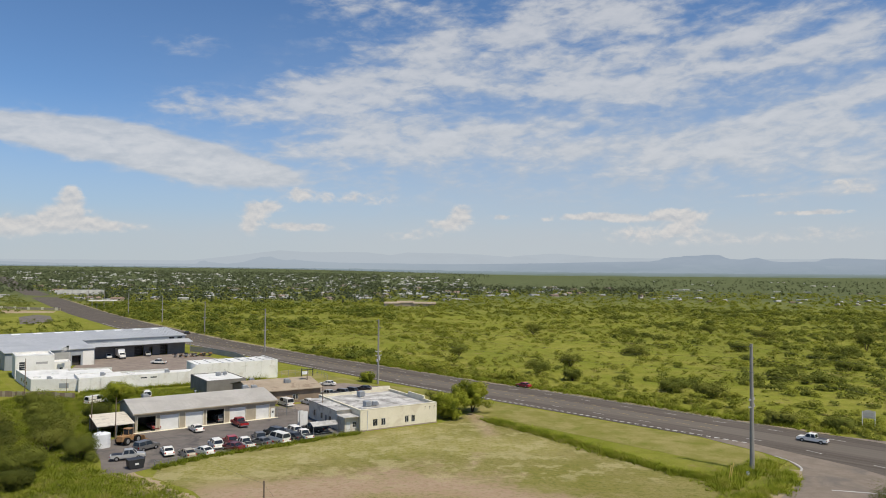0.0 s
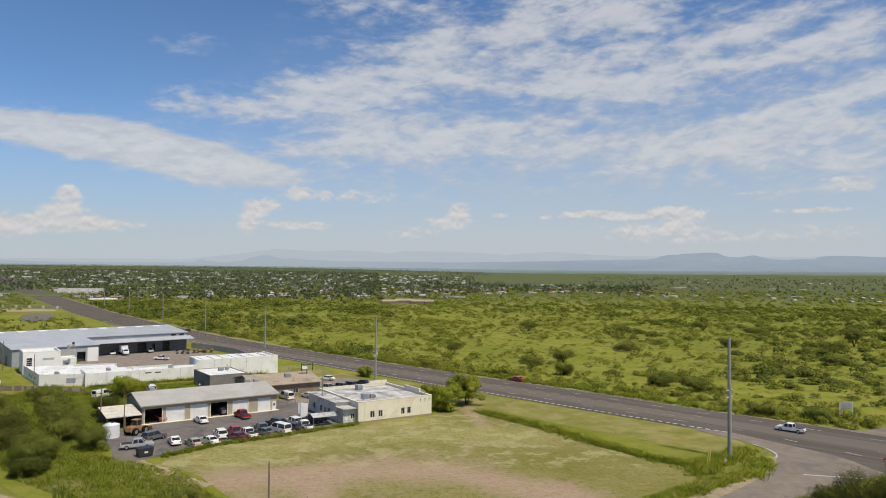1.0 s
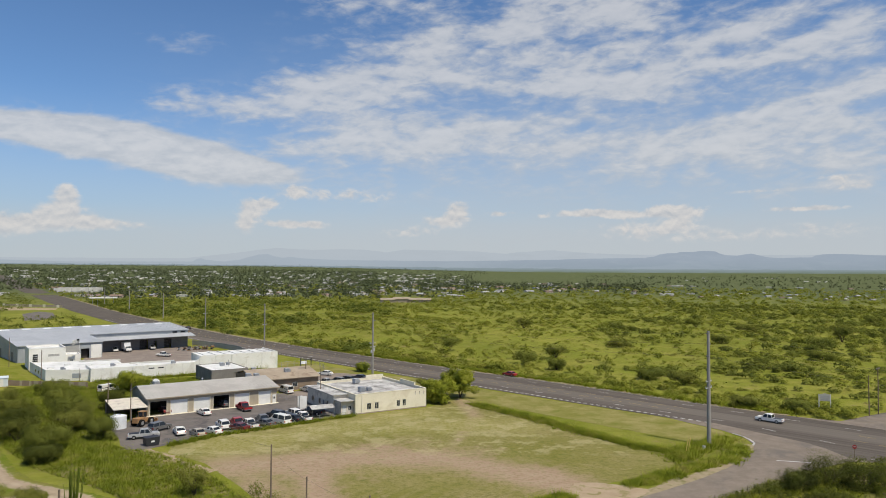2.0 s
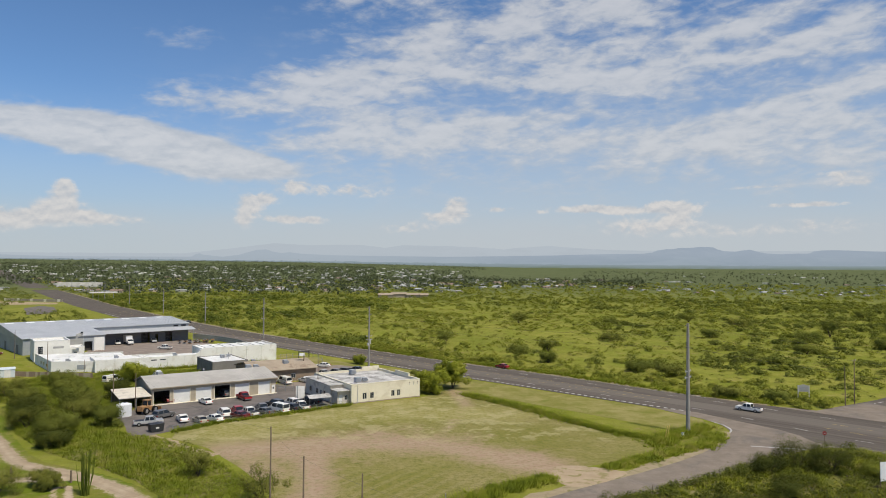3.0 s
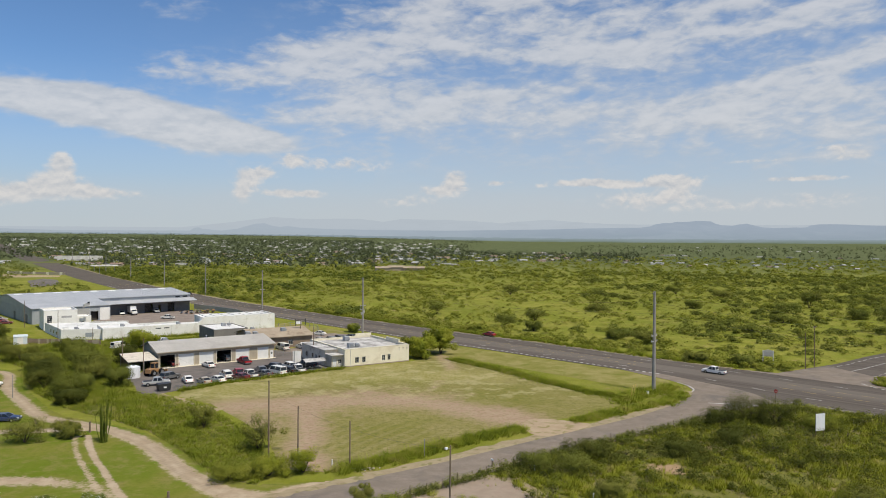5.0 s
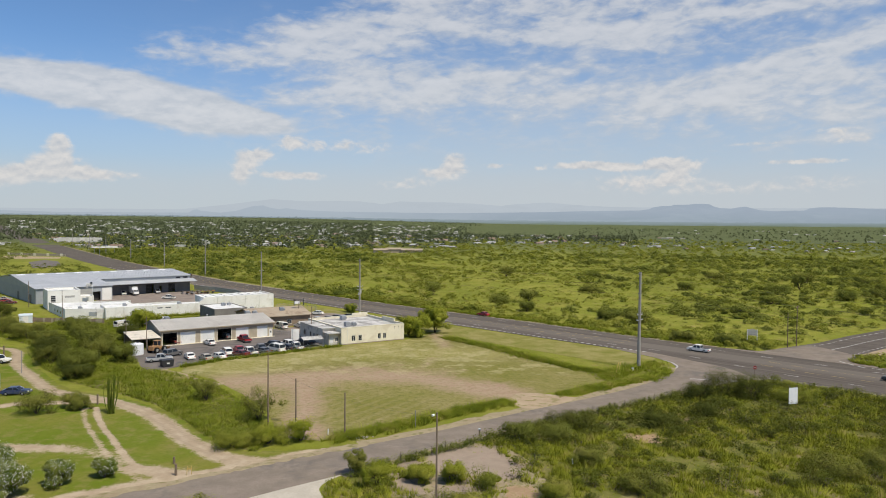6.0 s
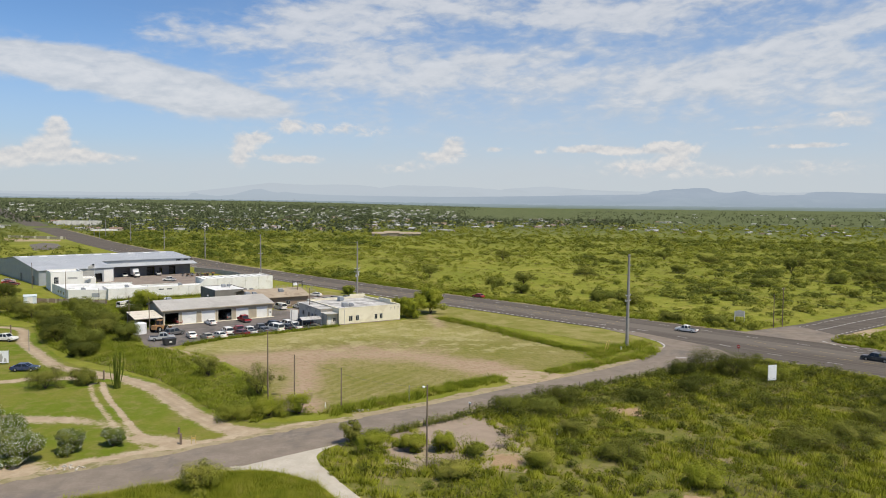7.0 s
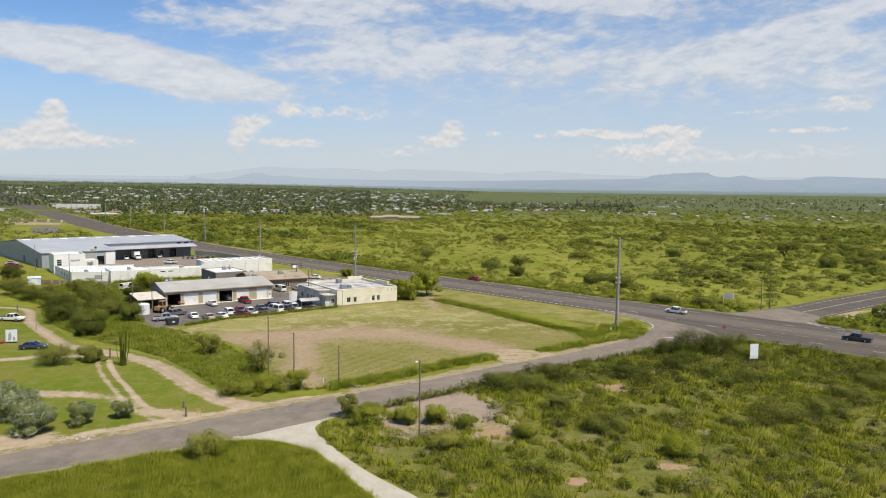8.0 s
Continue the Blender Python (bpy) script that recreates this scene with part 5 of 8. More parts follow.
for x in (0, BLn - 0.25):
    part("end_wall", prism_y(bmesh.new(), [(0.25, 0), (BD - 0.25, 0), (BD - 0.25, BH), (BD / 2, BH + 1.55), (0.25, BH)], x, x + 0.25), M["brown_wall"], brown)
part("roof", prism_y(bmesh.new(), [(-0.8, BH - 0.05), (BD / 2, BH + 1.7), (BD + 0.8, BH - 0.05), (BD + 0.8, BH + 0.12), (BD / 2, BH + 1.9), (-0.8, BH + 0.12)], -0.4, BLn + 0.5), M["brown_roof"], brown)
part("gable_sign", boxed(BLn + 0.02, 4.5, BH + 0.0, BLn + 0.1, 11.5, BH + 1.0), M["white_wall"], brown)
window(brown, 11.25, 0.1, 0.9, 1.3, 1.1)
cooler(BR @ pose(10.5, 4.4, 4.25), s=1.15)
cooler(BR @ pose(3.5, 11.5, 4.3), s=0.9)

# ---- white walled compound along the grass
WC = pose(-94.0, 188.6, 0, 0, 0, 31.5)
WL = 55.8


def compound():
    ob = empty("warehouse_row", WC, "long white panelled warehouse row with white roof", "warehouse")
    split = 31.5
    slots = [(15.6, 17.3, 2.55, 2.9), (18.2, 19.9, 2.55, 2.9)]
    part("front_wall", wall_run(bmesh.new(), 0, split, 0, 0.3, 0, 3.7, slots), M["white_wall"], ob)
    part("front_wall", boxed(split, 0, 0, WL, 0.3, 5.6), M["white_wall"], ob)
    for a, b, lo, hi in slots:
        part("slot_window", boxed(a, 0.16, lo, b, 0.2, hi), M["window"], ob)
    part("end_wall", boxed(0, 0.3, 0, 0.3, 12, 3.7), M["white_wall"], ob)
    part("end_wall", boxed(WL - 0.3, 0.3, 0, WL, 14.0, 5.6), M["white_wall"], ob)
    part("back_wall", boxed(0.3, 11.7, 0, split - 6, 12, 3.4), M["white_wall"], ob)
    part("back_wall", boxed(split, 13.7, 0, WL - 0.3, 14, 5.2), M["white_wall"], ob)
    part("end_wall", boxed(split, 0.3, 0, split + 0.3, 13.7, 5.2), M["white_wall"], ob)
    part("roof", boxed(0.3, 0.3, 3.1, split, 8.0, 3.32), M["white_roof"], ob)
    part("roof", boxed(0.3, 8.0, 3.1, 12, 11.7, 3.3), M["white_roof"], ob)
    part("roof", boxed(split + 0.3, 0.3, 4.8, WL - 0.3, 13.7, 5.1), M["white_roof"], ob)
    part("stepped_parapet", prism(bmesh.new(), [(split - 2.6, 3.7), (split, 5.6), (split, 3.7)], 0.0, 0.3), M["white_wall"], ob)
    xs = [0, 3.0, 5.4, 11.2, 14.2, 20.6, 25.6, 30.6, 35.6, 40.6, 45.6, 50.6, WL - 0.2]
    for a, b in zip(xs, xs[1:]):
        h = 3.55 if b <= split + 1 else 5.45
        part("pilaster", boxed(a - 0.14, -0.13, 0, a + 0.14, -0.003, h - 0.35), M["white_wall"], ob)
        part("cap", boxed(a - 0.24, -0.2, h - 0.35, a + 0.24, -0.004, h - 0.1), M["trim"], ob)
        part("groove", boxed(b - 0.06, -0.02, 0, b - 0.02, -0.004, h), M["grey_wall"], ob)
    for k in range(7):
        part("roof_beam", boxed(split + 1.5 + 3.3 * k, 0.31, 5.1, split + 2.1 + 3.3 * k, 13.6, 5.35), M["white_roof"], ob)
    # low wing, turned a little from the row
    slab("wing_front", [(0.0, 3.0), (-10.8, 8.3), (-10.65, 8.6), (0.0, 3.34)], 0, 3.2, M["white_wall"], ob)
    slab("wing_end", [(-10.8, 8.32), (-13.3, 32.6), (-13.0, 32.6), (-10.5, 8.54)], 0, 3.2, M["white_wall"], ob)
    slab("wing_back", [(-13.0, 32.3), (-13.0, 32.6), (12.0, 26.3), (12.0, 26.0)], 0, 3.0, M["white_wall"], ob)
    slab("wing_roof", [(-0.02, 3.36), (-10.45, 8.62), (-12.9, 32.2), (-0.02, 28.9)], 2.5, 2.8, M["white_roof"], ob)
    part("wing_roof", boxed(0.0, 12.0, 2.5, 11, 26.0, 2.78), M["white_roof"], ob)
    slab("wing_window", [(-2.1, 3.94), (-4.3, 5.02), (-4.27, 5.09), (-2.07, 4.01)], 0.8, 2.1, M["metal_wall"], ob)
    for k in range(3):
        slab("side_window", [(-11.46 - 0.42 * k, 14 + 4.1 * k), (-11.56 - 0.42 * k, 15 + 4.1 * k), (-11.5 - 0.42 * k, 15 + 4.1 * k), (-11.4 - 0.42 * k, 14 + 4.1 * k)], 1.0, 1.9, M["window"], ob)
    return ob


compound()
for x, y in ((-6.5, 8.5), (6.5, 6.0), (23.2, 3.0)):
    cooler(WC @ pose(x, y, 2.8 if x < 0 else 3.32), "small cooler on the white warehouse roof", s=0.9)
for x, y in ((-9, 14), (-4, 20), (3, 16), (14, 5.5)):
    hatch = empty("roof_hatch", WC @ pose(x, y, 2.8 if x < 4 else 3.32), "low white curb hatch on the roof", "hatch")
    part("curb", boxed(-0.9, -0.7, 0, 0.9, 0.7, 0.35, bevel=0.04), M["white_roof"], hatch)
    part("lid", boxed(-0.95, -0.75, 0.35, 0.95, 0.75, 0.45, bevel=0.03), M["trim"], hatch)

# two-storey white front office
TO = pose(-124.0, 212.0, 0, 0, 0, 33)
tower = flat_block("front_office", TO, 10.4, 13.0, 6.8, M["white_wall"], M["white_roof"], "tall white stucco office block beside the metal hall", "office", 0.6, 0.35, [(1.0, 2.5, 1.6, 5.0), (5.4, 8.6, 4.1, 4.8)], M["trim"])
part("tall_window", boxed(1.02, 0.12, 1.62, 2.48, 0.16, 4.98), M["window"], tower)
for k in range(1, 5):
    part("glazing_bar", boxed(1.02, 0.08, 1.6 + 0.68 * k, 2.48, 0.12, 1.66 + 0.68 * k), M["trim"], tower)
part("sign_plate", boxed(5.4, 0.05, 4.1, 8.6, 0.12, 4.8), M["grey_wall"], tower)
low = flat_block("office_link", TO @ pose(10.4, 5.0, 0), 5.2, 7.0, 3.9, M["white_wall"], M["white_roof"], "low white link block beside the tall office", "link building", 0.3, 0.3, [(2.0, 3.0, 1.2, 2.2)])
window(low, 2.5, 0.15, 1.2, 0.86, 0.9)
flagpole = empty("flagpole", TO @ pose(14.6, 1.5, 0), "white flagpole with a small limp flag", "flagpole")
part("pole", rodded((0, 0, 0), (0, 0, 9.4), 0.07, 0.04), M["trim"], flagpole)
flag = bmesh.new()
rows = [[flag.verts.new((-0.05 - 0.3 * i, 0.09 * math.sin(i * 1.1), 9.3 - 0.13 * i - 0.14 * j)) for i in range(8)] for j in range(10)]
for a, b in zip(rows, rows[1:]):
    for i in range(7):
        flag.faces.new((a[i], a[i + 1], b[i + 1], b[i]))
flag = part("flag", flag, M["grey_wall"], flagpole)
sol = flag.modifiers.new("cloth", "SOLIDIFY")
sol.thickness = 0.02
for k in range(3):
    part("stripe", boxed(-2.1, -0.13, 8.05 + 0.35 * k, -0.8, 0.13, 8.2 + 0.35 * k), M["trim"], flag)
part("canton", boxed(-0.8, -0.12, 8.75, -0.08, 0.12, 9.25), M["window"], flag)

# ---- big metal hall
HA = pose(-137.2, 229.6, 0, 0, 0, 41)


def hall():
    ob = empty("metal_hall", HA, "large blue-grey metal hall with low pitched roof", "hall")
    L, D, H, RY, RH = 67.0, 72.0, 5.7, 37.0, 9.0
    front, split = 16.5, 27.5
    rise = (RH - H) / RY
    docks = [(28.6, 32.6, 0, 4.2), (47.0, 50.5, 0, 3.9), (52.6, 54.0, 0, 3.2), (57.0, 60.0, 0, 3.9)]
    wall_with_openings(ob, "front_wall", M["metal_wall"], 0, split, 0, 0.3, H, [(20.2, 23.0, 0, 3.6)])
    # Dark panels stand in for shade behind the entrance and dock openings.
    part("entrance_recess", boxed(20.2, 1.6, 0, 23.0, 1.7, 3.6), M["inside"], ob)
    part("pale_panel", boxed(23.6, -0.06, 0, 27.2, -0.01, 5.0), M["white_wall"], ob)
    part("pale_panel", boxed(12.5, -0.06, 0, 19.8, -0.01, 5.0), M["grey_wall"], ob)
    wall_with_openings(ob, "dock_wall", M["dark_wall"], split, L, front, 0.3, H + rise * front - 0.3, docks)
    for a, b, lo, hi in docks:
        part("dock_opening", boxed(a, front + 1.8, 0, b, front + 1.9, hi), M["inside"], ob)
    for k in range(7):
        part("wall_girt", boxed(split, front - 0.05, 0.7 + 0.6 * k, L, front - 0.005, 0.76 + 0.6 * k), M["block"], ob)
    part("side_wall", prism_y(bmesh.new(), [(0.3, 0), (D, 0), (D, H), (RY, RH - 0.25), (0.3, H - 0.02)], 0, 0.3), M["metal_wall"], ob)
    part("side_wall", prism_y(bmesh.new(), [(front + 0.3, 0), (D, 0), (D, H), (RY, RH - 0.25), (front + 0.3, H + rise * front - 0.3)], L - 0.3, L), M["metal_wall"], ob)
    part("return_wall", boxed(split - 0.3, 0.3, 0, split, front, H), M["metal_wall"], ob)
    part("back_wall", boxed(0.3, D - 0.3, 0, L - 0.3, D, H), M["metal_wall"], ob)
    roof = part("roof", prism_y(bmesh.new(), [(-0.5, H), (RY, RH), (D + 0.5, H), (D + 0.5, H + 0.18), (RY, RH + 0.2), (-0.5, H + 0.18)], -0.4, split + 0.2), M["hall_roof"], ob)
    fy = front - 0.6
    fz = H + rise * fy
    roof2 = part("roof", prism_y(bmesh.new(), [(fy, fz), (RY, RH), (D + 0.5, H), (D + 0.5, H + 0.18), (RY, RH + 0.2), (fy, fz + 0.2)], split + 0.2, L + 0.4), M["hall_roof"], ob)
    part("canopy", prism_y(bmesh.new(), [(front - 4.6, 4.75), (front - 0.06, 5.7), (front - 0.06, 5.85), (front - 4.6, 4.92)], split + 0.1, L + 1.4), M["hall_roof"], ob, "pale sheet canopy over the loading docks")
    part("upper_band", boxed(split + 0.2, front - 0.1, 5.86, L, front - 0.02, fz - 0.02), M["metal_wall"], ob)
    part("band_window", boxed(60.4, front - 0.15, 6.1, 62.4, front - 0.11, 6.75), M["window"], ob)
    part("band_window", boxed(63.8, front - 0.15, 6.1, 65.8, front - 0.11, 6.75), M["window"], ob)
    slope = math.atan(rise)
    for k in range(9):
        x = 1.5 + 7.3 * k
        s = part("skylight", boxed(x, 33.6, 0.0, x + 3.0, 36.0, 0.1), M["skylight"], roof if x < split - 3 else roof2)
        s.matrix_local = pose(0, 0, H + 0.21) @ Matrix.Rotation(slope, 4, "X")
    for k in range(57):
        x = 0.2 + 1.18 * k
        y0 = -0.4 if x < split else front - 0.5
        r = part("roof_rib", boxed(x - 0.03, y0 / math.cos(slope), 0, x + 0.03, RY / math.cos(slope), 0.05), M["hall_roof"], roof if x < split else roof2)
        r.matrix_local = pose(0, 0, H + 0.20) @ Matrix.Rotation(slope, 4, "X")
    for k in range(40):
        part("wall_rib", boxed(-0.06, 0.6 + 1.75 * k, 0, -0.003, 0.7 + 1.75 * k, H - 0.15), M["metal_wall"], ob)
    for k in range(2):
        part("canopy_post", rodded((split + 0.4 + 39.5 * k, front - 4.4, 0), (split + 0.4 + 39.5 * k, front - 4.4, 4.75), 0.09), M["steel"], ob)
        part("side_door", boxed(-0.08, 6 + 18 * k, 0, -0.065, 9 + 18 * k, 3.2), M["dark_wall"], ob)
    return ob


hall()

# ---- lean-to canopy, water tank, small shed, dumpster
lean = empty("lean_to", pose(-60.0, 139.4, 0, 0, 0, 33), "pale open lean-to beside the tan workshop", "lean-to")
part("roof", prism_y(bmesh.new(), [(-3.2, 2.55), (6.5, 3.25), (6.5, 3.37), (-3.2, 2.67)], -7.2, -0.35), M["annex_wall"], lean)
for x in (-7.0, -3.6, -0.6):
    for y in (-3.0, 6.3):
        part("post", rodded((x, y, 0), (x, y, 2.6 if y < 0 else 3.2), 0.07), M["steel"], lean)
part("back_panel", boxed(-7.1, 6.35, 0, -0.4, 6.45, 3.2), M["brown_wall"], lean)
tank = empty("water_tank", pose(-61.2, 127.8, 0), "upright white plastic water tank beside the workshop", "tank")
part("shell", rodded((0, 0, 0), (0, 0, 2.5), 1.55, 1.55, 28), M["tank"], tank, smooth=False)
part("dome", rodded((0, 0, 2.5), (0, 0, 2.85), 1.55, 0.5, 28), M["tank"], tank)
part("hatch", rodded((0.2, 0, 2.85), (0.2, 0, 2.98), 0.3, 0.3, 16), M["black"], tank)
for z in (0.8, 1.6):
    part("rib", rodded((0, 0, z), (0, 0, z + 0.08), 1.6, 1.6, 28), M["tank"], tank)

shed = empty("garden_shed", pose(-116.0, 179.0, 0, 0, 0, 28), "small pale blue metal shed on the grass", "shed")
part("body", boxed(0, 0, 0, 3.6, 2.6, 2.3), M["shed"], shed)
part("roof", prism_y(bmesh.new(), [(-0.15, 2.3), (1.3, 2.85), (2.75, 2.3)], -0.1, 3.7), M["shed"], shed)
part("door", boxed(1.0, -0.05, 0.05, 2.5, -0.01, 2.1), M["trim"], shed)
bin_ = empty("dumpster", pose(-49.4, 113.6, 0, 0, 0, 38), "black steel dumpster beside parked vehicles", "dumpster")
part("body", prism(bmesh.new(), [(-1.1, 0.12), (1.1, 0.12), (1.3, 1.5), (-1.3, 1.5)], -0.9, 0.9), M["black"], bin_)
part("lid", boxed(-1.32, -0.92, 1.5, 1.32, 0.92, 1.6, bevel=0.03), M["black"], bin_)
part("label_plate", boxed(-0.3, -0.94, 0.7, 0.3, -0.91, 1.0), M["trim"], bin_)
wallfence = empty("board_fence", pose(-116.4, 182.6, 0, 0, 0, -8), "weathered brown board fence along the grass", "fence")
rng = random.Random(5)
for k in range(38):
    h = 1.45 + rng.uniform(-0.08, 0.08)
    part("board", boxed(0.69 * k, -0.03, 0, 0.69 * k + 0.66, 0.03, h), M["brown_wall"] if rng.random() < 0.7 else M["tan_wall"], wallfence)
for k in range(10):
    part("post", rodded((2.9 * k, 0.1, 0), (2.9 * k, 0.1, 1.6), 0.06), M["pole_wood"], wallfence)
# low wall, pale yard and light standards beyond the hall, towards the highway
farwall = empty("yard_wall", pose(-367, 624, 0, 0, 0, -19), "long low tan block wall of a far yard", "wall")
for k in range(22):
    part("panel", boxed(3.0 * k, 0, 0, 3.0 * k + 2.9, 0.3, 2.1 + 0.25 * (k % 5 == 0)), M["tan_wall"] if k % 5 else M["cream"], farwall)
tagged(slab("pale_yard", [(-362, 608), (-303, 592), (-292, 566), (-330, 556), (-352, 585)], -0.05, 0.02, M["dirt"]), "pale bare yard behind a low wall", "yard", kind="structure")
for x, y in ((-318, 690), (-283, 622), (-345, 738)):
    lamp = empty("light_standard", pose(x, y, 0, 0, 0, 35), "slim grey light standard beside the highway", "street lamp", "light standards")
    part("mast", rodded((0, 0, 0), (0, 0, 10.5), 0.16, 0.09), M["steel"], lamp)
    part("arm", rodded((0, 0, 10.3), (2.4, 0, 10.8), 0.07, 0.05), M["steel"], lamp)
    part("lamp_head", boxed(2.2, -0.2, 10.7, 3.1, 0.2, 10.9, bevel=0.04), M["insulator"], lamp)
# shade canopy among the cars
cp = empty("car_canopy", pose(-23.3, 135.9, 0, 0, 0, 28), "pale tarp canopy on posts over a vehicle", "canopy")
bm = bmesh.new()
prism_y(bm, [(0, 2.0), (1.9, 2.55), (3.8, 2.05), (3.8, 2.12), (1.9, 2.63), (0, 2.08)], 0, 5.4)
part("tarp", bm, M["stained_roof"], cp)
for x in (0.1, 5.3):
    for y in (0.1, 3.7):
        part("post", rodded((x, y, 0), (x, y, 2.03), 0.05), M["steel"], cp)
# yard fence of steel posts and mesh rails
def fence(line, h, label, step=2.6, solid=False, mat="steel"):
    ob = empty("fence", pose(line[0][0], line[0][1], 0), label, "fence")
    o = Vector((line[0][0], line[0][1], 0))
    total = length(line)
    n = max(int(total / step), 1)
    pts = [along(line, min(total * k / n, total - 0.01))[0] for k in range(n + 1)]
    for x, y in pts:
        part("post", rodded(Vector((x, y, 0)) - o, Vector((x, y, h + 0.1)) - o, 0.05, 0.05, 6), M[mat], ob)
    for a, b in zip(pts, pts[1:]):
        for z in (h, h * 0.5):
            part("rail", rodded(Vector((*a, z)) - o, Vector((*b, z)) - o, 0.025, 0.025, 5), M[mat], ob)
        if solid:
            bm = bmesh.new()
            d = Vector((b[0] - a[0], b[1] - a[1], 0)).normalized() * 0.04
            s = Vector((-d.y, d.x, 0))
            va = [Vector((*p, z)) - o + q for p in (a, b) for z in (0.08, h * 0.97) for q in (s * 0.5, -s * 0.5)]
            vs = [bm.verts.new(v) for v in va]
            bmesh.ops.convex_hull(bm, input=vs)
            part("panel", bm, M["grey_wall"], ob)
    return ob


fence([(-46.5, 114.2), (-39, 122.6), (-30, 128.4), (-21.9, 135.3), (-15.2, 139.5)], 0.95, "low dark rail fence along the parked cars", 2.4)
fence([(-34.5, 157.3), (-30.6, 157.8)], 2.0, "chain-link gate between the workshops", 1.9)
fence([(-27.2, 157.0), (-24.2, 154.5)], 2.0, "chain-link gate beside the grey annex", 1.9)
panel = empty("yard_gate", pose(-27.4, 145.2, 0, 0, 0, 20), "tall white gate panel standing in the yard", "gate")
part("panel", boxed(0, 0, 0.1, 1.6, 0.12, 3.3), M["white_wall"], panel)
part("post", rodded((-0.08, 0.06, 0), (-0.08, 0.06, 3.5), 0.07), M["steel"], panel)
fence([(-45.5, 220), (-38, 226), (-33, 221), (-30, 212)], 1.7, "see-through chain-link fence beside the white warehouse", 2.2)
fence([(-97, 291), (-84, 281), (-72, 268), (-64, 252)], 2.2, "blue-grey slatted yard fence", 2.4, True)

# ---------------------------------------------------------------- vehicles
PAINT = {}
for key, rgb, met in (("white", (0.80, 0.77, 0.71), 0.0), ("red", (0.36, 0.012, 0.018), 0.1), ("maroon", (0.14, 0.012, 0.015), 0.1), ("black", (0.015, 0.015, 0.017), 0.1), ("silver", (0.46, 0.45, 0.43), 0.3), ("grey", (0.14, 0.136, 0.13), 0.2), ("blue", (0.02, 0.035, 0.10), 0.2), ("tan", (0.42, 0.36, 0.27), 0.1)):
    mat, t, bsdf = material("car_paint_" + key, 0.32, met)
    bsdf.inputs["Coat Weight"].default_value, bsdf.inputs["Coat Roughness"].default_value = 0.3, 0.15
    dust = t.step(0.35, 0.8, t.noise(where(t), 1.6, 5.0, 0.6))
    t.put(bsdf.inputs["Base Color"], t.mix(t.mul(dust, 0.22), rgb, (0.30, 0.26, 0.21)))
    PAINT[key] = mat


def wheel(parent, x, y, r=0.34, w=0.22):
    ty = part("wheel", rodded((0, -w / 2, 0), (0, w / 2, 0), r, r, 16), M["tyre"], parent, "black tyre")
    ty.matrix_local = pose(x, y, r)
    side = 1 if y > 0 else -1
    part("rim", rodded((0, side * w * 0.4, 0), (0, side * (w / 2 + 0.015), 0), r * 0.62, r * 0.55, 12), M["rim"], ty)
    return ty


# outlines in x (front +) and height, for each kind of body
SHAPES = {
    "sedan": dict(L=4.7, W=1.78, body=[(-2.3, 0.35), (-2.33, 0.80), (-2.2, 0.96), (-1.55, 1.0), (0.95, 0.98), (2.1, 0.84), (2.32, 0.66), (2.34, 0.36), (1.8, 0.28), (-1.8, 0.28)], cab=[(-1.7, 0.98), (-1.05, 1.40), (0.25, 1.42), (1.05, 0.96)], r=0.32, wb=1.38),
    "suv": dict(L=4.7, W=1.88, body=[(-2.3, 0.42), (-2.33, 0.95), (-2.25, 1.12), (0.95, 1.10), (2.05, 1.02), (2.3, 0.85), (2.34, 0.45), (1.8, 0.36), (-1.8, 0.36)], cab=[(-2.25, 1.10), (-2.02, 1.72), (0.25, 1.76), (0.95, 1.08)], r=0.37, wb=1.36),
    "pickup": dict(L=5.6, W=1.92, body=[(-2.78, 0.50), (-2.8, 1.02), (-0.75, 1.04), (-0.72, 1.12), (1.25, 1.12), (2.55, 1.04), (2.76, 0.88), (2.8, 0.5), (2.2, 0.4), (-2.2, 0.42)], cab=[(-0.72, 1.10), (-0.55, 1.74), (0.75, 1.78), (1.42, 1.10)], r=0.39, wb=1.72),
    "van": dict(L=5.3, W=1.98, body=[(-2.6, 0.42), (-2.64, 1.05), (-2.62, 1.2), (1.5, 1.2), (2.3, 1.08), (2.62, 0.9), (2.65, 0.45), (2.1, 0.36), (-2.1, 0.36)], cab=[(-2.62, 1.18), (-2.5, 1.98), (0.95, 2.02), (1.75, 1.18)], r=0.36, wb=1.65),
}


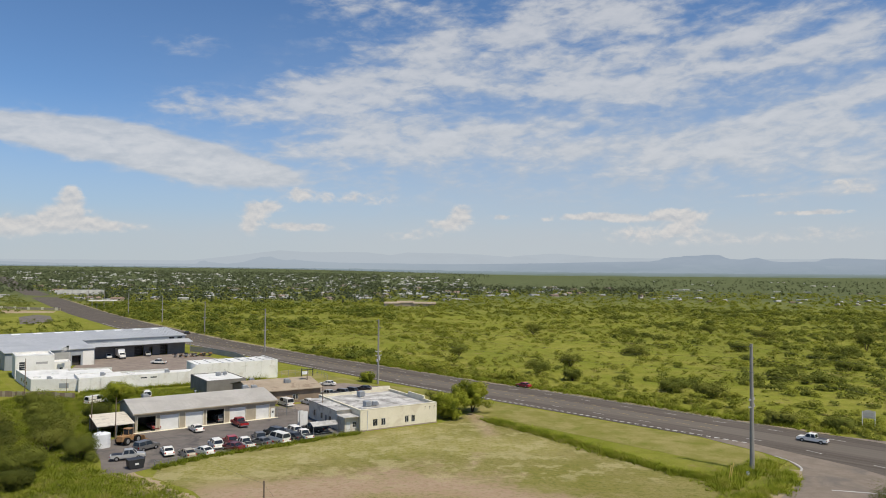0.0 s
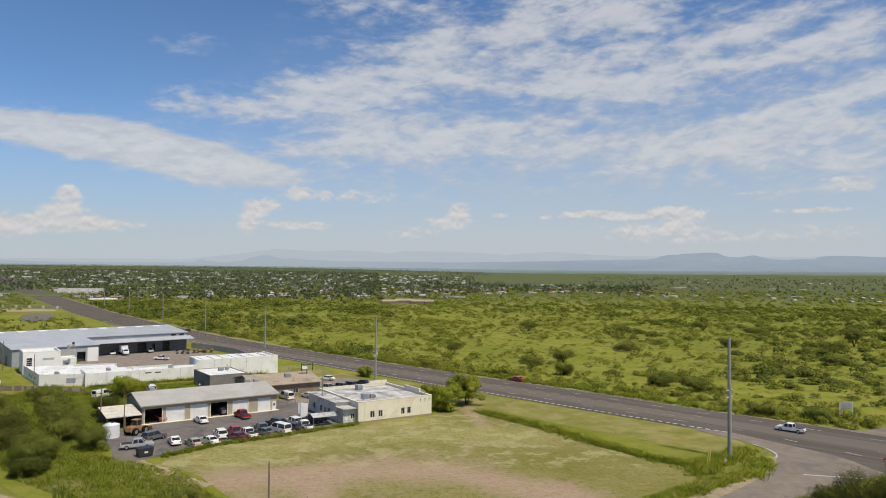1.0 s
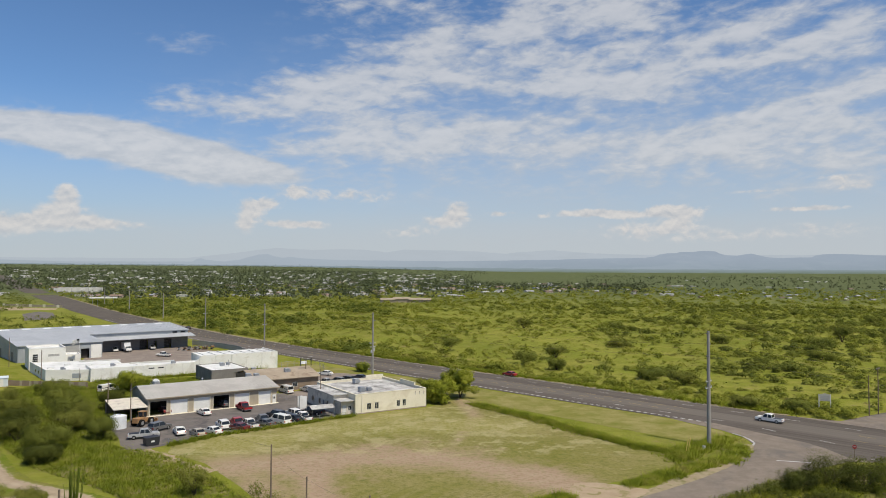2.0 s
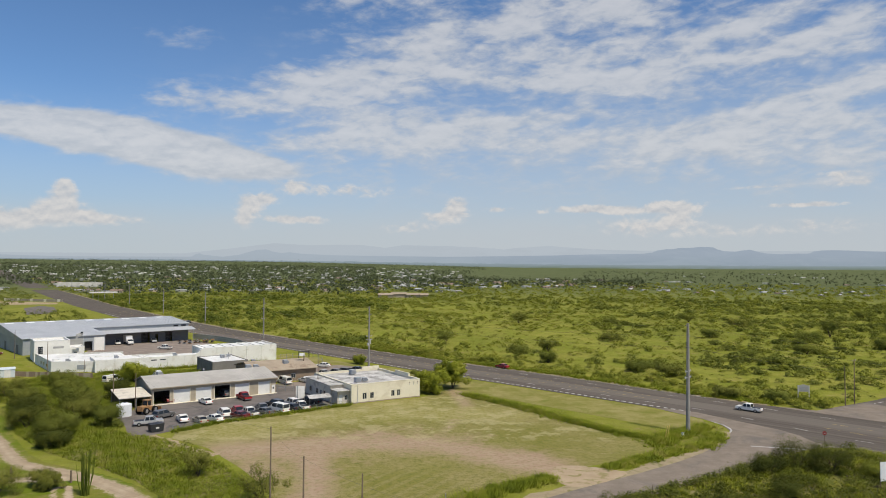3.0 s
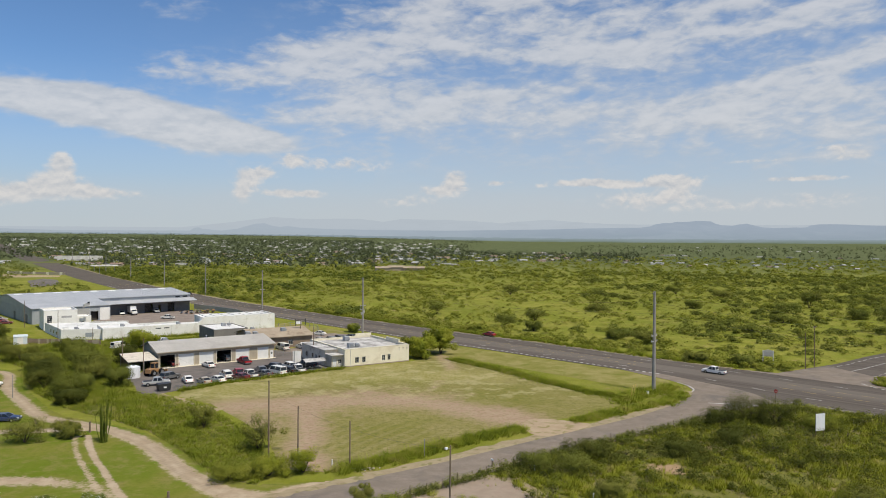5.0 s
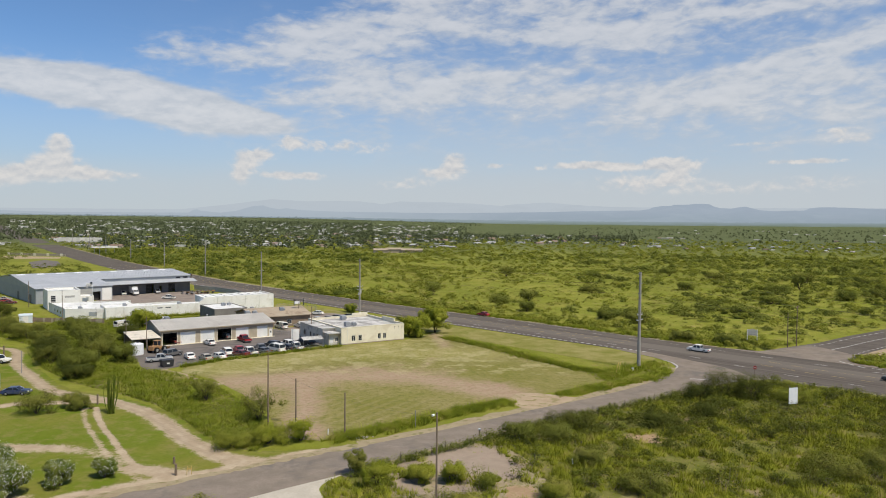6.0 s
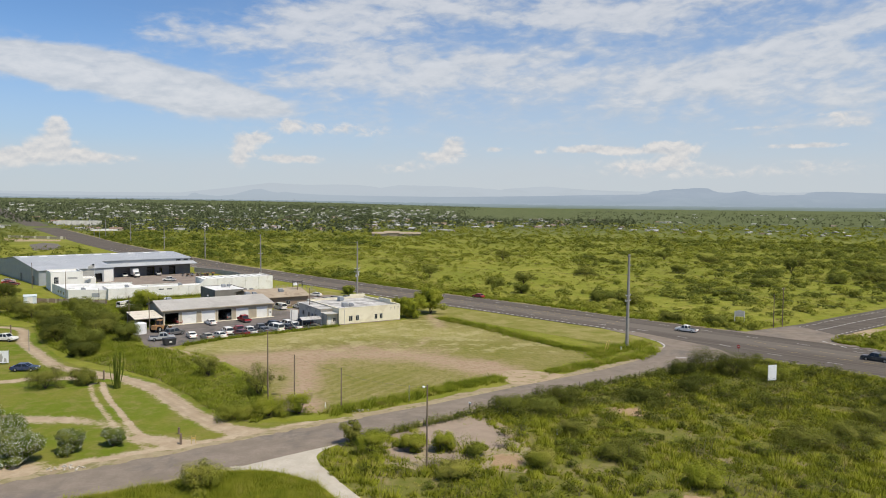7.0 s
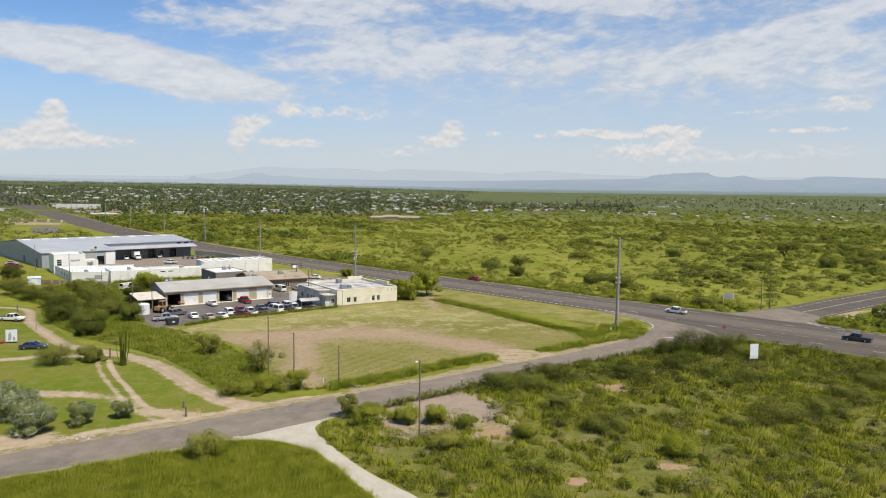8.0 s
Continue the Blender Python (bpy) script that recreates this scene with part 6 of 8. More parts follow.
def vehicle(kind, x, y, rz, paint, label, bed=None):
    s = SHAPES[kind]
    W2 = s["W"] / 2
    ob = empty({"sedan": "sedan", "suv": "suv", "pickup": "pickup_truck", "van": "van"}[kind], pose(x, y, 0.035, 0, 0, rz), label, {"sedan": "car", "suv": "car", "pickup": "pickup", "van": "van"}[kind])
    bm = prism(bmesh.new(), s["body"], -W2, W2, lambda z: 0.93 if z > 0.9 else 1.0)
    bmesh.ops.recalc_face_normals(bm, faces=bm.faces)
    es = [e for e in bm.edges if e.calc_length() > 0.3]
    bmesh.ops.bevel(bm, geom=es, offset=0.06, segments=2, affect="EDGES")
    body = part("body", bm, PAINT[paint], ob, smooth=False)
    zt = s["cab"][1][1]
    zb = s["cab"][0][1]
    shrink = lambda z: 0.93 - 0.17 * max(0.0, (z - zb) / (zt - zb))
    bm = prism(bmesh.new(), s["cab"], -W2, W2, shrink)
    part("glasshouse", bm, M["car_glass"], ob, "dark tinted window glass")
    # roof skin and pillars
    c = s["cab"]
    part("roof", prism(bmesh.new(), [(c[1][0] - 0.06, c[1][1] - 0.03), (c[2][0] + 0.06, c[2][1] - 0.03), (c[2][0] - 0.02, c[2][1] + 0.035), (c[1][0] + 0.02, c[1][1] + 0.035)], -W2 * 0.785, W2 * 0.785), PAINT[paint], ob)
    for side in (-1, 1):
        for (a, b) in ((c[0], c[1]), (c[3], c[2])):
            part("pillar", rodded((a[0], side * W2 * 0.93, a[1]), (b[0], side * W2 * 0.775, b[1]), 0.055, 0.055, 5), PAINT[paint], ob)
        mid = (c[1][0] + c[2][0]) / 2 + (0.1 if kind != "van" else 0.3)
        part("pillar", rodded((mid, side * W2 * 0.94, zb), (mid, side * W2 * 0.78, zt), 0.06, 0.06, 5), PAINT[paint], ob)
        part("mirror", boxed(c[3][0] - 0.35, side * W2 * 0.98 - 0.09, zb + 0.02, c[3][0] - 0.18, side * W2 * 0.98 + 0.09, zb + 0.17), PAINT[paint], ob)
        part("headlight", boxed(s["L"] / 2 - 0.16, side * W2 * 0.72 - 0.18, 0.62, s["L"] / 2 + 0.015, side * W2 * 0.72 + 0.18, 0.8), M["lamp_clear"], ob)
        part("tail_light", boxed(-s["L"] / 2 - 0.015, side * W2 * 0.8 - 0.11, 0.66, -s["L"] / 2 + 0.12, side * W2 * 0.8 + 0.11, 0.92), M["lamp_red"], ob)
    if kind == "van":
        part("rear_panel", boxed(-2.45, -W2 * 0.90, 1.2, -0.5, W2 * 0.90, 1.93), PAINT[paint], ob) if bed == "panel" else None
    for e in (-1, 1):
        part("bumper", boxed(e * s["L"] / 2 - 0.09, -W2 * 0.96, 0.38, e * s["L"] / 2 + 0.09, W2 * 0.96, 0.58, bevel=0.03), M["chrome"] if kind == "pickup" else PAINT[paint], ob)
    part("underside", boxed(-s["L"] / 2 + 0.3, -W2 * 0.86, 0.2, s["L"] / 2 - 0.3, W2 * 0.86, 0.4), M["black"], ob)
    for sx in (-1, 1):
        for sy in (-1, 1):
            wheel(ob, sx * s["wb"], sy * (W2 - 0.1), s["r"])
    if kind == "pickup":
        part("bed_floor", boxed(-2.62, -W2 * 0.80, 1.0, -0.85, W2 * 0.80, 1.07), M["black"], ob, "dark open load bed")
    return ob


def box_truck(x, y, rz):
    ob = empty("box_truck", pose(x, y, 0.035, 0, 0, rz), "white box truck parked at the loading docks", "truck")
    part("cargo_box", boxed(-4.2, -1.2, 0.95, 1.3, 1.2, 3.5, bevel=0.05), M["tank"], ob)
    part("box_edge", boxed(-4.24, -1.22, 3.42, 1.34, 1.22, 3.54), M["trim"], ob)
    part("cab", prism(bmesh.new(), [(1.5, 0.7), (1.5, 2.35), (2.5, 2.38), (3.0, 1.6), (3.9, 1.45), (4.0, 0.7)], -1.02, 1.02), PAINT["white"], ob)
    part("windscreen", prism(bmesh.new(), [(2.52, 2.28), (2.60, 2.28), (3.03, 1.64), (2.95, 1.64)], -0.92, 0.92), M["car_glass"], ob)
    for s in (-1, 1):
        part("side_window", boxed(1.75, s * 1.02 - 0.02, 1.65, 2.45, s * 1.02 + 0.02, 2.2), M["car_glass"], ob)
        part("headlight", boxed(3.92, s * 0.75 - 0.15, 0.95, 4.03, s * 0.75 + 0.15, 1.15), M["lamp_clear"], ob)
        for wx in (-2.7, 2.9):
            wheel(ob, wx, s * 0.95, 0.45, 0.3)
    part("chassis", boxed(-4.1, -0.6, 0.5, 3.8, 0.6, 0.95), M["black"], ob)
    part("bumper", boxed(3.95, -1.0, 0.5, 4.15, 1.0, 0.75), M["black"], ob)
    return ob


def loader(x, y, rz):
    """A wheel loader with cab, boom and bucket."""
    ob = empty("wheel_loader", pose(x, y, 0.035, 0, 0, rz), "faded orange-yellow wheel loader beside the workshop", "loader")
    part("rear_body", boxed(-2.4, -0.75, 0.7, -0.2, 0.75, 1.75, bevel=0.08), M["machine"], ob)
    part("front_frame", boxed(-0.1, -0.55, 0.6, 1.6, 0.55, 1.3, bevel=0.05), M["machine"], ob)
    part("cab_glass", boxed(-0.75, -0.6, 1.75, 0.45, 0.6, 2.75), M["car_glass"], ob)
    part("cab_roof", boxed(-0.85, -0.7, 2.75, 0.55, 0.7, 2.9, bevel=0.03), M["machine"], ob)
    for sx in (-0.72, 0.42):
        for sy in (-0.58, 0.58):
            part("cab_post", rodded((sx, sy, 1.7), (sx, sy, 2.76), 0.06), M["machine"], ob)
    for s in (-1, 1):
        part("boom", rodded((0.9, s * 0.45, 1.3), (2.9, s * 0.45, 0.75), 0.13), M["machine"], ob)
        for wx in (-1.5, 1.2):
            wheel(ob, wx, s * 0.95, 0.72, 0.5)
    part("bucket", prism(bmesh.new(), [(2.9, 0.1), (3.9, 0.05), (3.95, 0.12), (3.1, 0.3), (2.95, 1.0), (2.8, 1.0)], -1.25, 1.25), M["machine"], ob)
    part("exhaust", rodded((-1.6, 0.3, 1.75), (-1.6, 0.3, 2.4), 0.06), M["black"], ob)
    return ob


# yard before the workshop
vehicle("sedan", -48.0, 141.2, 128, "white", "old white two-door car before a white roller door")
vehicle("pickup", -40.4, 146.3, 126, "red", "dark red pickup parked before the workshop")
vehicle("sedan", -47.2, 122.4, 118, "white", "white sedan standing alone in the yard")
vehicle("sedan", -43.2, 120.9, 128, "tan", "pale tan sedan beside the slatted fence")
vehicle("sedan", -40.9, 122.6, 140, "white", "white sedan parked against the slatted fence")
vehicle("suv", -40.2, 127.6, 120, "white", "white crew-cab vehicle beside a red pickup")
vehicle("pickup", -37.6, 129.2, 122, "red", "bright red pickup in the parked row")
vehicle("sedan", -36.6, 125.8, 150, "maroon", "dark maroon car beside the fence")
vehicle("pickup", -34.9, 128.0, 130, "white", "white pickup cab beside the fence")
vehicle("pickup", -33.0, 132.2, 120, "grey", "dark grey pickup with an open bed")
vehicle("sedan", -32.2, 129.6, 148, "grey", "dark grey sedan beside the white van")
vehicle("suv", -31.4, 137.6, 142, "black", "black wagon in the yard")
vehicle("suv", -27.9, 139.0, 128, "white", "white off-road wagon beside a grey wagon")
vehicle("van", -29.4, 131.8, 138, "white", "white passenger van with a row of windows")
vehicle("sedan", -27.0, 134.2, 140, "black", "black sedan behind the slatted fence")
vehicle("pickup", -25.0, 134.9, 125, "white", "white pickup beside the tarp canopy")
vehicle("pickup", -24.0, 141.0, 160, "black", "black pickup beside the tarp canopy")
vehicle("pickup", -52.8, 119.0, 20, "silver", "pale grey pickup beside the dumpster")
vehicle("suv", -52.2, 125.8, 60, "grey", "dark weathered truck cab beside the loader")
vehicle("sedan", -57.4, 143.5, 125, "maroon", "dark red car inside an open bay")
vehicle("suv", -46.2, 151.2, 125, "grey", "dark vehicle inside an open bay")
loader(-57.4, 130.8, 70)
# behind the office
vehicle("van", -35.0, 169.6, 130, "white", "white panel van before the brown building", "panel")
vehicle("sedan", -29.8, 171.8, 130, "white", "white sedan before the brown building")
vehicle("pickup", -26.0, 183.2, 150, "silver", "silver pickup parked behind the office")
vehicle("suv", -23.3, 185.6, 150, "grey", "grey wagon parked behind the office")
vehicle("suv", -21.0, 188.0, 150, "black", "black wagon parked behind the office")
vehicle("sedan", -17.4, 193.0, 155, "black", "black sedan parked beyond the office roof")
vehicle("sedan", -28.6, 201.5, 160, "white", "white sedan parked by the road verge")
vehicle("van", -82.0, 172.0, 60, "white", "old white van parked behind the workshop tree", "panel")
vehicle("van", -72.6, 179.5, 118, "white", "white camper van behind the tan workshop", "panel")
# walled yard at the hall
vehicle("suv", -119.6, 266.4, -60, "white", "white van-like wagon at the docks")
box_truck(-115.0, 266.0, -55)
vehicle("pickup", -108.2, 274.6, -60, "silver", "pale pickup backed to the docks")
vehicle("pickup", -94.8, 249.8, 165, "white", "white pickup standing in the walled yard")
vehicle("sedan", -152.0, 236.0, 20, "red", "red car beside the metal hall")
vehicle("sedan", -147.5, 231.0, 25, "maroon", "dark red car on the lawn by the hall")
vehicle("sedan", -156.0, 243.0, 20, "silver", "silver car beside the metal hall")
# front lawn
vehicle("pickup", -87.6, 117.8, -8, "white", "white pickup on the green lawn")
vehicle("van", -90.4, 111.4, -5, "white", "white van at the lawn's edge")
vehicle("sedan", -67.6, 88.6, 5, "blue", "dark blue car on the green lawn")
# on the roads
vehicle("pickup", 75.7, 131.3, 133, "white", "white pickup on the highway at the junction")
vehicle("sedan", 28.6, 199.6, 132, "red", "small dark red car on the highway")
vehicle("pickup", 102.4, 96.6, 133, "black", "black pickup on the highway lane")
vehicle("sedan", -126.0, 377.0, 128, "black", "dark car far along the highway")
# scrap beside the docks
for k in range(9):
    rng = random.Random(40 + k)
    heap_ = empty("scrap_pile", HA @ pose(57.5 + 1.5 * k + rng.uniform(-0.4, 0.4), 2.5 - 0.35 * k + rng.uniform(-1.2, 1.2), 0.03, 0, 0, rng.uniform(0, 180)), "rusty and dark scrap parts stacked by the docks", "scrap", "scrap by the docks")
    for j in range(5):
        b = part("scrap", boxed(-0.7, -0.3, 0, 0.7, 0.3, 0.35, bevel=0.04), M[rng.choice(["black", "machine", "brown_wall", "steel"])], heap_)
        b.matrix_local = pose(rng.uniform(-0.4, 0.4), rng.uniform(-0.4, 0.4), 0.3 * j, rng.uniform(-8, 8), rng.uniform(-8, 8), rng.uniform(0, 180))

# ---------------------------------------------------------------- poles, wires, signs
def power_pole(x, y, h, r, arms, label, mat="pole_grey", turn=43):
    ob = empty("utility_pole", pose(x, y, float(ground_z(x, y)), 0, 0, turn), label, "utility pole", "power poles along the highway")
    part("shaft", rodded((0, 0, -0.2), (0, 0, h), r, r * 0.62, 12), M[mat], ob)
    for z, half in arms:
        arm = part("crossarm", boxed(-half, -0.07, z - 0.07, half, 0.07, z + 0.07), M["insulator"], ob)
        for s in (-1, 1):
            part("insulator", rodded((s * half * 0.92, 0, z + 0.07), (s * half * 0.92, 0, z + 0.38), 0.07, 0.05), M["insulator"], arm)
    for k in range(3):
        z = h - 0.6 - 2.1 * k
        s = 1 if k % 2 else -1
        p = part("post_insulator", rodded((0, 0, 0), (s * 0.95, 0, 0.22), 0.11, 0.08), M["dark_wall"], ob)
        p.matrix_local = pose(0, 0, z)
    return ob


POLES = [(53.8, 111.3, 21.3, 0.40, [(11.9, 1.15), (10.7, 1.3)]), (-14.2, 205.0, 19.2, 0.34, [(9.6, 1.2), (8.4, 1.2)]), (-66.2, 291.5, 18.0, 0.34, [(9.0, 1.2)]), (-116, 375, 17.5, 0.32, [(8.8, 1.2)]), (-168, 458, 17.5, 0.32, [(8.8, 1.2)]), (-226, 548, 17.0, 0.32, [(8.8, 1.2)]), (-290, 652, 17.0, 0.32, [(8.8, 1.2)]), (-350, 752, 17, 0.32, [(8.8, 1.2)]), (-420, 862, 17, 0.32, [(8.8, 1.2)]), (113, 44, 19, 0.36, [(9.8, 1.2)])]
for k, (x, y, h, r, arms) in enumerate(POLES):
    power_pole(x, y, h, r, arms, "tall weathered grey power pole with crossarms" if k == 0 else "grey power pole beside the highway")
can = part("transformer", rodded((0.45, 0.1, 7.0), (0.45, 0.1, 8.1), 0.32), M["insulator"], bpy.data.objects["utility_pole.001"], "grey transformer can")
part("transformer", rodded((-0.5, 0.0, 6.6), (-0.5, 0.0, 7.4), 0.28), M["insulator"], bpy.data.objects["utility_pole.001"])


def wire(a, b, sag, r=0.02, seg=14):
    pts = []
    for i in range(seg + 1):
        s = i / seg
        p = Vector(a).lerp(Vector(b), s)
        p.z -= sag * 4 * s * (1 - s)
        pts.append(p)
    bm, prev = bmesh.new(), None
    for i, p in enumerate(pts):
        d = (pts[min(i + 1, seg)] - pts[max(i - 1, 0)]).normalized()
        side = d.cross(Vector((0, 0, 1))).normalized() * r
        up = Vector((0, 0, r))
        ring = [bm.verts.new(p + o) for o in (side, up, -side, -up)]
        if prev:
            for k in range(4):
                bm.faces.new((prev[k], prev[(k + 1) % 4], ring[(k + 1) % 4], ring[k]))
        prev = ring
    return tagged(part("power_wire", bm, M["wire"]), "thin dark power line sagging between poles", "wire", "power lines")


order = sorted(POLES, key=lambda p: -p[1])
for a, b in zip(order, order[1:]):
    for k in range(3):
        za, zb, s = a[2] - 0.4 - 2.1 * k, b[2] - 0.4 - 2.1 * k, (0.7 if k % 2 else -0.7)
        wire((a[0] + s, a[1] + s, za), (b[0] + s, b[1] + s, zb), 1.5, 0.012)

for x, y, h, lab in ((-18.4, 67.3, 11.2, "slim brown wooden pole among shrubs"), (-13.7, 64.3, 8.2, "brown wooden pole beside the dirt entrance"), (-6.3, 63.0, 6.4, "short brown wooden pole at the lot's edge"), (6.3, 37.6, 10.2, "tall wooden pole with a small lamp"), (-60.6, 132.4, 8.4, "wooden pole beside the lean-to"), (-67.9, 138.5, 7.9, "wooden pole beside the workshop trees"), (-102.3, 177.5, 10.4, "wooden pole before the white warehouse"), (-96.0, 186.0, 4.3, "short dark post before the warehouse"), (-135.2, 221.0, 9.6, "thin pole beside the metal hall"), (-23.4, 150.6, 8.8, "wooden pole beside the grey annex"), (88.4 * 1.15, 137.2, 9.2, "leaning dark wooden pole at the branch road"), (91.4 * 1.15 + 0.2, 139.3, 10.8, "dark wooden pole with a small crossarm"), (-76.5, 107.0, 4.6, "thin grey post beside the dirt track")):
    ob = empty("wooden_pole", pose(x, y, 0, 0, 0, 40), lab, "pole", "wooden poles")
    lean_by = 0.25 if "leaning" in lab else 0.0
    part("shaft", rodded((lean_by, 0, -0.2), (0, 0, h), 0.12 if h > 5 else 0.08, 0.085 if h > 5 else 0.055, 10), M["pole_wood"] if "grey" not in lab.split()[1:2] else M["pole_grey"], ob)
    if "crossarm" in lab:
        part("crossarm", boxed(-1.1, -0.06, h - 0.5, 1.1, 0.06, h - 0.36), M["pole_wood"], ob)
        for s in (-1, 0, 1):
            part("insulator", rodded((s * 0.9, 0, h - 0.36), (s * 0.9, 0, h - 0.14), 0.06), M["insulator"], ob)
    if "lamp" in lab:
        part("bracket", rodded((0, 0, h - 0.3), (-0.5, 0, h - 0.15), 0.03), M["steel"], ob)
        part("lamp_head", boxed(-0.75, -0.12, h - 0.3, -0.42, 0.12, h - 0.08, bevel=0.03), M["tank"], ob)
    if "entrance" in lab:
        part("meter_box", boxed(-0.15, -0.32, 1.3, 0.15, -0.16, 1.8), M["insulator"], ob)
wire((-18.4, 67.3, 10.9), (-13.7, 64.3, 7.9), 0.5, 0.008, 8)
wire((-13.7, 64.3, 7.9), (6.3, 37.6, 9.8), 0.9, 0.008)
wire((-18.4, 67.3, 10.9), (-60.6, 132.4, 8.2), 1.6, 0.008)

# lamp standards by the brown building: tall sign frame
ts = empty("sign_frame", pose(-31.6, 181.5, 0, 0, 0, 30), "dark steel sign frame on a single tall post", "sign")
part("post", rodded((0, 0, 0), (0, 0, 7.2), 0.14), M["pole_wood"], ts)
part("panel", boxed(-1.4, -0.1, 6.1, 0.2, 0.1, 6.9), M["sign_white"], ts)
for x in (-1.55, 1.55):
    part("upright", boxed(x - 0.08, -0.12, 5.6, x + 0.08, 0.12, 7.7), M["black"], ts)
part("top_bar", boxed(-1.6, -0.1, 7.2, 1.6, 0.1, 7.35), M["black"], ts)

# blank white roadside board
sb = empty("roadside_board", pose(67.9, 75.4, 0, 0, 0, 12), "blank white board on two posts among weeds", "sign")
for x in (0.12, 1.6):
    part("post", rodded((x, 0.1, 0), (x, 0.1, 4.3), 0.07), M["pole_wood"], sb)
part("panel", boxed(0, -0.04, 1.25, 1.75, 0.03, 4.0), M["sign_white"], sb)
part("panel_edge", boxed(-0.05, -0.02, 1.2, 1.8, 0.045, 1.245), M["steel"], sb)
# stop sign seen from behind the junction
st = empty("stop_sign", pose(74.0, 99.4, 0, 0, 0, -10), "red octagonal stop sign on a thin post", "sign")
part("post", rodded((0, 0, 0), (0, 0, 3.0), 0.045), M["pole_wood"], st)
face = part("face", rodded((0, -0.08, 2.6), (0, -0.05, 2.6), 0.37, 0.37, 8), M["red_sign"], st)
face.data.transform(Matrix.Translation((0, 0, 2.6)) @ Matrix.Rotation(radians(22.5), 4, "Y") @ Matrix.Translation((0, 0, -2.6)))
part("bar", boxed(-0.22, -0.092, 2.55, 0.22, -0.082, 2.65), M["insulator"], st)
# grey property sign across the highway
gs = empty("property_sign", pose(95.3, 146.0, 0, 0, 0, -16), "weathered grey property sign on two white posts", "sign")
for x in (0.0, 2.5):
    part("post", boxed(x - 0.08, -0.08, 0, x + 0.08, 0.08, 3.5), M["trim"], gs)
part("panel", prism(bmesh.new(), [(0.08, 1.9), (2.42, 1.9), (2.42, 3.4), (1.25, 3.75), (0.08, 3.4)], -0.05, 0.05), M["sign_grey"], gs)
for k in range(3):
    part("line_bar", boxed(0.4, -0.075, 2.15 + 0.4 * k, 2.1, -0.055, 2.35 + 0.4 * k), M["grey_wall"], gs)
# notice on the lawn
ns = empty("notice_board", pose(-74.5, 93.7, 0, 0, 0, 10), "white poster board with dark artwork on the lawn", "sign")
part("panel", boxed(-1.05, -0.05, 0.35, 1.05, 0.05, 2.75), M["sign_white"], ns)
for x in (-1.1, 1.1):
    part("post", rodded((x, 0, 0), (x, 0, 2.9), 0.06), M["steel"], ns)
part("artwork", prism(bmesh.new(), [(-0.62, 0.6), (-0.12, 0.6), (0.06, 1.5), (-0.2, 2.35), (-0.55, 1.8)], -0.07, -0.052), M["grey_wall"], ns)
part("artwork", prism(bmesh.new(), [(0.25, 0.6), (0.7, 0.6), (0.64, 1.2), (0.3, 1.35)], -0.07, -0.052), M["grey_wall"], ns)
part("footing", boxed(-2.1, -0.5, 0, -1.4, 0.3, 0.45, bevel=0.05), M["red_sign"], ns)
# guy guards by the pole, low markers
for x, y, a in ((46.5, 104.2, 10), (47.3, 105.2, 16)):
    g = empty("guy_guard", pose(x, y, 0), "slanted yellow guy-wire guard in the grass", "guy guard")
    part("tube", rodded((0, 0, 0), (1.0, 1.1, 2.6), 0.06), M["yellow"], g)
hy = empty("utility_pedestal", pose(51.2, 107.4, 0), "short pale utility pedestal beside the pole", "pedestal")
part("body", boxed(-0.2, -0.2, 0, 0.2, 0.2, 0.85, bevel=0.04), M["tank"], hy)
part("cap", boxed(-0.23, -0.23, 0.85, 0.23, 0.23, 0.95, bevel=0.03), M["steel"], hy)
for x, y, h in ((-25.6, 46.8, 1.4), (-59.5, 82.8, 1.9), (-50.1, 81.4, 1.7), (-90.5, 125.6, 2.4), (-27.2, 51.0, 0.9)):
    p = empty("gate_post", pose(x, y, 0), "dark wooden gate post beside the dirt track", "post", "gate posts")
    part("shaft", rodded((0, 0, 0), (0, 0, h), 0.17, 0.15, 8), M["pole_wood"], p)
    part("cap", rodded((0, 0, h), (0, 0, h + 0.06), 0.19, 0.12, 8), M["pole_wood"], p)
cs = empty("track_marker", pose(-24.0, 46.9, 0, 0, 0, 20), "low yellow marker on two stakes by the lawn", "marker")
for s in (-1, 1):
    part("stake", rodded((s * 0.3, 0, 0), (s * 0.22, 0, 1.15), 0.04), M["yellow"], cs)
part("plate", boxed(-0.2, -0.04, 0.7, 0.2, 0.0, 0.9), M["yellow"], cs)
mb = empty("mailbox", pose(13.6, 62.0, 0, 0, 0, 35), "small white mailbox on a short post", "mailbox")
part("post", boxed(-0.06, -0.06, 0, 0.06, 0.06, 1.0), M["pole_wood"], mb)
part("box", boxed(-0.1, -0.24, 1.0, 0.1, 0.24, 1.22, bevel=0.04), M["tank"], mb)
part("flap", boxed(-0.08, -0.26, 1.02, 0.08, -0.24, 1.2), M["steel"], mb)
for x, y, lab in ((19.3, 60.6, "short white marker post in the scrub"), (24.6, 49.4, "white marker stub among weeds"), (-8.8, 63.4, "low white meter stub beside a pole")):
    mk = empty("marker_post", pose(x, y, 0), lab, "marker", "white marker posts")
    part("shaft", rodded((0, 0, 0), (0, 0, 0.8), 0.09, 0.08, 10), M["tank"], mk)
    part("cap", rodded((0, 0, 0.8), (0, 0, 0.86), 0.1, 0.05, 10), M["tank"], mk)
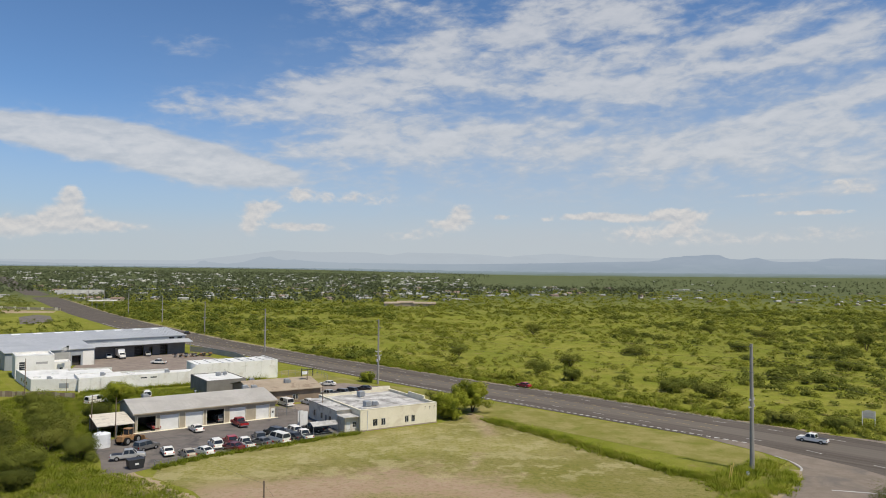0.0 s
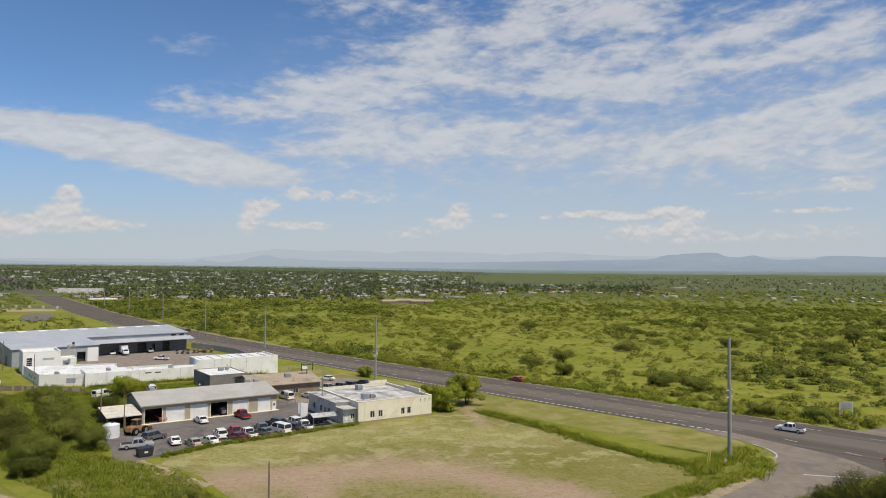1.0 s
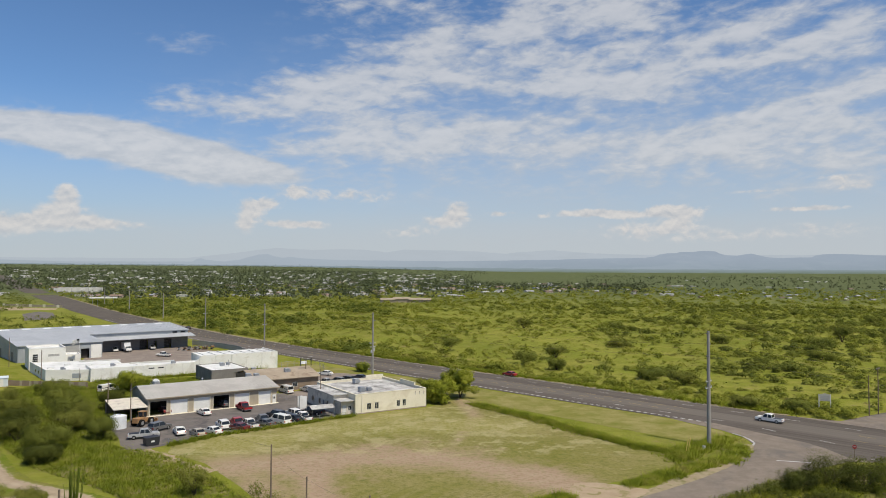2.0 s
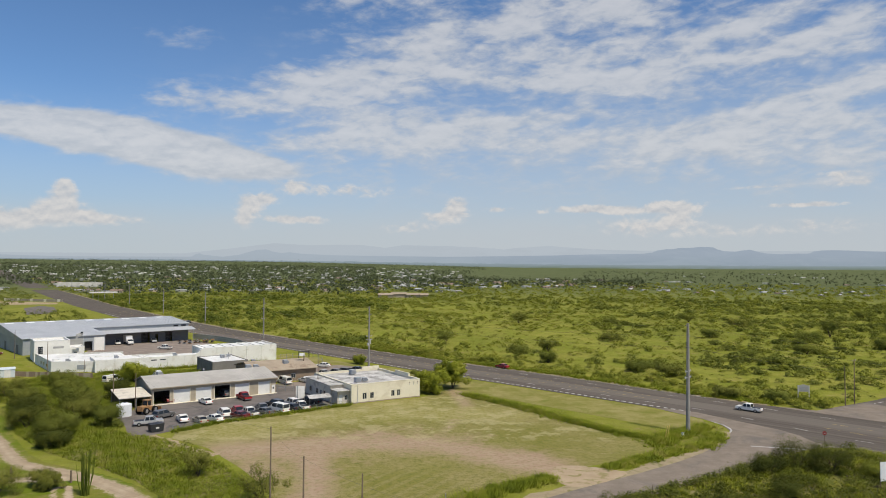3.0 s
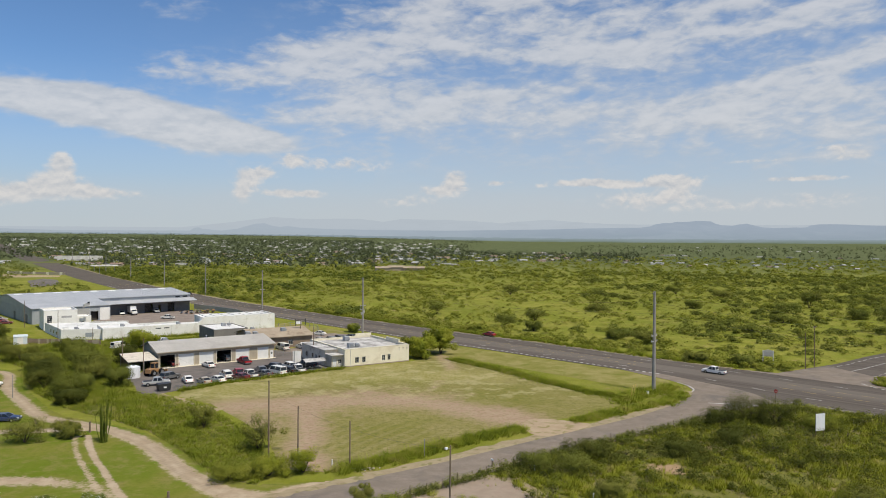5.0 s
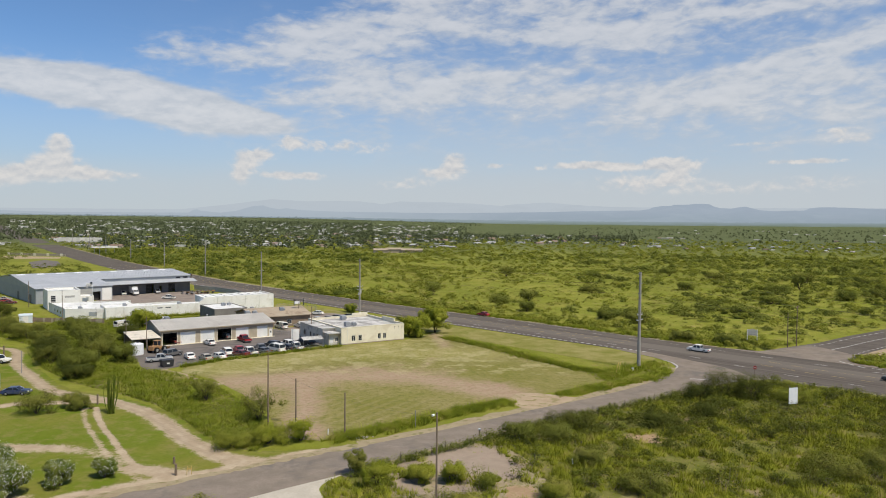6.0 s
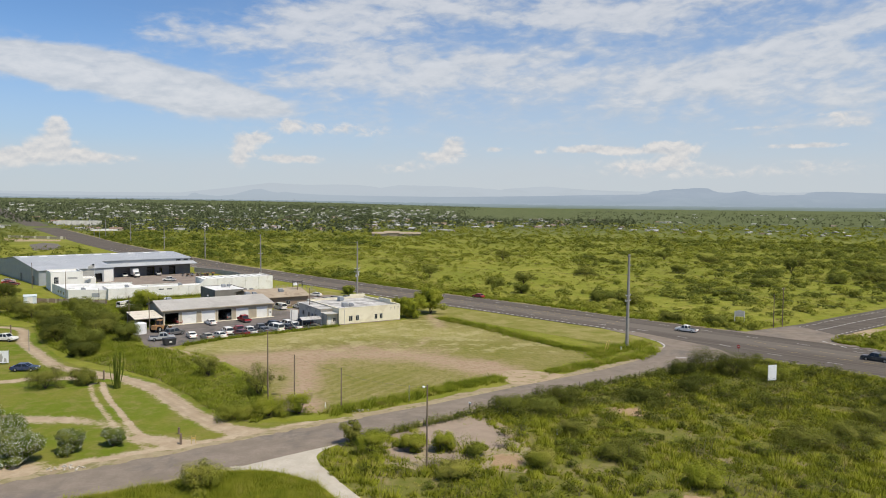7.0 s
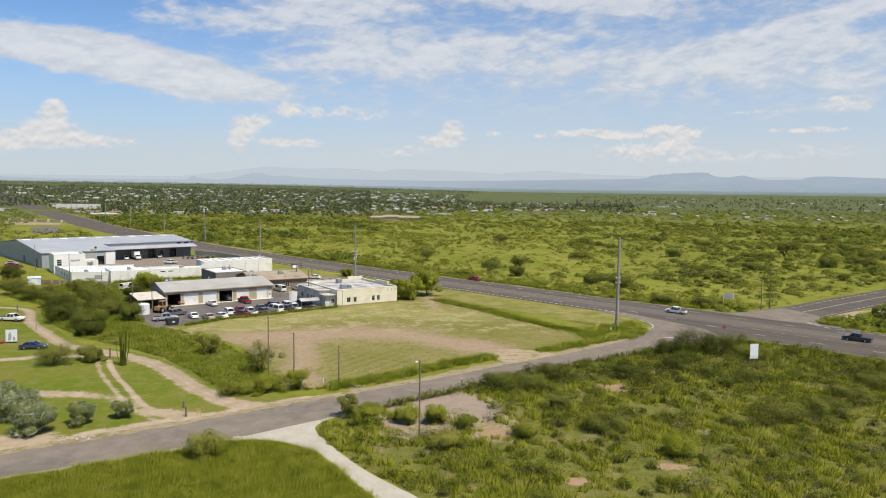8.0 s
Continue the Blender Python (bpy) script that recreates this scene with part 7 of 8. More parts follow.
# thin wire fence along the side road
def wire_fence(line, step, label):
    ob = empty("wire_fence", pose(line[0][0], line[0][1], 0), label, "fence")
    o = Vector((line[0][0], line[0][1], 0))
    n = int(length(line) / step)
    pts = [along(line, length(line) * k / n * 0.999)[0] for k in range(n + 1)]
    for k, (x, y) in enumerate(pts):
        part("post", rodded(Vector((x, y, 0)) - o, Vector((x, y, 1.25 + 0.3 * (k % 3 == 0))) - o, 0.05, 0.04, 6), M["pole_wood"], ob)
    for z in (0.5, 0.9, 1.2):
        bm = bmesh.new()
        for a, b in zip(pts, pts[1:]):
            rod(bm, Vector((*a, z)) - o, Vector((*b, z)) - o, 0.008, 0.008, 4)
        part("strand", bm, M["wire"], ob)
    return ob


wire_fence([(-4, 45.8), (3.6, 51.8), (12.4, 58.6), (22.6, 66.4), (34, 73.8), (46.6, 81.6), (62, 92)], 2.6, "wire fence with wooden posts along the side road")
post = empty("fence_post", pose(4.2, 67.0, 0), "single grey steel post at the lot's edge", "post")
part("shaft", rodded((0, 0, 0), (0, 0, 2.6), 0.05), M["steel"], post)
part("cap", rodded((0, 0, 2.6), (0, 0, 2.66), 0.06, 0.03), M["steel"], post)

# ---------------------------------------------------------------- plants
RNG = np.random.default_rng(7)


def tree(name, x, y, h, r, leaf_mat, n, size, label, category="tree", trunk=0.16, stems=3, seed=0, low=0.28, lobes=11, blossom=0, group="", puff=1.0):
    """Tapered stems with forking limbs, and a crown of leaf clumps with gaps."""
    rng = np.random.default_rng(seed + 100)
    ob = empty(name, pose(x, y, 0), label, category, group)
    centres = []
    for k in range(stems):
        a = 2 * math.pi * k / stems + rng.uniform(-0.4, 0.4)
        fork = Vector((math.cos(a) * r * 0.2, math.sin(a) * r * 0.2, h * rng.uniform(0.25, 0.4)))
        stem = part("stem", rodded((0.08 * math.cos(a), 0.08 * math.sin(a), -0.05), fork, trunk, trunk * 0.65, 7), M["bark"], ob)
        for j in range(4):
            b = a + rng.uniform(-1.1, 1.1)
            q = Vector((math.cos(b) * r * rng.uniform(0.35, 0.75), math.sin(b) * r * rng.uniform(0.35, 0.75), h * rng.uniform(0.5, 0.9)))
            part("limb", rodded(fork, q, trunk * 0.5, trunk * 0.16, 5), M["bark"], stem)
            centres.append(q)
    k = len(centres)
    C = np.array([list(c) for c in centres])
    extra = np.stack([rng.normal(0, 0.42 * r, lobes), rng.normal(0, 0.42 * r, lobes), h * rng.uniform(low + 0.08, 0.86, lobes)], 1)
    C = np.concatenate([C, extra])
    R = puff * r * rng.uniform(0.22, 0.46, len(C))
    who = rng.integers(0, len(C), n)
    d = unit(rng.normal(0, 1, (n, 3)))
    p = C[who] + d * (R[who] * rng.uniform(0.62, 1.1, n))[:, None] * np.array([1, 1, 0.8])
    p[:, 2] = np.clip(p[:, 2], h * low * rng.uniform(0.3, 1.0, n), h * 1.06)
    out_dir = unit(d + 0.5 * unit(p - np.array([0, 0, h * 0.4])))
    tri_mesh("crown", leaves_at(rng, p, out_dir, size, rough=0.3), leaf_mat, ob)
    if blossom:
        pick = rng.choice(n, blossom, replace=False)
        tri_mesh("blossom", leaves_at(rng, p[pick] + out_dir[pick] * 0.12, out_dir[pick], size * 0.72, rough=0.3), M["blossom"], ob, "clusters of white flowers")
    return ob


# by the office
tree("shrub", -18.0, 209.5, 2.6, 3.0, M["bright_tree"], 5000, 0.15, "low bright green bush on the roadside verge", "shrub", seed=6, low=0.05)
tree("tree", 5.0, 155.2, 6.0, 4.2, M["bright_tree"], 16000, 0.16, "bright green bushy tree beside the cream office", seed=1, low=0.05, lobes=60, puff=0.72)
tree("tree", 10.6, 162.2, 7.6, 4.4, M["bright_tree"], 17000, 0.17, "light green spreading tree near the highway", seed=2, low=0.22, lobes=60, puff=0.72)
tree("tree", 1.8, 163.5, 4.6, 2.6, M["mesquite"], 4000, 0.13, "dark shrub behind the cream office", seed=3, low=0.05)
tree("tree", -76.0, 171.5, 5.4, 4.2, M["bright_tree"], 11000, 0.15, "feathery light green tree behind the workshop", seed=5, low=0.08, lobes=16)
# mesquite thicket west of the workshop
for k, (x, y, h, r) in enumerate([(-66, 110, 4.2, 4.2), (-75.5, 117, 4.0, 3.8), (-69.5, 125, 4.6, 4.4), (-60.5, 117.5, 4.0, 3.2), (-80, 127, 4.0, 3.8), (-88, 138, 3.8, 3.6), (-76, 137, 4.2, 3.8), (-63, 102, 2.6, 3.0), (-98, 150, 4.0, 4.4), (-84, 151, 3.8, 3.8), (-71, 148, 4.2, 3.6), (-110, 160, 4.2, 4.0), (-93, 166, 3.4, 3.2), (-119, 175, 7.2, 3.6), (-127, 166, 8.0, 4.2)]):
    tree("mesquite", x, y, h if h > 6 else h * 1.06, r if h > 6 else r * 1.12, (M["thorn"], M["thicket"], M["mesquite"])[k % 3], 12500, 0.105, "dense olive mesquite thicket" if r > 4 else "olive green mesquite shrub", "shrub", 0.13, 4, 20 + k, 0.06, group="mesquite by the workshop")
tree("mesquite", -32.6, 84.2, 3.9, 2.3, M["mesquite"], 4200, 0.085, "airy olive mesquite beside the mown lot", "shrub", 0.12, 4, 50, 0.12)
tree("mesquite", -20.6, 71.0, 5.2, 3.1, M["mesquite"], 5600, 0.085, "spreading mesquite beside a slim pole", "shrub", 0.13, 4, 51, 0.15)
tree("shrub", -12.4, 60.6, 3.2, 2.4, M["bright_tree"], 9000, 0.075, "dense green shrub beside the dirt entrance", "shrub", 0.1, 4, 52, 0.05)
tree("shrub", -16.8, 59.4, 2.4, 3.0, M["bright_tree"], 9000, 0.075, "low green shrub along the side road", "shrub", 0.1, 4, 53, 0.04)
tree("shrub", -21.5, 58.0, 2.2, 2.8, M["scrub"], 8000, 0.075, "low weedy shrub beside the dirt track", "shrub", 0.1, 4, 54, 0.04)
# lawn shrubs
for k, (x, y, h, r, bl) in enumerate([(-52.2, 49.6, 3.7, 2.9, 4200), (-47.6, 46.2, 3.6, 2.6, 3900), (-42.6, 40.4, 3.8, 2.6, 4600), (-38.3, 43.8, 3.0, 1.7, 1500), (-34.1, 46.4, 2.35, 1.35, 900)]):
    tree("oleander", x, y, h, r, M["oleander"], 18000 if r > 2.5 else 11000, 0.10 if r > 2.5 else 0.08, "rounded dark green oleander full of white flowers", "shrub", 0.1, 6, 60 + k, 0.02, 26, bl, "oleanders on the lawn")
for k, (x, y, h, r) in enumerate([(-57.4, 75.8, 3.4, 3.6), (-53.2, 79.6, 2.6, 2.2), (-51.5, 78.2, 2.2, 1.8)]):
    tree("shrub", x, y, h, r, M["mesquite"], 8000, 0.075, "dark rounded shrub at the lawn's edge", "shrub", 0.08, 5, 70 + k, 0.04, group="lawn shrubs")
oc = empty("ocotillo", pose(-45.4, 75.6, 0), "tall thin green ocotillo stems beside the track", "cactus")
for k in range(26):
    rng = random.Random(k)
    a, w = 2 * math.pi * k / 26, rng.uniform(0.2, 1.25)
    h = rng.uniform(4.4, 6.6)
    bm = bmesh.new()
    b0 = 0.28 + 0.3 * rng.random()
    rod(bm, (b0 * math.cos(a), b0 * math.sin(a), 0), (0.8 * w * math.cos(a), 0.8 * w * math.sin(a), h * 0.45), 0.065, 0.06, 6)
    rod(bm, (0.8 * w * math.cos(a), 0.8 * w * math.sin(a), h * 0.45), (w * math.cos(a + 0.1), w * math.sin(a + 0.1), h), 0.06, 0.025, 6)
    part("stem", bm, M["oleander"], oc)
# young plants along the verge south of the side road
for k, (x, y, h, r, mat) in enumerate([(-3.4, 46.4, 3.0, 1.5, "mesquite"), (-0.6, 42.8, 2.9, 2.2, "bright_tree"), (4.8, 43.6, 2.2, 1.8, "bright_tree"), (8.5, 43.8, 2.4, 1.8, "bright_tree"), (12.6, 41.6, 1.6, 1.3, "scrub"), (19.0, 60.6, 2.4, 3.2, "thorn"), (24.4, 60.4, 2.4, 3.4, "thorn"), (29.5, 66.5, 2.2, 3.2, "thicket"), (61.5, 86.0, 4.6, 4.6, "thicket"), (66.0, 84.5, 4.2, 4.4, "thicket"), (56.0, 84.2, 2.6, 3.0, "thicket"), (71.5, 80.5, 2.2, 3.4, "scrub"), (-18.2, 31.8, 3.0, 3.0, "scrub"), (31.0, 40.0, 2.2, 3.2, "mesquite"), (37.6, 31.2, 2.4, 2.8, "bright_tree"), (57.0, 44.5, 2.4, 4.0, "mesquite"), (65.0, 46.8, 2.2, 3.8, "mesquite"), (72.0, 52.0, 2.6, 3.6, "mesquite"), (81, 60, 2.4, 3.4, "mesquite"), (20.0, 38.6, 1.9, 2.4, "scrub"), (9.2, 34.5, 1.8, 2.4, "scrub"), (27.0, 50.0, 2.0, 2.6, "mesquite"), (42.5, 66.8, 2.0, 2.8, "thicket"), (52.0, 72.0, 2.2, 3.0, "thicket")]):
    tree("shrub", x, y, h, r, M[mat], 8000, 0.075, "loose green shrub on the weedy lot", "shrub", 0.08, 5, 200 + k, 0.03, group="shrubs on the weedy lot")
# bigger shrubs picked out across the highway
for k, (x, y, h, r) in enumerate([(61.8, 383, 7.0, 6.2), (13.4, 271, 5.5, 5.0), (38.4, 228, 4.4, 4.6), (52, 244, 5.0, 4.2), (46, 213, 3.6, 3.6), (111.6, 371, 5.0, 5.2), (88, 284, 3.8, 5.4), (167.8, 397, 5.5, 5.6), (117, 217, 3.8, 4.4), (182, 362, 4.5, 7.5), (151, 239, 3.4, 4.8), (179, 286, 4.0, 6.5), (227, 346, 5.6, 7.5), (199, 303, 7.6, 4.0), (192, 253, 4.0, 6.0), (211, 256, 4.4, 7.0), (235, 290, 4.2, 6.5), (302, 435, 5, 7), (77.5, 183, 3.6, 5.5), (70, 192, 3.2, 4.4), (88.5, 143.2, 2.4, 3.6), (79, 149, 2.4, 3.6), (254, 330, 4.6, 8.0), (140, 300, 3.6, 5.0)]):
    tree("mesquite", x, y, h, r, M["thorn"] if k % 3 else M["mesquite"], 4200, 0.17, "dark olive mesquite standing in open grassland", "shrub", 0.15, 4, 300 + k, 0.08, group="mesquites on the plain")

# scrub over the plain, in one mesh


def scatter(n, r0, r1, a0, a1, rng, power=0.6):
    r = r0 + (r1 - r0) * rng.uniform(0, 1, n) ** power
    a = np.radians(rng.uniform(a0, a1, n))
    return np.stack([r * np.sin(a), r * np.cos(a)], 1)


def beyond_road(xy):
    """Points on the far side of the highway."""
    far = np.array(FAR)
    edge_y = np.interp(xy[:, 0], far[:, 0], far[:, 1])
    return xy[:, 1] > edge_y + 3


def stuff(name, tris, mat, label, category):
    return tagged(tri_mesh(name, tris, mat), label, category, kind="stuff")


BRANCH_LINE = [((a[0] + b[0]) / 2, (a[1] + b[1]) / 2) for a, b in zip(BR_N, BR_S)]
def rough_field(xy, size, seed):
    """Smooth patchiness over the ground, about -1 to 1."""
    return np.array([noise.noise((x / size, y / size, seed)) + 0.5 * noise.noise((x * 2.7 / size, y * 2.7 / size, seed + 9.0)) for x, y in xy])


def on_plain(xy, gap=9):
    return xy[beyond_road(xy) & ~near_line(xy, BRANCH_LINE, gap)]


def bushes(name, xy, rad, mat, label, lift=0.9, squat=(0.55, 0.95), fill=17000, most=300):
    """Scrub bushes: many leaves for the near ones, fewer and larger for the far ones."""
    d = np.hypot(xy[:, 0], xy[:, 1])
    cnt = np.clip(rad * fill / d, 30, most).astype(int)
    size = np.clip(rad * 1.05 / np.sqrt(cnt), 0.08, 0.6) * 1.45
    return stuff(name, plants(RNG, xy, rad, rad * RNG.uniform(*squat, len(xy)), cnt, size, lobes=7, ground=ground_z(xy[:, 0], xy[:, 1]), low=0.04, lift=lift), mat, label, "scrub")


xy = on_plain(np.concatenate([scatter(9500, 110, 700, -34, 52, RNG, 0.62), scatter(2600, 170, 800, -36, 2, RNG, 0.8)]))
xy = xy[rough_field(xy, 55, 3.0) > RNG.uniform(-0.75, 0.75, len(xy))]
lush = on_plain(scatter(9000, 260, 800, -36, -2, RNG, 0.9))
lush = lush[rough_field(lush, 80, 33.0) - 0.03 * np.degrees(np.arctan2(lush[:, 0], lush[:, 1])) > RNG.uniform(0.1, 1.3, len(lush))]
bushes("mesquite_thickets", lush, RNG.gamma(4.0, 0.5, len(lush)) + 0.8, M["lush"], "merged green mesquite thickets along the highway", 1.0, fill=11000)
bushes("scrub", xy, RNG.gamma(4.0, 0.36, len(xy)) + 0.5, M["scrub"], "olive and green scrub dotting the plain", 1.1)
line = smooth_line(FAR[7:16])
total = length(line)
hedge = np.array([along(line, v)[0] for v in RNG.uniform(0, total, 420)]) + np.abs(RNG.gamma(2.0, 3.4, (420, 1)) + 3.0) * np.array([[0.731, 0.682]]) + RNG.normal(0, 0.8, (420, 2))
hedge = on_plain(hedge)
bushes("roadside_bushes", hedge, RNG.gamma(4.0, 0.28, len(hedge)) + 0.5, M["scrub"], "green bushes in a loose row beyond the highway", 1.0)
xy = on_plain(scatter(16000, 110, 520, -30, 50, RNG, 0.58))
xy = xy[rough_field(xy, 30, 13.0) > RNG.uniform(-0.6, 0.8, len(xy))]
n = len(xy)
rad = RNG.gamma(3.0, 0.22, n) + 0.35
stuff("grass_clumps", plants(RNG, xy, rad, rad * RNG.uniform(0.25, 0.5, n), np.full(n, 16), 0.26, lobes=4, low=0.02, lift=2.4), M["weeds"], "yellow-green bunch grass over the plain", "grass")
xy = scatter(4600, 620, 1500, -34, 46, RNG, 0.8)
xy = xy[beyond_road(xy)]
bushes("far_scrub", xy, RNG.gamma(3.0, 0.7, len(xy)) + 1.0, M["scrub"], "distant olive scrub on the plain", 0.9)
xy = on_plain(scatter(8200, 150, 760, -20, 56, RNG, 0.7), 14)
clumpy = rough_field(xy, 45, 21.0) + 0.03 * np.degrees(np.arctan2(xy[:, 0], xy[:, 1])) - 0.42 + 0.0016 * (np.hypot(xy[:, 0], xy[:, 1]) - 400)
xy = xy[clumpy > RNG.uniform(0.12, 0.95, len(xy))]
bushes("thorn_scrub", xy, RNG.gamma(4.0, 0.45, len(xy)) + 0.8, M["thorn"], "darker thorn scrub in thickets on the plain", 0.7, (0.5, 0.85))
# near side: left of the highway, beyond the hall
xy = scatter(3200, 240, 1100, -44, -14, RNG, 0.9)
nr = np.array(NEAR)
ey = np.interp(xy[:, 0], nr[:, 0], nr[:, 1])
xy = xy[(xy[:, 1] < ey - 20) & ~((xy[:, 0] > -175) & (xy[:, 1] < 300)) & ~near_line(xy, [(-262, 480), (-320, 640)], 26)]
n = len(xy)
rad = RNG.gamma(3.0, 0.7, n) + 0.8
stuff("roadside_scrub", plants(RNG, xy, rad, rad * RNG.uniform(0.6, 1.0, n), np.full(n, 40), 0.42), M["thorn"], "scrub between the highway and scattered yards", "scrub")

# weeds and small scrub on the near lots
LOT_E = [(-6.7, 43.9), (-4.4, 45.6), (3.6, 51.0), (12.4, 58), (22.6, 65.8), (34, 73.2), (46.6, 81), (62, 91.5), (76, 97.5), (97, 76), (100, 73), (88, 61), (73, 40), (58, 17), (8.2, 17), (6.0, 20.4), (3.8, 23.2), (-0.2, 28.4), (-4.4, 35.6), (-7.0, 41.0)]
LOT_W = [(-12.5, 36.6), (-17.5, 36.6), (-28.6, 30.4), (-38.3, 25.4), (-46, 21), (-46, 16), (3.6, 16), (1.4, 20.1), (-0.2, 22.6), (-3.0, 27.6), (-6.3, 32.9), (-9.8, 35.7)]
LOT_N = [(-17.6, 55.5), (-24, 59), (-32, 71), (-41, 82), (-52, 91), (-62, 98), (-74, 111), (-82, 122), (-92, 140), (-112, 158), (-104, 186), (-92, 186), (-62, 198), (-48, 190), (-62, 143), (-64, 127), (-56, 113), (-47, 108), (-38, 101), (-29, 88), (-22, 76), (-16.4, 62)]
PADS = [[(1.3, 45.4), (4.6, 44.4), (4.8, 39.7), (2.1, 40.3)], [(6.2, 43.0), (10.6, 42.4), (10.0, 38.4), (6.4, 39.3)], [(0.8, 51.6), (4.2, 53.0), (5.0, 50.0), (1.4, 48.6)], [(2.6, 56.3), (8.2, 57.4), (14.5, 56.4), (17.9, 47.4), (15.8, 44.6), (11.5, 46.2), (8.4, 45.2), (6.0, 49.4), (5.2, 53.5)], [(14.7, 42.2), (18.0, 42.0), (17.4, 37.9), (14.2, 37.4)], [(34.3, 60.2), (36.7, 63.3), (40.4, 62.3), (41.1, 59.9), (38.0, 58.5)], [(45.9, 69.5), (47.6, 71.3), (50.2, 70.7), (50.7, 69.3), (48.5, 68.5)], [(21.6, 23.8), (22.7, 25.1), (24.5, 24.7), (24.8, 23.7), (23.4, 23.1)], [(33.4, 27.4), (34.7, 28.8), (36.6, 28.4), (37.0, 27.3), (35.4, 26.6)]]


def open_soil(xy):
    """Where the corner lot stays bare between its plants."""
    return np.array([noise.noise((x * 0.11, y * 0.17, 77.0)) + 0.45 * noise.noise((x * 0.4, y * 0.5, 7.0)) for x, y in xy]) > 0.30


SLAB_YARD = [(0.2, 52.2), (3, 57.4), (15, 58.2), (19.6, 50), (18.8, 37.2), (13, 36.6), (1.6, 39.2)]


def in_lot(poly, n, rng, hole=PADS):
    P = np.array(poly)
    xy = rng.uniform(P.min(0), P.max(0), (n, 2))
    ok = inside(xy, poly)
    for h in hole:
        ok &= ~(inside(xy, h) & (rng.uniform(0, 1, n) < 0.97))
    ok &= ~(inside(xy, SLAB_YARD) & (rng.uniform(0, 1, n) < 0.42))
    return xy[ok]


tagged(slab("slab_yard", [(x + 0.4 * math.sin(3 * y), y + 0.4 * math.sin(2 * x)) for x, y in smooth_line(SLAB_YARD + SLAB_YARD[:1], 5)[:-1]], -0.05, 0.014, M["shoulder"]), "dusty tan ground round old concrete slabs", "yard", kind="structure")
for poly, lab in ((LOT_E + [], "tan soil and straw under the corner lot's scrub"), (LOT_N, "soil and straw under green weeds")):
    tagged(slab("weedy_lot", poly, -0.05, 0.008, M["weed_ground"]), lab, "lot", kind="structure")
xy = in_lot(LOT_N, 5200, RNG)
n = len(xy)
patch = rough_field(xy, 20, 5.0)
rad = (RNG.gamma(3.0, 0.24, n) + 0.25) * (1 + 0.8 * np.maximum(patch, -0.3))
shrubs = in_lot(LOT_N, 520, RNG)
shrubs = shrubs[rough_field(shrubs, 16, 61.0) > RNG.uniform(-0.4, 0.7, len(shrubs))]
stuff("weedy_bushes", plants(RNG, shrubs, RNG.gamma(4.0, 0.2, len(shrubs)) + 0.4, RNG.gamma(4.0, 0.2, len(shrubs)) + 0.3, np.full(len(shrubs), 170), 0.10, lobes=7, lift=0.8), M["thorn"], "darker knee-high bushes among green weeds", "scrub")
stuff("tall_weeds", plants(RNG, xy, rad, rad * RNG.uniform(0.5, 1.0, n), np.full(n, 34), 0.10, lift=0.9), M["greenweeds"], "lush green weeds beside the dirt track", "weeds")


def clumps(xy, rad, hgt, per, wide):
    """Bunches of grass, taller in their middle, leaning outwards."""
    who = np.repeat(np.arange(len(xy)), per)
    a, r = RNG.uniform(0, 2 * np.pi, len(who)), np.sqrt(RNG.uniform(0, 1, len(who)))
    base = np.stack([xy[who, 0] + np.cos(a) * r * rad[who], xy[who, 1] + np.sin(a) * r * rad[who], np.zeros(len(who))], 1)
    h = hgt[who] * (1.1 - 0.6 * r) * RNG.uniform(0.6, 1.2, len(who))
    turn = RNG.uniform(0, 2 * np.pi, len(who))
    side = np.stack([np.cos(turn), np.sin(turn), np.zeros(len(who))], 1) * wide * RNG.uniform(0.6, 1.4, (len(who), 1))
    tip = base + np.stack([np.cos(a) * h * (0.15 + 0.5 * r), np.sin(a) * h * (0.15 + 0.5 * r), h], 1)
    # Shading normal set near upright, turned a little outwards, not taken from the blade.
    way = unit(np.stack([np.cos(a) * r * 0.7, np.sin(a) * r * 0.7, np.ones(len(who))], 1))
    return np.stack([base - side, base + side, tip, way], axis=1)


xy = in_lot(LOT_E, 11500, RNG)
xy = xy[~open_soil(xy)]
xy = xy[rough_field(xy, 9, 51.0) > RNG.uniform(-0.9, 0.6, len(xy))]
n = len(xy)
rad = RNG.gamma(3.0, 0.13, n) + 0.22
stuff("low_scrub", clumps(xy, rad, rad * RNG.uniform(0.8, 1.5, n) + 0.12, np.full(n, 52), 0.055), M["lot_scrub"], "low green and straw clumps on the corner lot", "scrub")
xy = in_lot(LOT_E, 900, RNG)
patch = np.array([noise.noise((x * 0.045, y * 0.045, 31.0)) for x, y in xy])
xy = xy[patch > RNG.uniform(-0.5, 0.5, len(xy))]
n = len(xy)
rad = RNG.gamma(4.0, 0.24, n) + 0.5
hgt = rad * RNG.uniform(0.65, 1.1, n)
stuff("lot_bushes", plants(RNG, xy, rad, hgt, np.full(n, 330), 0.085, lobes=9, lift=0.7), M["lot_bush"], "waist-high olive bushes on the corner lot", "scrub")
# Grey-brown blades darken the bushes' undersides, standing in for shade.
stuff("bush_twigs", blades(RNG, np.repeat(xy, 10, axis=0) + RNG.normal(0, 0.4, (n * 10, 2)) * np.repeat(rad, 10)[:, None], np.repeat(hgt * 0.6, 10), 0.03, np.full(n * 10, 4), 0.2), M["twigs"], "grey twigs added to darken the undersides of bushes", "twigs")
xy = in_lot(LOT_E, 34000, RNG)
xy = xy[~open_soil(xy) | (RNG.uniform(0, 1, len(xy)) < 0.3)]
n = len(xy)
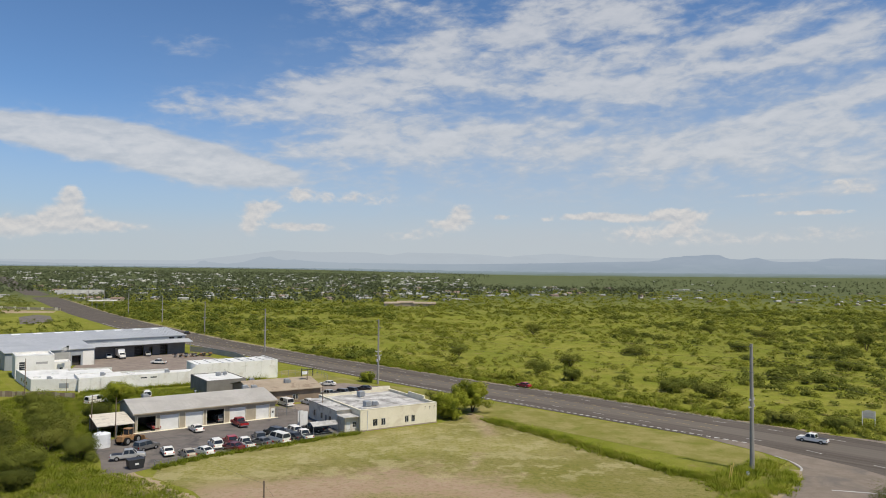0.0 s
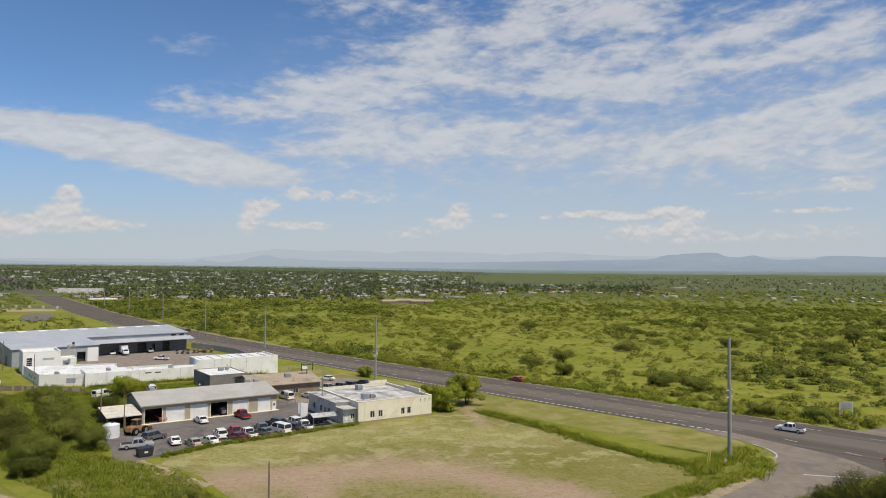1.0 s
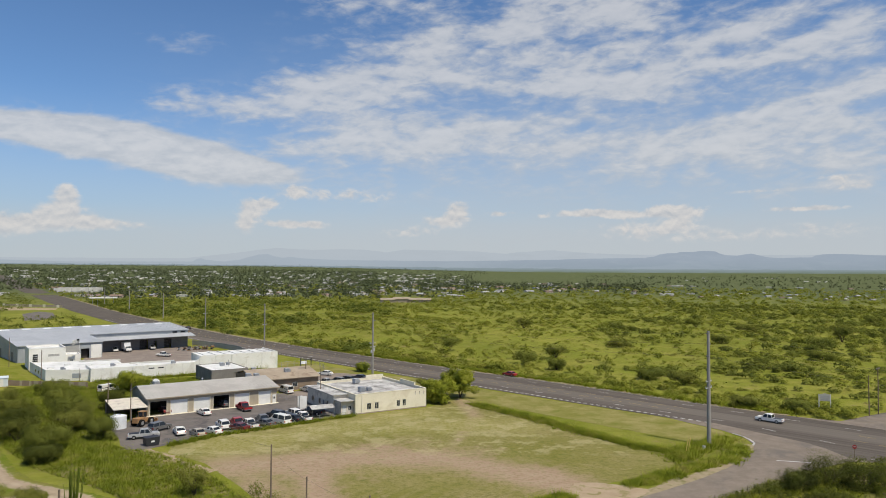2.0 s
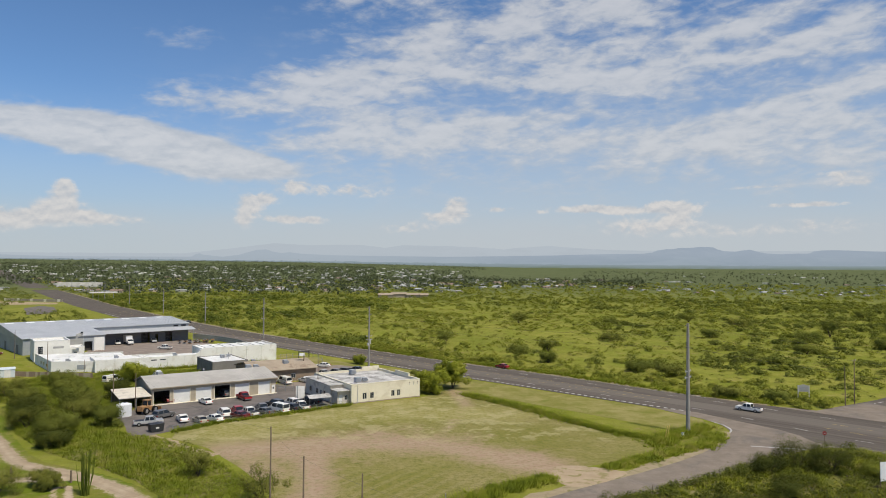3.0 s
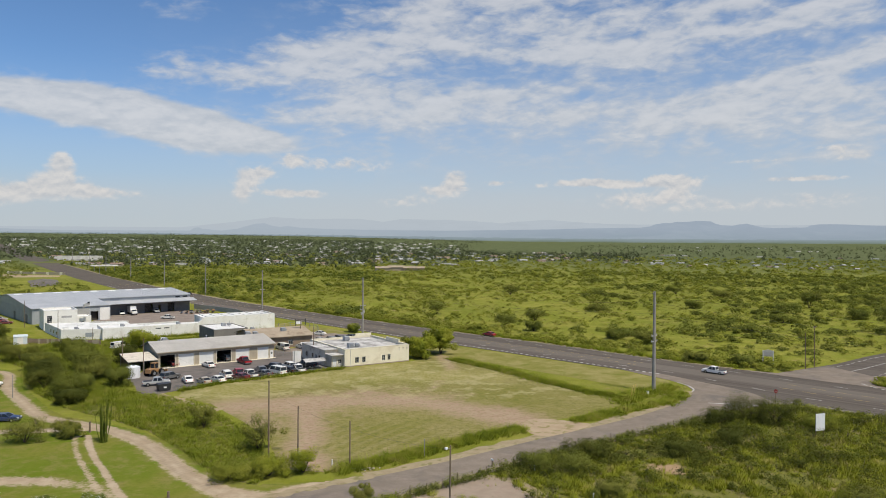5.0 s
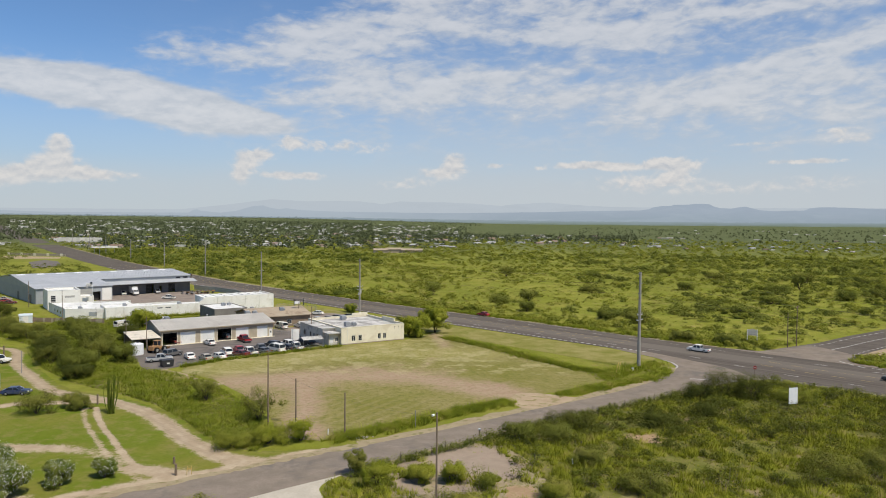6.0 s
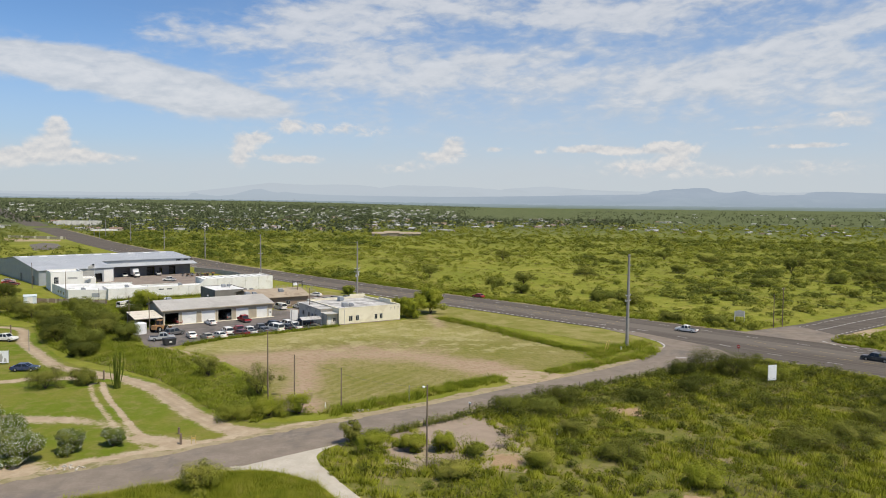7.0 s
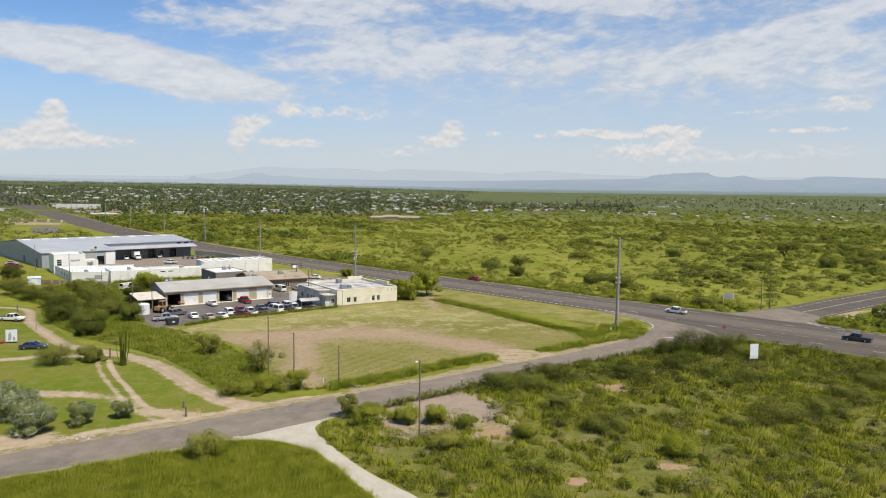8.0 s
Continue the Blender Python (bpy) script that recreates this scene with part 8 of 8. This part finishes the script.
stuff("lot_grass", blades(RNG, xy, RNG.gamma(5.0, 0.05, n), 0.035, np.full(n, 7), 0.3), M["lot_blades"], "tufts of green and dry grass on the corner lot", "grass")
xy = in_lot(LOT_N, 88000, RNG)
n = len(xy)
patch = np.array([noise.noise((x * 0.15, y * 0.15, 2.0)) for x, y in xy])
stuff("weed_tufts", blades(RNG, xy, RNG.gamma(5.0, 0.105, n) * (1 + 0.9 * patch), 0.034, np.full(n, 8), 0.3, 0.75), M["greenweeds"], "tufts of tall green grass by the dirt track", "grass")
xy = in_lot(LOT_W, 9000, RNG)
n = len(xy)
rad = RNG.gamma(3.0, 0.13, n) + 0.15
stuff("verge_weeds", plants(RNG, xy, rad, rad * RNG.uniform(0.6, 1.3, n), np.full(n, 12), 0.06, lobes=3, lift=1.2), M["tall_grass"], "leafy green weeds beside the gravel drive", "weeds")
xy = in_lot(LOT_W, 36000, RNG)
n = len(xy)
patch = np.array([noise.noise((x * 0.25, y * 0.25, 2.0)) for x, y in xy])
stuff("verge_grass", blades(RNG, xy, RNG.gamma(7.0, 0.08, n) * (1 + 0.6 * patch), 0.026, np.full(n, 7), 0.25, 0.7), M["tall_grass"], "knee-high green grass beside the gravel drive", "grass")

# taller thicket towards the junction
xy = in_lot(LOT_E, 2600, RNG)
xy = xy[(xy[:, 1] > 58 + 12 * RNG.uniform(-1, 1, len(xy))) | (RNG.uniform(0, 1, len(xy)) < 0.06)]
patch = np.array([noise.noise((x * 0.06, y * 0.06, 41.0)) for x, y in xy])
xy = xy[patch > RNG.uniform(-0.5, 0.45, len(xy))]
n = len(xy)
rad = RNG.gamma(4.0, 0.28, n) + 0.5
stuff("thicket", plants(RNG, xy, rad, rad * RNG.uniform(0.7, 1.1, n), np.full(n, 170), 0.105, lobes=8, lift=0.35), M["thicket"], "darker olive thicket towards the junction", "scrub")
# green ditch bank in the lot, weedy strips by the side road
def strip_plants(line, wide, count, h, mat, name, label, leaves=40, size=0.09):
    total = length(line)
    s = RNG.uniform(0, total, count)
    pts = np.array([along(line, v)[0] for v in s]) + RNG.normal(0, wide / 2.5, (count, 2))
    if mat == "greenweeds":
        tufts = np.repeat(pts, 5, axis=0) + RNG.normal(0, 0.35, (count * 5, 2))
        return stuff(name, blades(RNG, tufts, h * RNG.gamma(6.0, 0.15, len(tufts)), 0.045 + 0.35 * max(size - 0.09, 0), np.full(len(tufts), 7), 0.25), M[mat], label, "weeds")
    rad = RNG.gamma(3, 0.16, count) + 0.25
    return stuff(name, plants(RNG, pts, rad, np.full(count, h) * RNG.uniform(0.4, 1.2, count), np.full(count, leaves), size, lift=1.1), M[mat], label, "weeds")


strip_plants([(13.5, 152), (24.3, 137.2), (31.6, 124.5), (36.6, 116), (41.8, 109), (46, 105.5), (52, 109)], 2.2, 1300, 0.6, "greenweeds", "ditch_weeds", "green weeds along a shallow ditch")
strip_plants([(-7.2, 61), (-2.2, 64.6), (3.7, 69.2), (12.9, 76.2), (20.6, 82.2)], 2.2, 900, 0.6, "greenweeds", "ditch_weeds", "green weedy bank beside the side road")
strip_plants([(31.5, 87.4), (37.5, 91.2), (46.2, 97.5), (53.5, 101.5), (59, 110)], 2.2, 520, 0.6, "greenweeds", "ditch_weeds", "green weedy bank near the junction")
strip_plants([(44, 101), (48, 107), (55, 112), (59, 116)], 3.0, 420, 0.8, "greenweeds", "ditch_weeds", "green weeds round the power pole")
strip_plants([(-4, 45.5), (3.6, 51.8), (12.4, 58.6), (22.6, 66.6), (34, 74.0), (46.6, 81.6), (61, 91.5)], 0.8, 560, 1.25, "thorn", "fence_weeds", "tangled weeds along the wire fence", 50)
strip_plants([(-46, 113), (-39, 121.5), (-30, 127.5), (-21.9, 134), (-14.5, 139)], 1.0, 320, 0.6, "greenweeds", "fence_weeds", "green weeds at the foot of the fence", 30)
strip_plants([(-92, 187), (-70, 200.5), (-50, 213)], 1.2, 320, 0.8, "greenweeds", "wall_weeds", "green weeds along the white warehouse", 30, 0.12)
strip_plants([(x + 2, y + 2) for x, y in FAR[7:15]], 2.4, 1300, 0.7, "greenweeds", "roadside_weeds", "yellow-green weeds along the highway", 24, 0.16)
strip_plants([(108, 118), (113, 110), (121, 103), (128, 112), (120, 122), (130, 130)], 3.0, 420, 0.8, "greenweeds", "roadside_weeds", "green weeds on the junction island", 30, 0.12)
strip_plants([(77, 97.5), (88, 85.5), (97, 75), (112, 59)], 2.0, 420, 0.8, "scrub", "roadside_weeds", "scrubby weeds at the highway edge", 40)

# white stones at the roadside
for cx, cy, wide, count in ((-36.1, 38.4, 0.9, 26), (-16.2, 37.9, 0.45, 16), (-3.8, 61.6, 0.9, 22)):
    pile = bmesh.new()
    rng = random.Random(count)
    for k in range(count):
        r = rng.uniform(0.07, 0.17)
        ball = bmesh.ops.create_icosphere(pile, subdivisions=1, radius=r)["verts"]
        at = Vector((cx + rng.gauss(0, wide), cy + rng.gauss(0, wide * 0.45), r * 0.5 + rng.uniform(0, 0.12)))
        for v in ball:
            v.co = at + Vector((v.co.x * 1.3, v.co.y, v.co.z * 0.8)) + Vector((rng.uniform(-1, 1), rng.uniform(-1, 1), rng.uniform(-1, 1))) * r * 0.2
    tagged(part("stones", pile, M["gravel"]), "loose pile of whitewashed stones at the roadside", "stones", kind="stuff")

# ---------------------------------------------------------------- the far town
def far_house(w, d, h, roof_h, wall, roof, label):
    ob = empty("house", pose(0, 0, -60), label, "house", "houses of the far town")
    part("wall", boxed(-w / 2, -d / 2, 0, w / 2, d / 2, h), wall, ob)
    part("roof", prism_y(bmesh.new(), [(-d / 2 - 0.5, h), (0, h + roof_h), (d / 2 + 0.5, h), (d / 2 + 0.5, h + 0.2), (0, h + roof_h + 0.25), (-d / 2 - 0.5, h + 0.2)], -w / 2 - 0.4, w / 2 + 0.4), roof, ob)
    for x in (-w * 0.25, w * 0.22):
        part("window", boxed(x - 0.8, -d / 2 - 0.04, 1.0, x + 0.8, -d / 2 + 0.02, 2.2), M["window"], ob)
    return ob


town_white = surface("pale_house_wall", (0.50, 0.475, 0.43), (0.66, 0.64, 0.60), 0.2, 6)
town_tan = surface("tan_house_wall", (0.42, 0.34, 0.27), (0.48, 0.40, 0.32), 0.2, 6)
town_grey_roof = surface("pale_house_roof", (0.40, 0.39, 0.375), (0.56, 0.55, 0.535), 0.2, 6)
town_brown_roof = surface("brown_house_roof", (0.24, 0.17, 0.13), (0.32, 0.23, 0.18), 0.2, 6)
kinds = [far_house(16, 8, 2.8, 1.3, town_white, town_grey_roof, "small pale house among far trees"), far_house(22, 7, 2.6, 0.8, town_white, town_grey_roof, "long pale mobile home far off"), far_house(18, 10, 3.0, 2.0, town_tan, town_brown_roof, "tan house with a brown roof far off"), far_house(14, 9, 3.0, 1.8, town_tan, town_grey_roof, "tan house with a pale roof far off")]
homes = []
for k in range(560):
    if k < 440:
        az, r = random.uniform(-34, 4), 900 + 2300 * random.random() ** 1.2
    elif k < 510:
        az, r = random.uniform(-2, 19), 1080 + 700 * random.random()
    else:
        az, r = random.uniform(17, 36), random.choice([1050, 1150, 1600, 2300, 2900]) + random.uniform(-90, 90)
    x, y = r * math.sin(radians(az)), r * math.cos(radians(az))
    if not beyond_road(np.array([[x, y]]))[0] and x > -1150:
        x -= 60
    turn = random.choice([0, 40, 33, -50]) + random.uniform(-8, 8)
    size = random.uniform(0.55, 0.9) * (1.0 if az < 16 else 0.75)
    homes.append((math.hypot(x, y), x, y, turn, size, random.choice([0, 0, 1, 1, 2, 3])))
homes.sort()
bm = bmesh.new()
for k, (_, x, y, turn, size, which) in enumerate(homes):
    m = pose(x, y, float(ground_z(x, y)) - 0.1, 0, 0, turn) @ Matrix.Scale(size, 4)
    if k < 290:
        copy_thing(kinds[which], m)
        continue
    w, d = (16, 8) if which == 0 else (20, 8)
    ends = [[bm.verts.new(m @ Vector((e, yy, zz))) for yy, zz in ((-d / 2, 0), (d / 2, 0), (d / 2, 2.8), (0, 4.2), (-d / 2, 2.8))] for e in (-w / 2, w / 2)]
    for i in range(5):
        bm.faces.new((ends[0][i], ends[0][(i + 1) % 5], ends[1][(i + 1) % 5], ends[1][i]))
    bm.faces.new(ends[0][::-1]), bm.faces.new(ends[1])
tagged(part("far_houses", bm, town_white), "small pale houses scattered through the farthest town", "houses", kind="stuff")
for o in kinds:
    for c in list(o.children_recursive) + [o]:
        bpy.data.objects.remove(c)
xy = np.concatenate([scatter(6800, 780, 3400, -36, -3, RNG, 0.85), scatter(700, 850, 3000, -4, 5, RNG, 0.75), scatter(800, 1080, 1700, -3, 19, RNG), scatter(700, 1000, 3200, 14, 40, RNG), scatter(1700, 3000, 4500, -36, 6, RNG)])
xy = xy[(beyond_road(xy) | (xy[:, 0] < -600)) & ~near_line(xy, [(-470, 905), (-480, 1010)], 48)]
n = len(xy)
rad = RNG.gamma(4.0, 0.72, n) + 1.2
stuff("town_trees", plants(RNG, xy, rad, rad * RNG.uniform(1.2, 2.6, n), np.full(n, 24), 1.05, ground=ground_z(xy[:, 0], xy[:, 1]), low=0.02), M["town_trees"], "dark green trees among the houses of the far town", "trees")
# long pale store, filling-station canopy, tan ranch house
store = flat_block("far_store", pose(-508, 1003, 0, 0, 0, 15), 56, 26, 7.5, town_white, M["white_roof"], "long pale store building along the highway", "store", 0.6, 0.5)
for k in range(7):
    part("bay", boxed(3 + 7.4 * k, -0.12, 0.3, 7 + 7.4 * k, -0.01, 3.2), M["grey_wall"], store)
fs = empty("station_canopy", pose(-300, 672, 0, 0, 0, 30), "white flat canopy on posts beside the highway", "canopy")
part("roof", boxed(-12, -5, 5.6, 12, 5, 6.6, bevel=0.1), M["white_wall"], fs)
for x in (-9, 9):
    part("post", rodded((x, 0, 0), (x, 0, 5.6), 0.3), M["steel"], fs)
rh = empty("ranch_house", pose(-14, 735, 0, 0, 0, 8), "long tan ranch house with brown roofs", "house")
for x, y, w, h in ((-15, 0, 15, 2.9), (0, 4, 17, 3.6), (14, -1, 13, 2.9), (27, 3, 9, 2.6)):
    part("wall", boxed(x - w / 2, y - 4, 0, x + w / 2, y + 4, h), town_tan, rh)
    part("roof", prism_y(bmesh.new(), [(y - 5, h), (y, h + 1.7), (y + 5, h), (y + 5, h + 0.2), (y, h + 1.9), (y - 5, h + 0.2)], x - w / 2 - 0.6, x + w / 2 + 0.6), M["brown_roof"], rh)
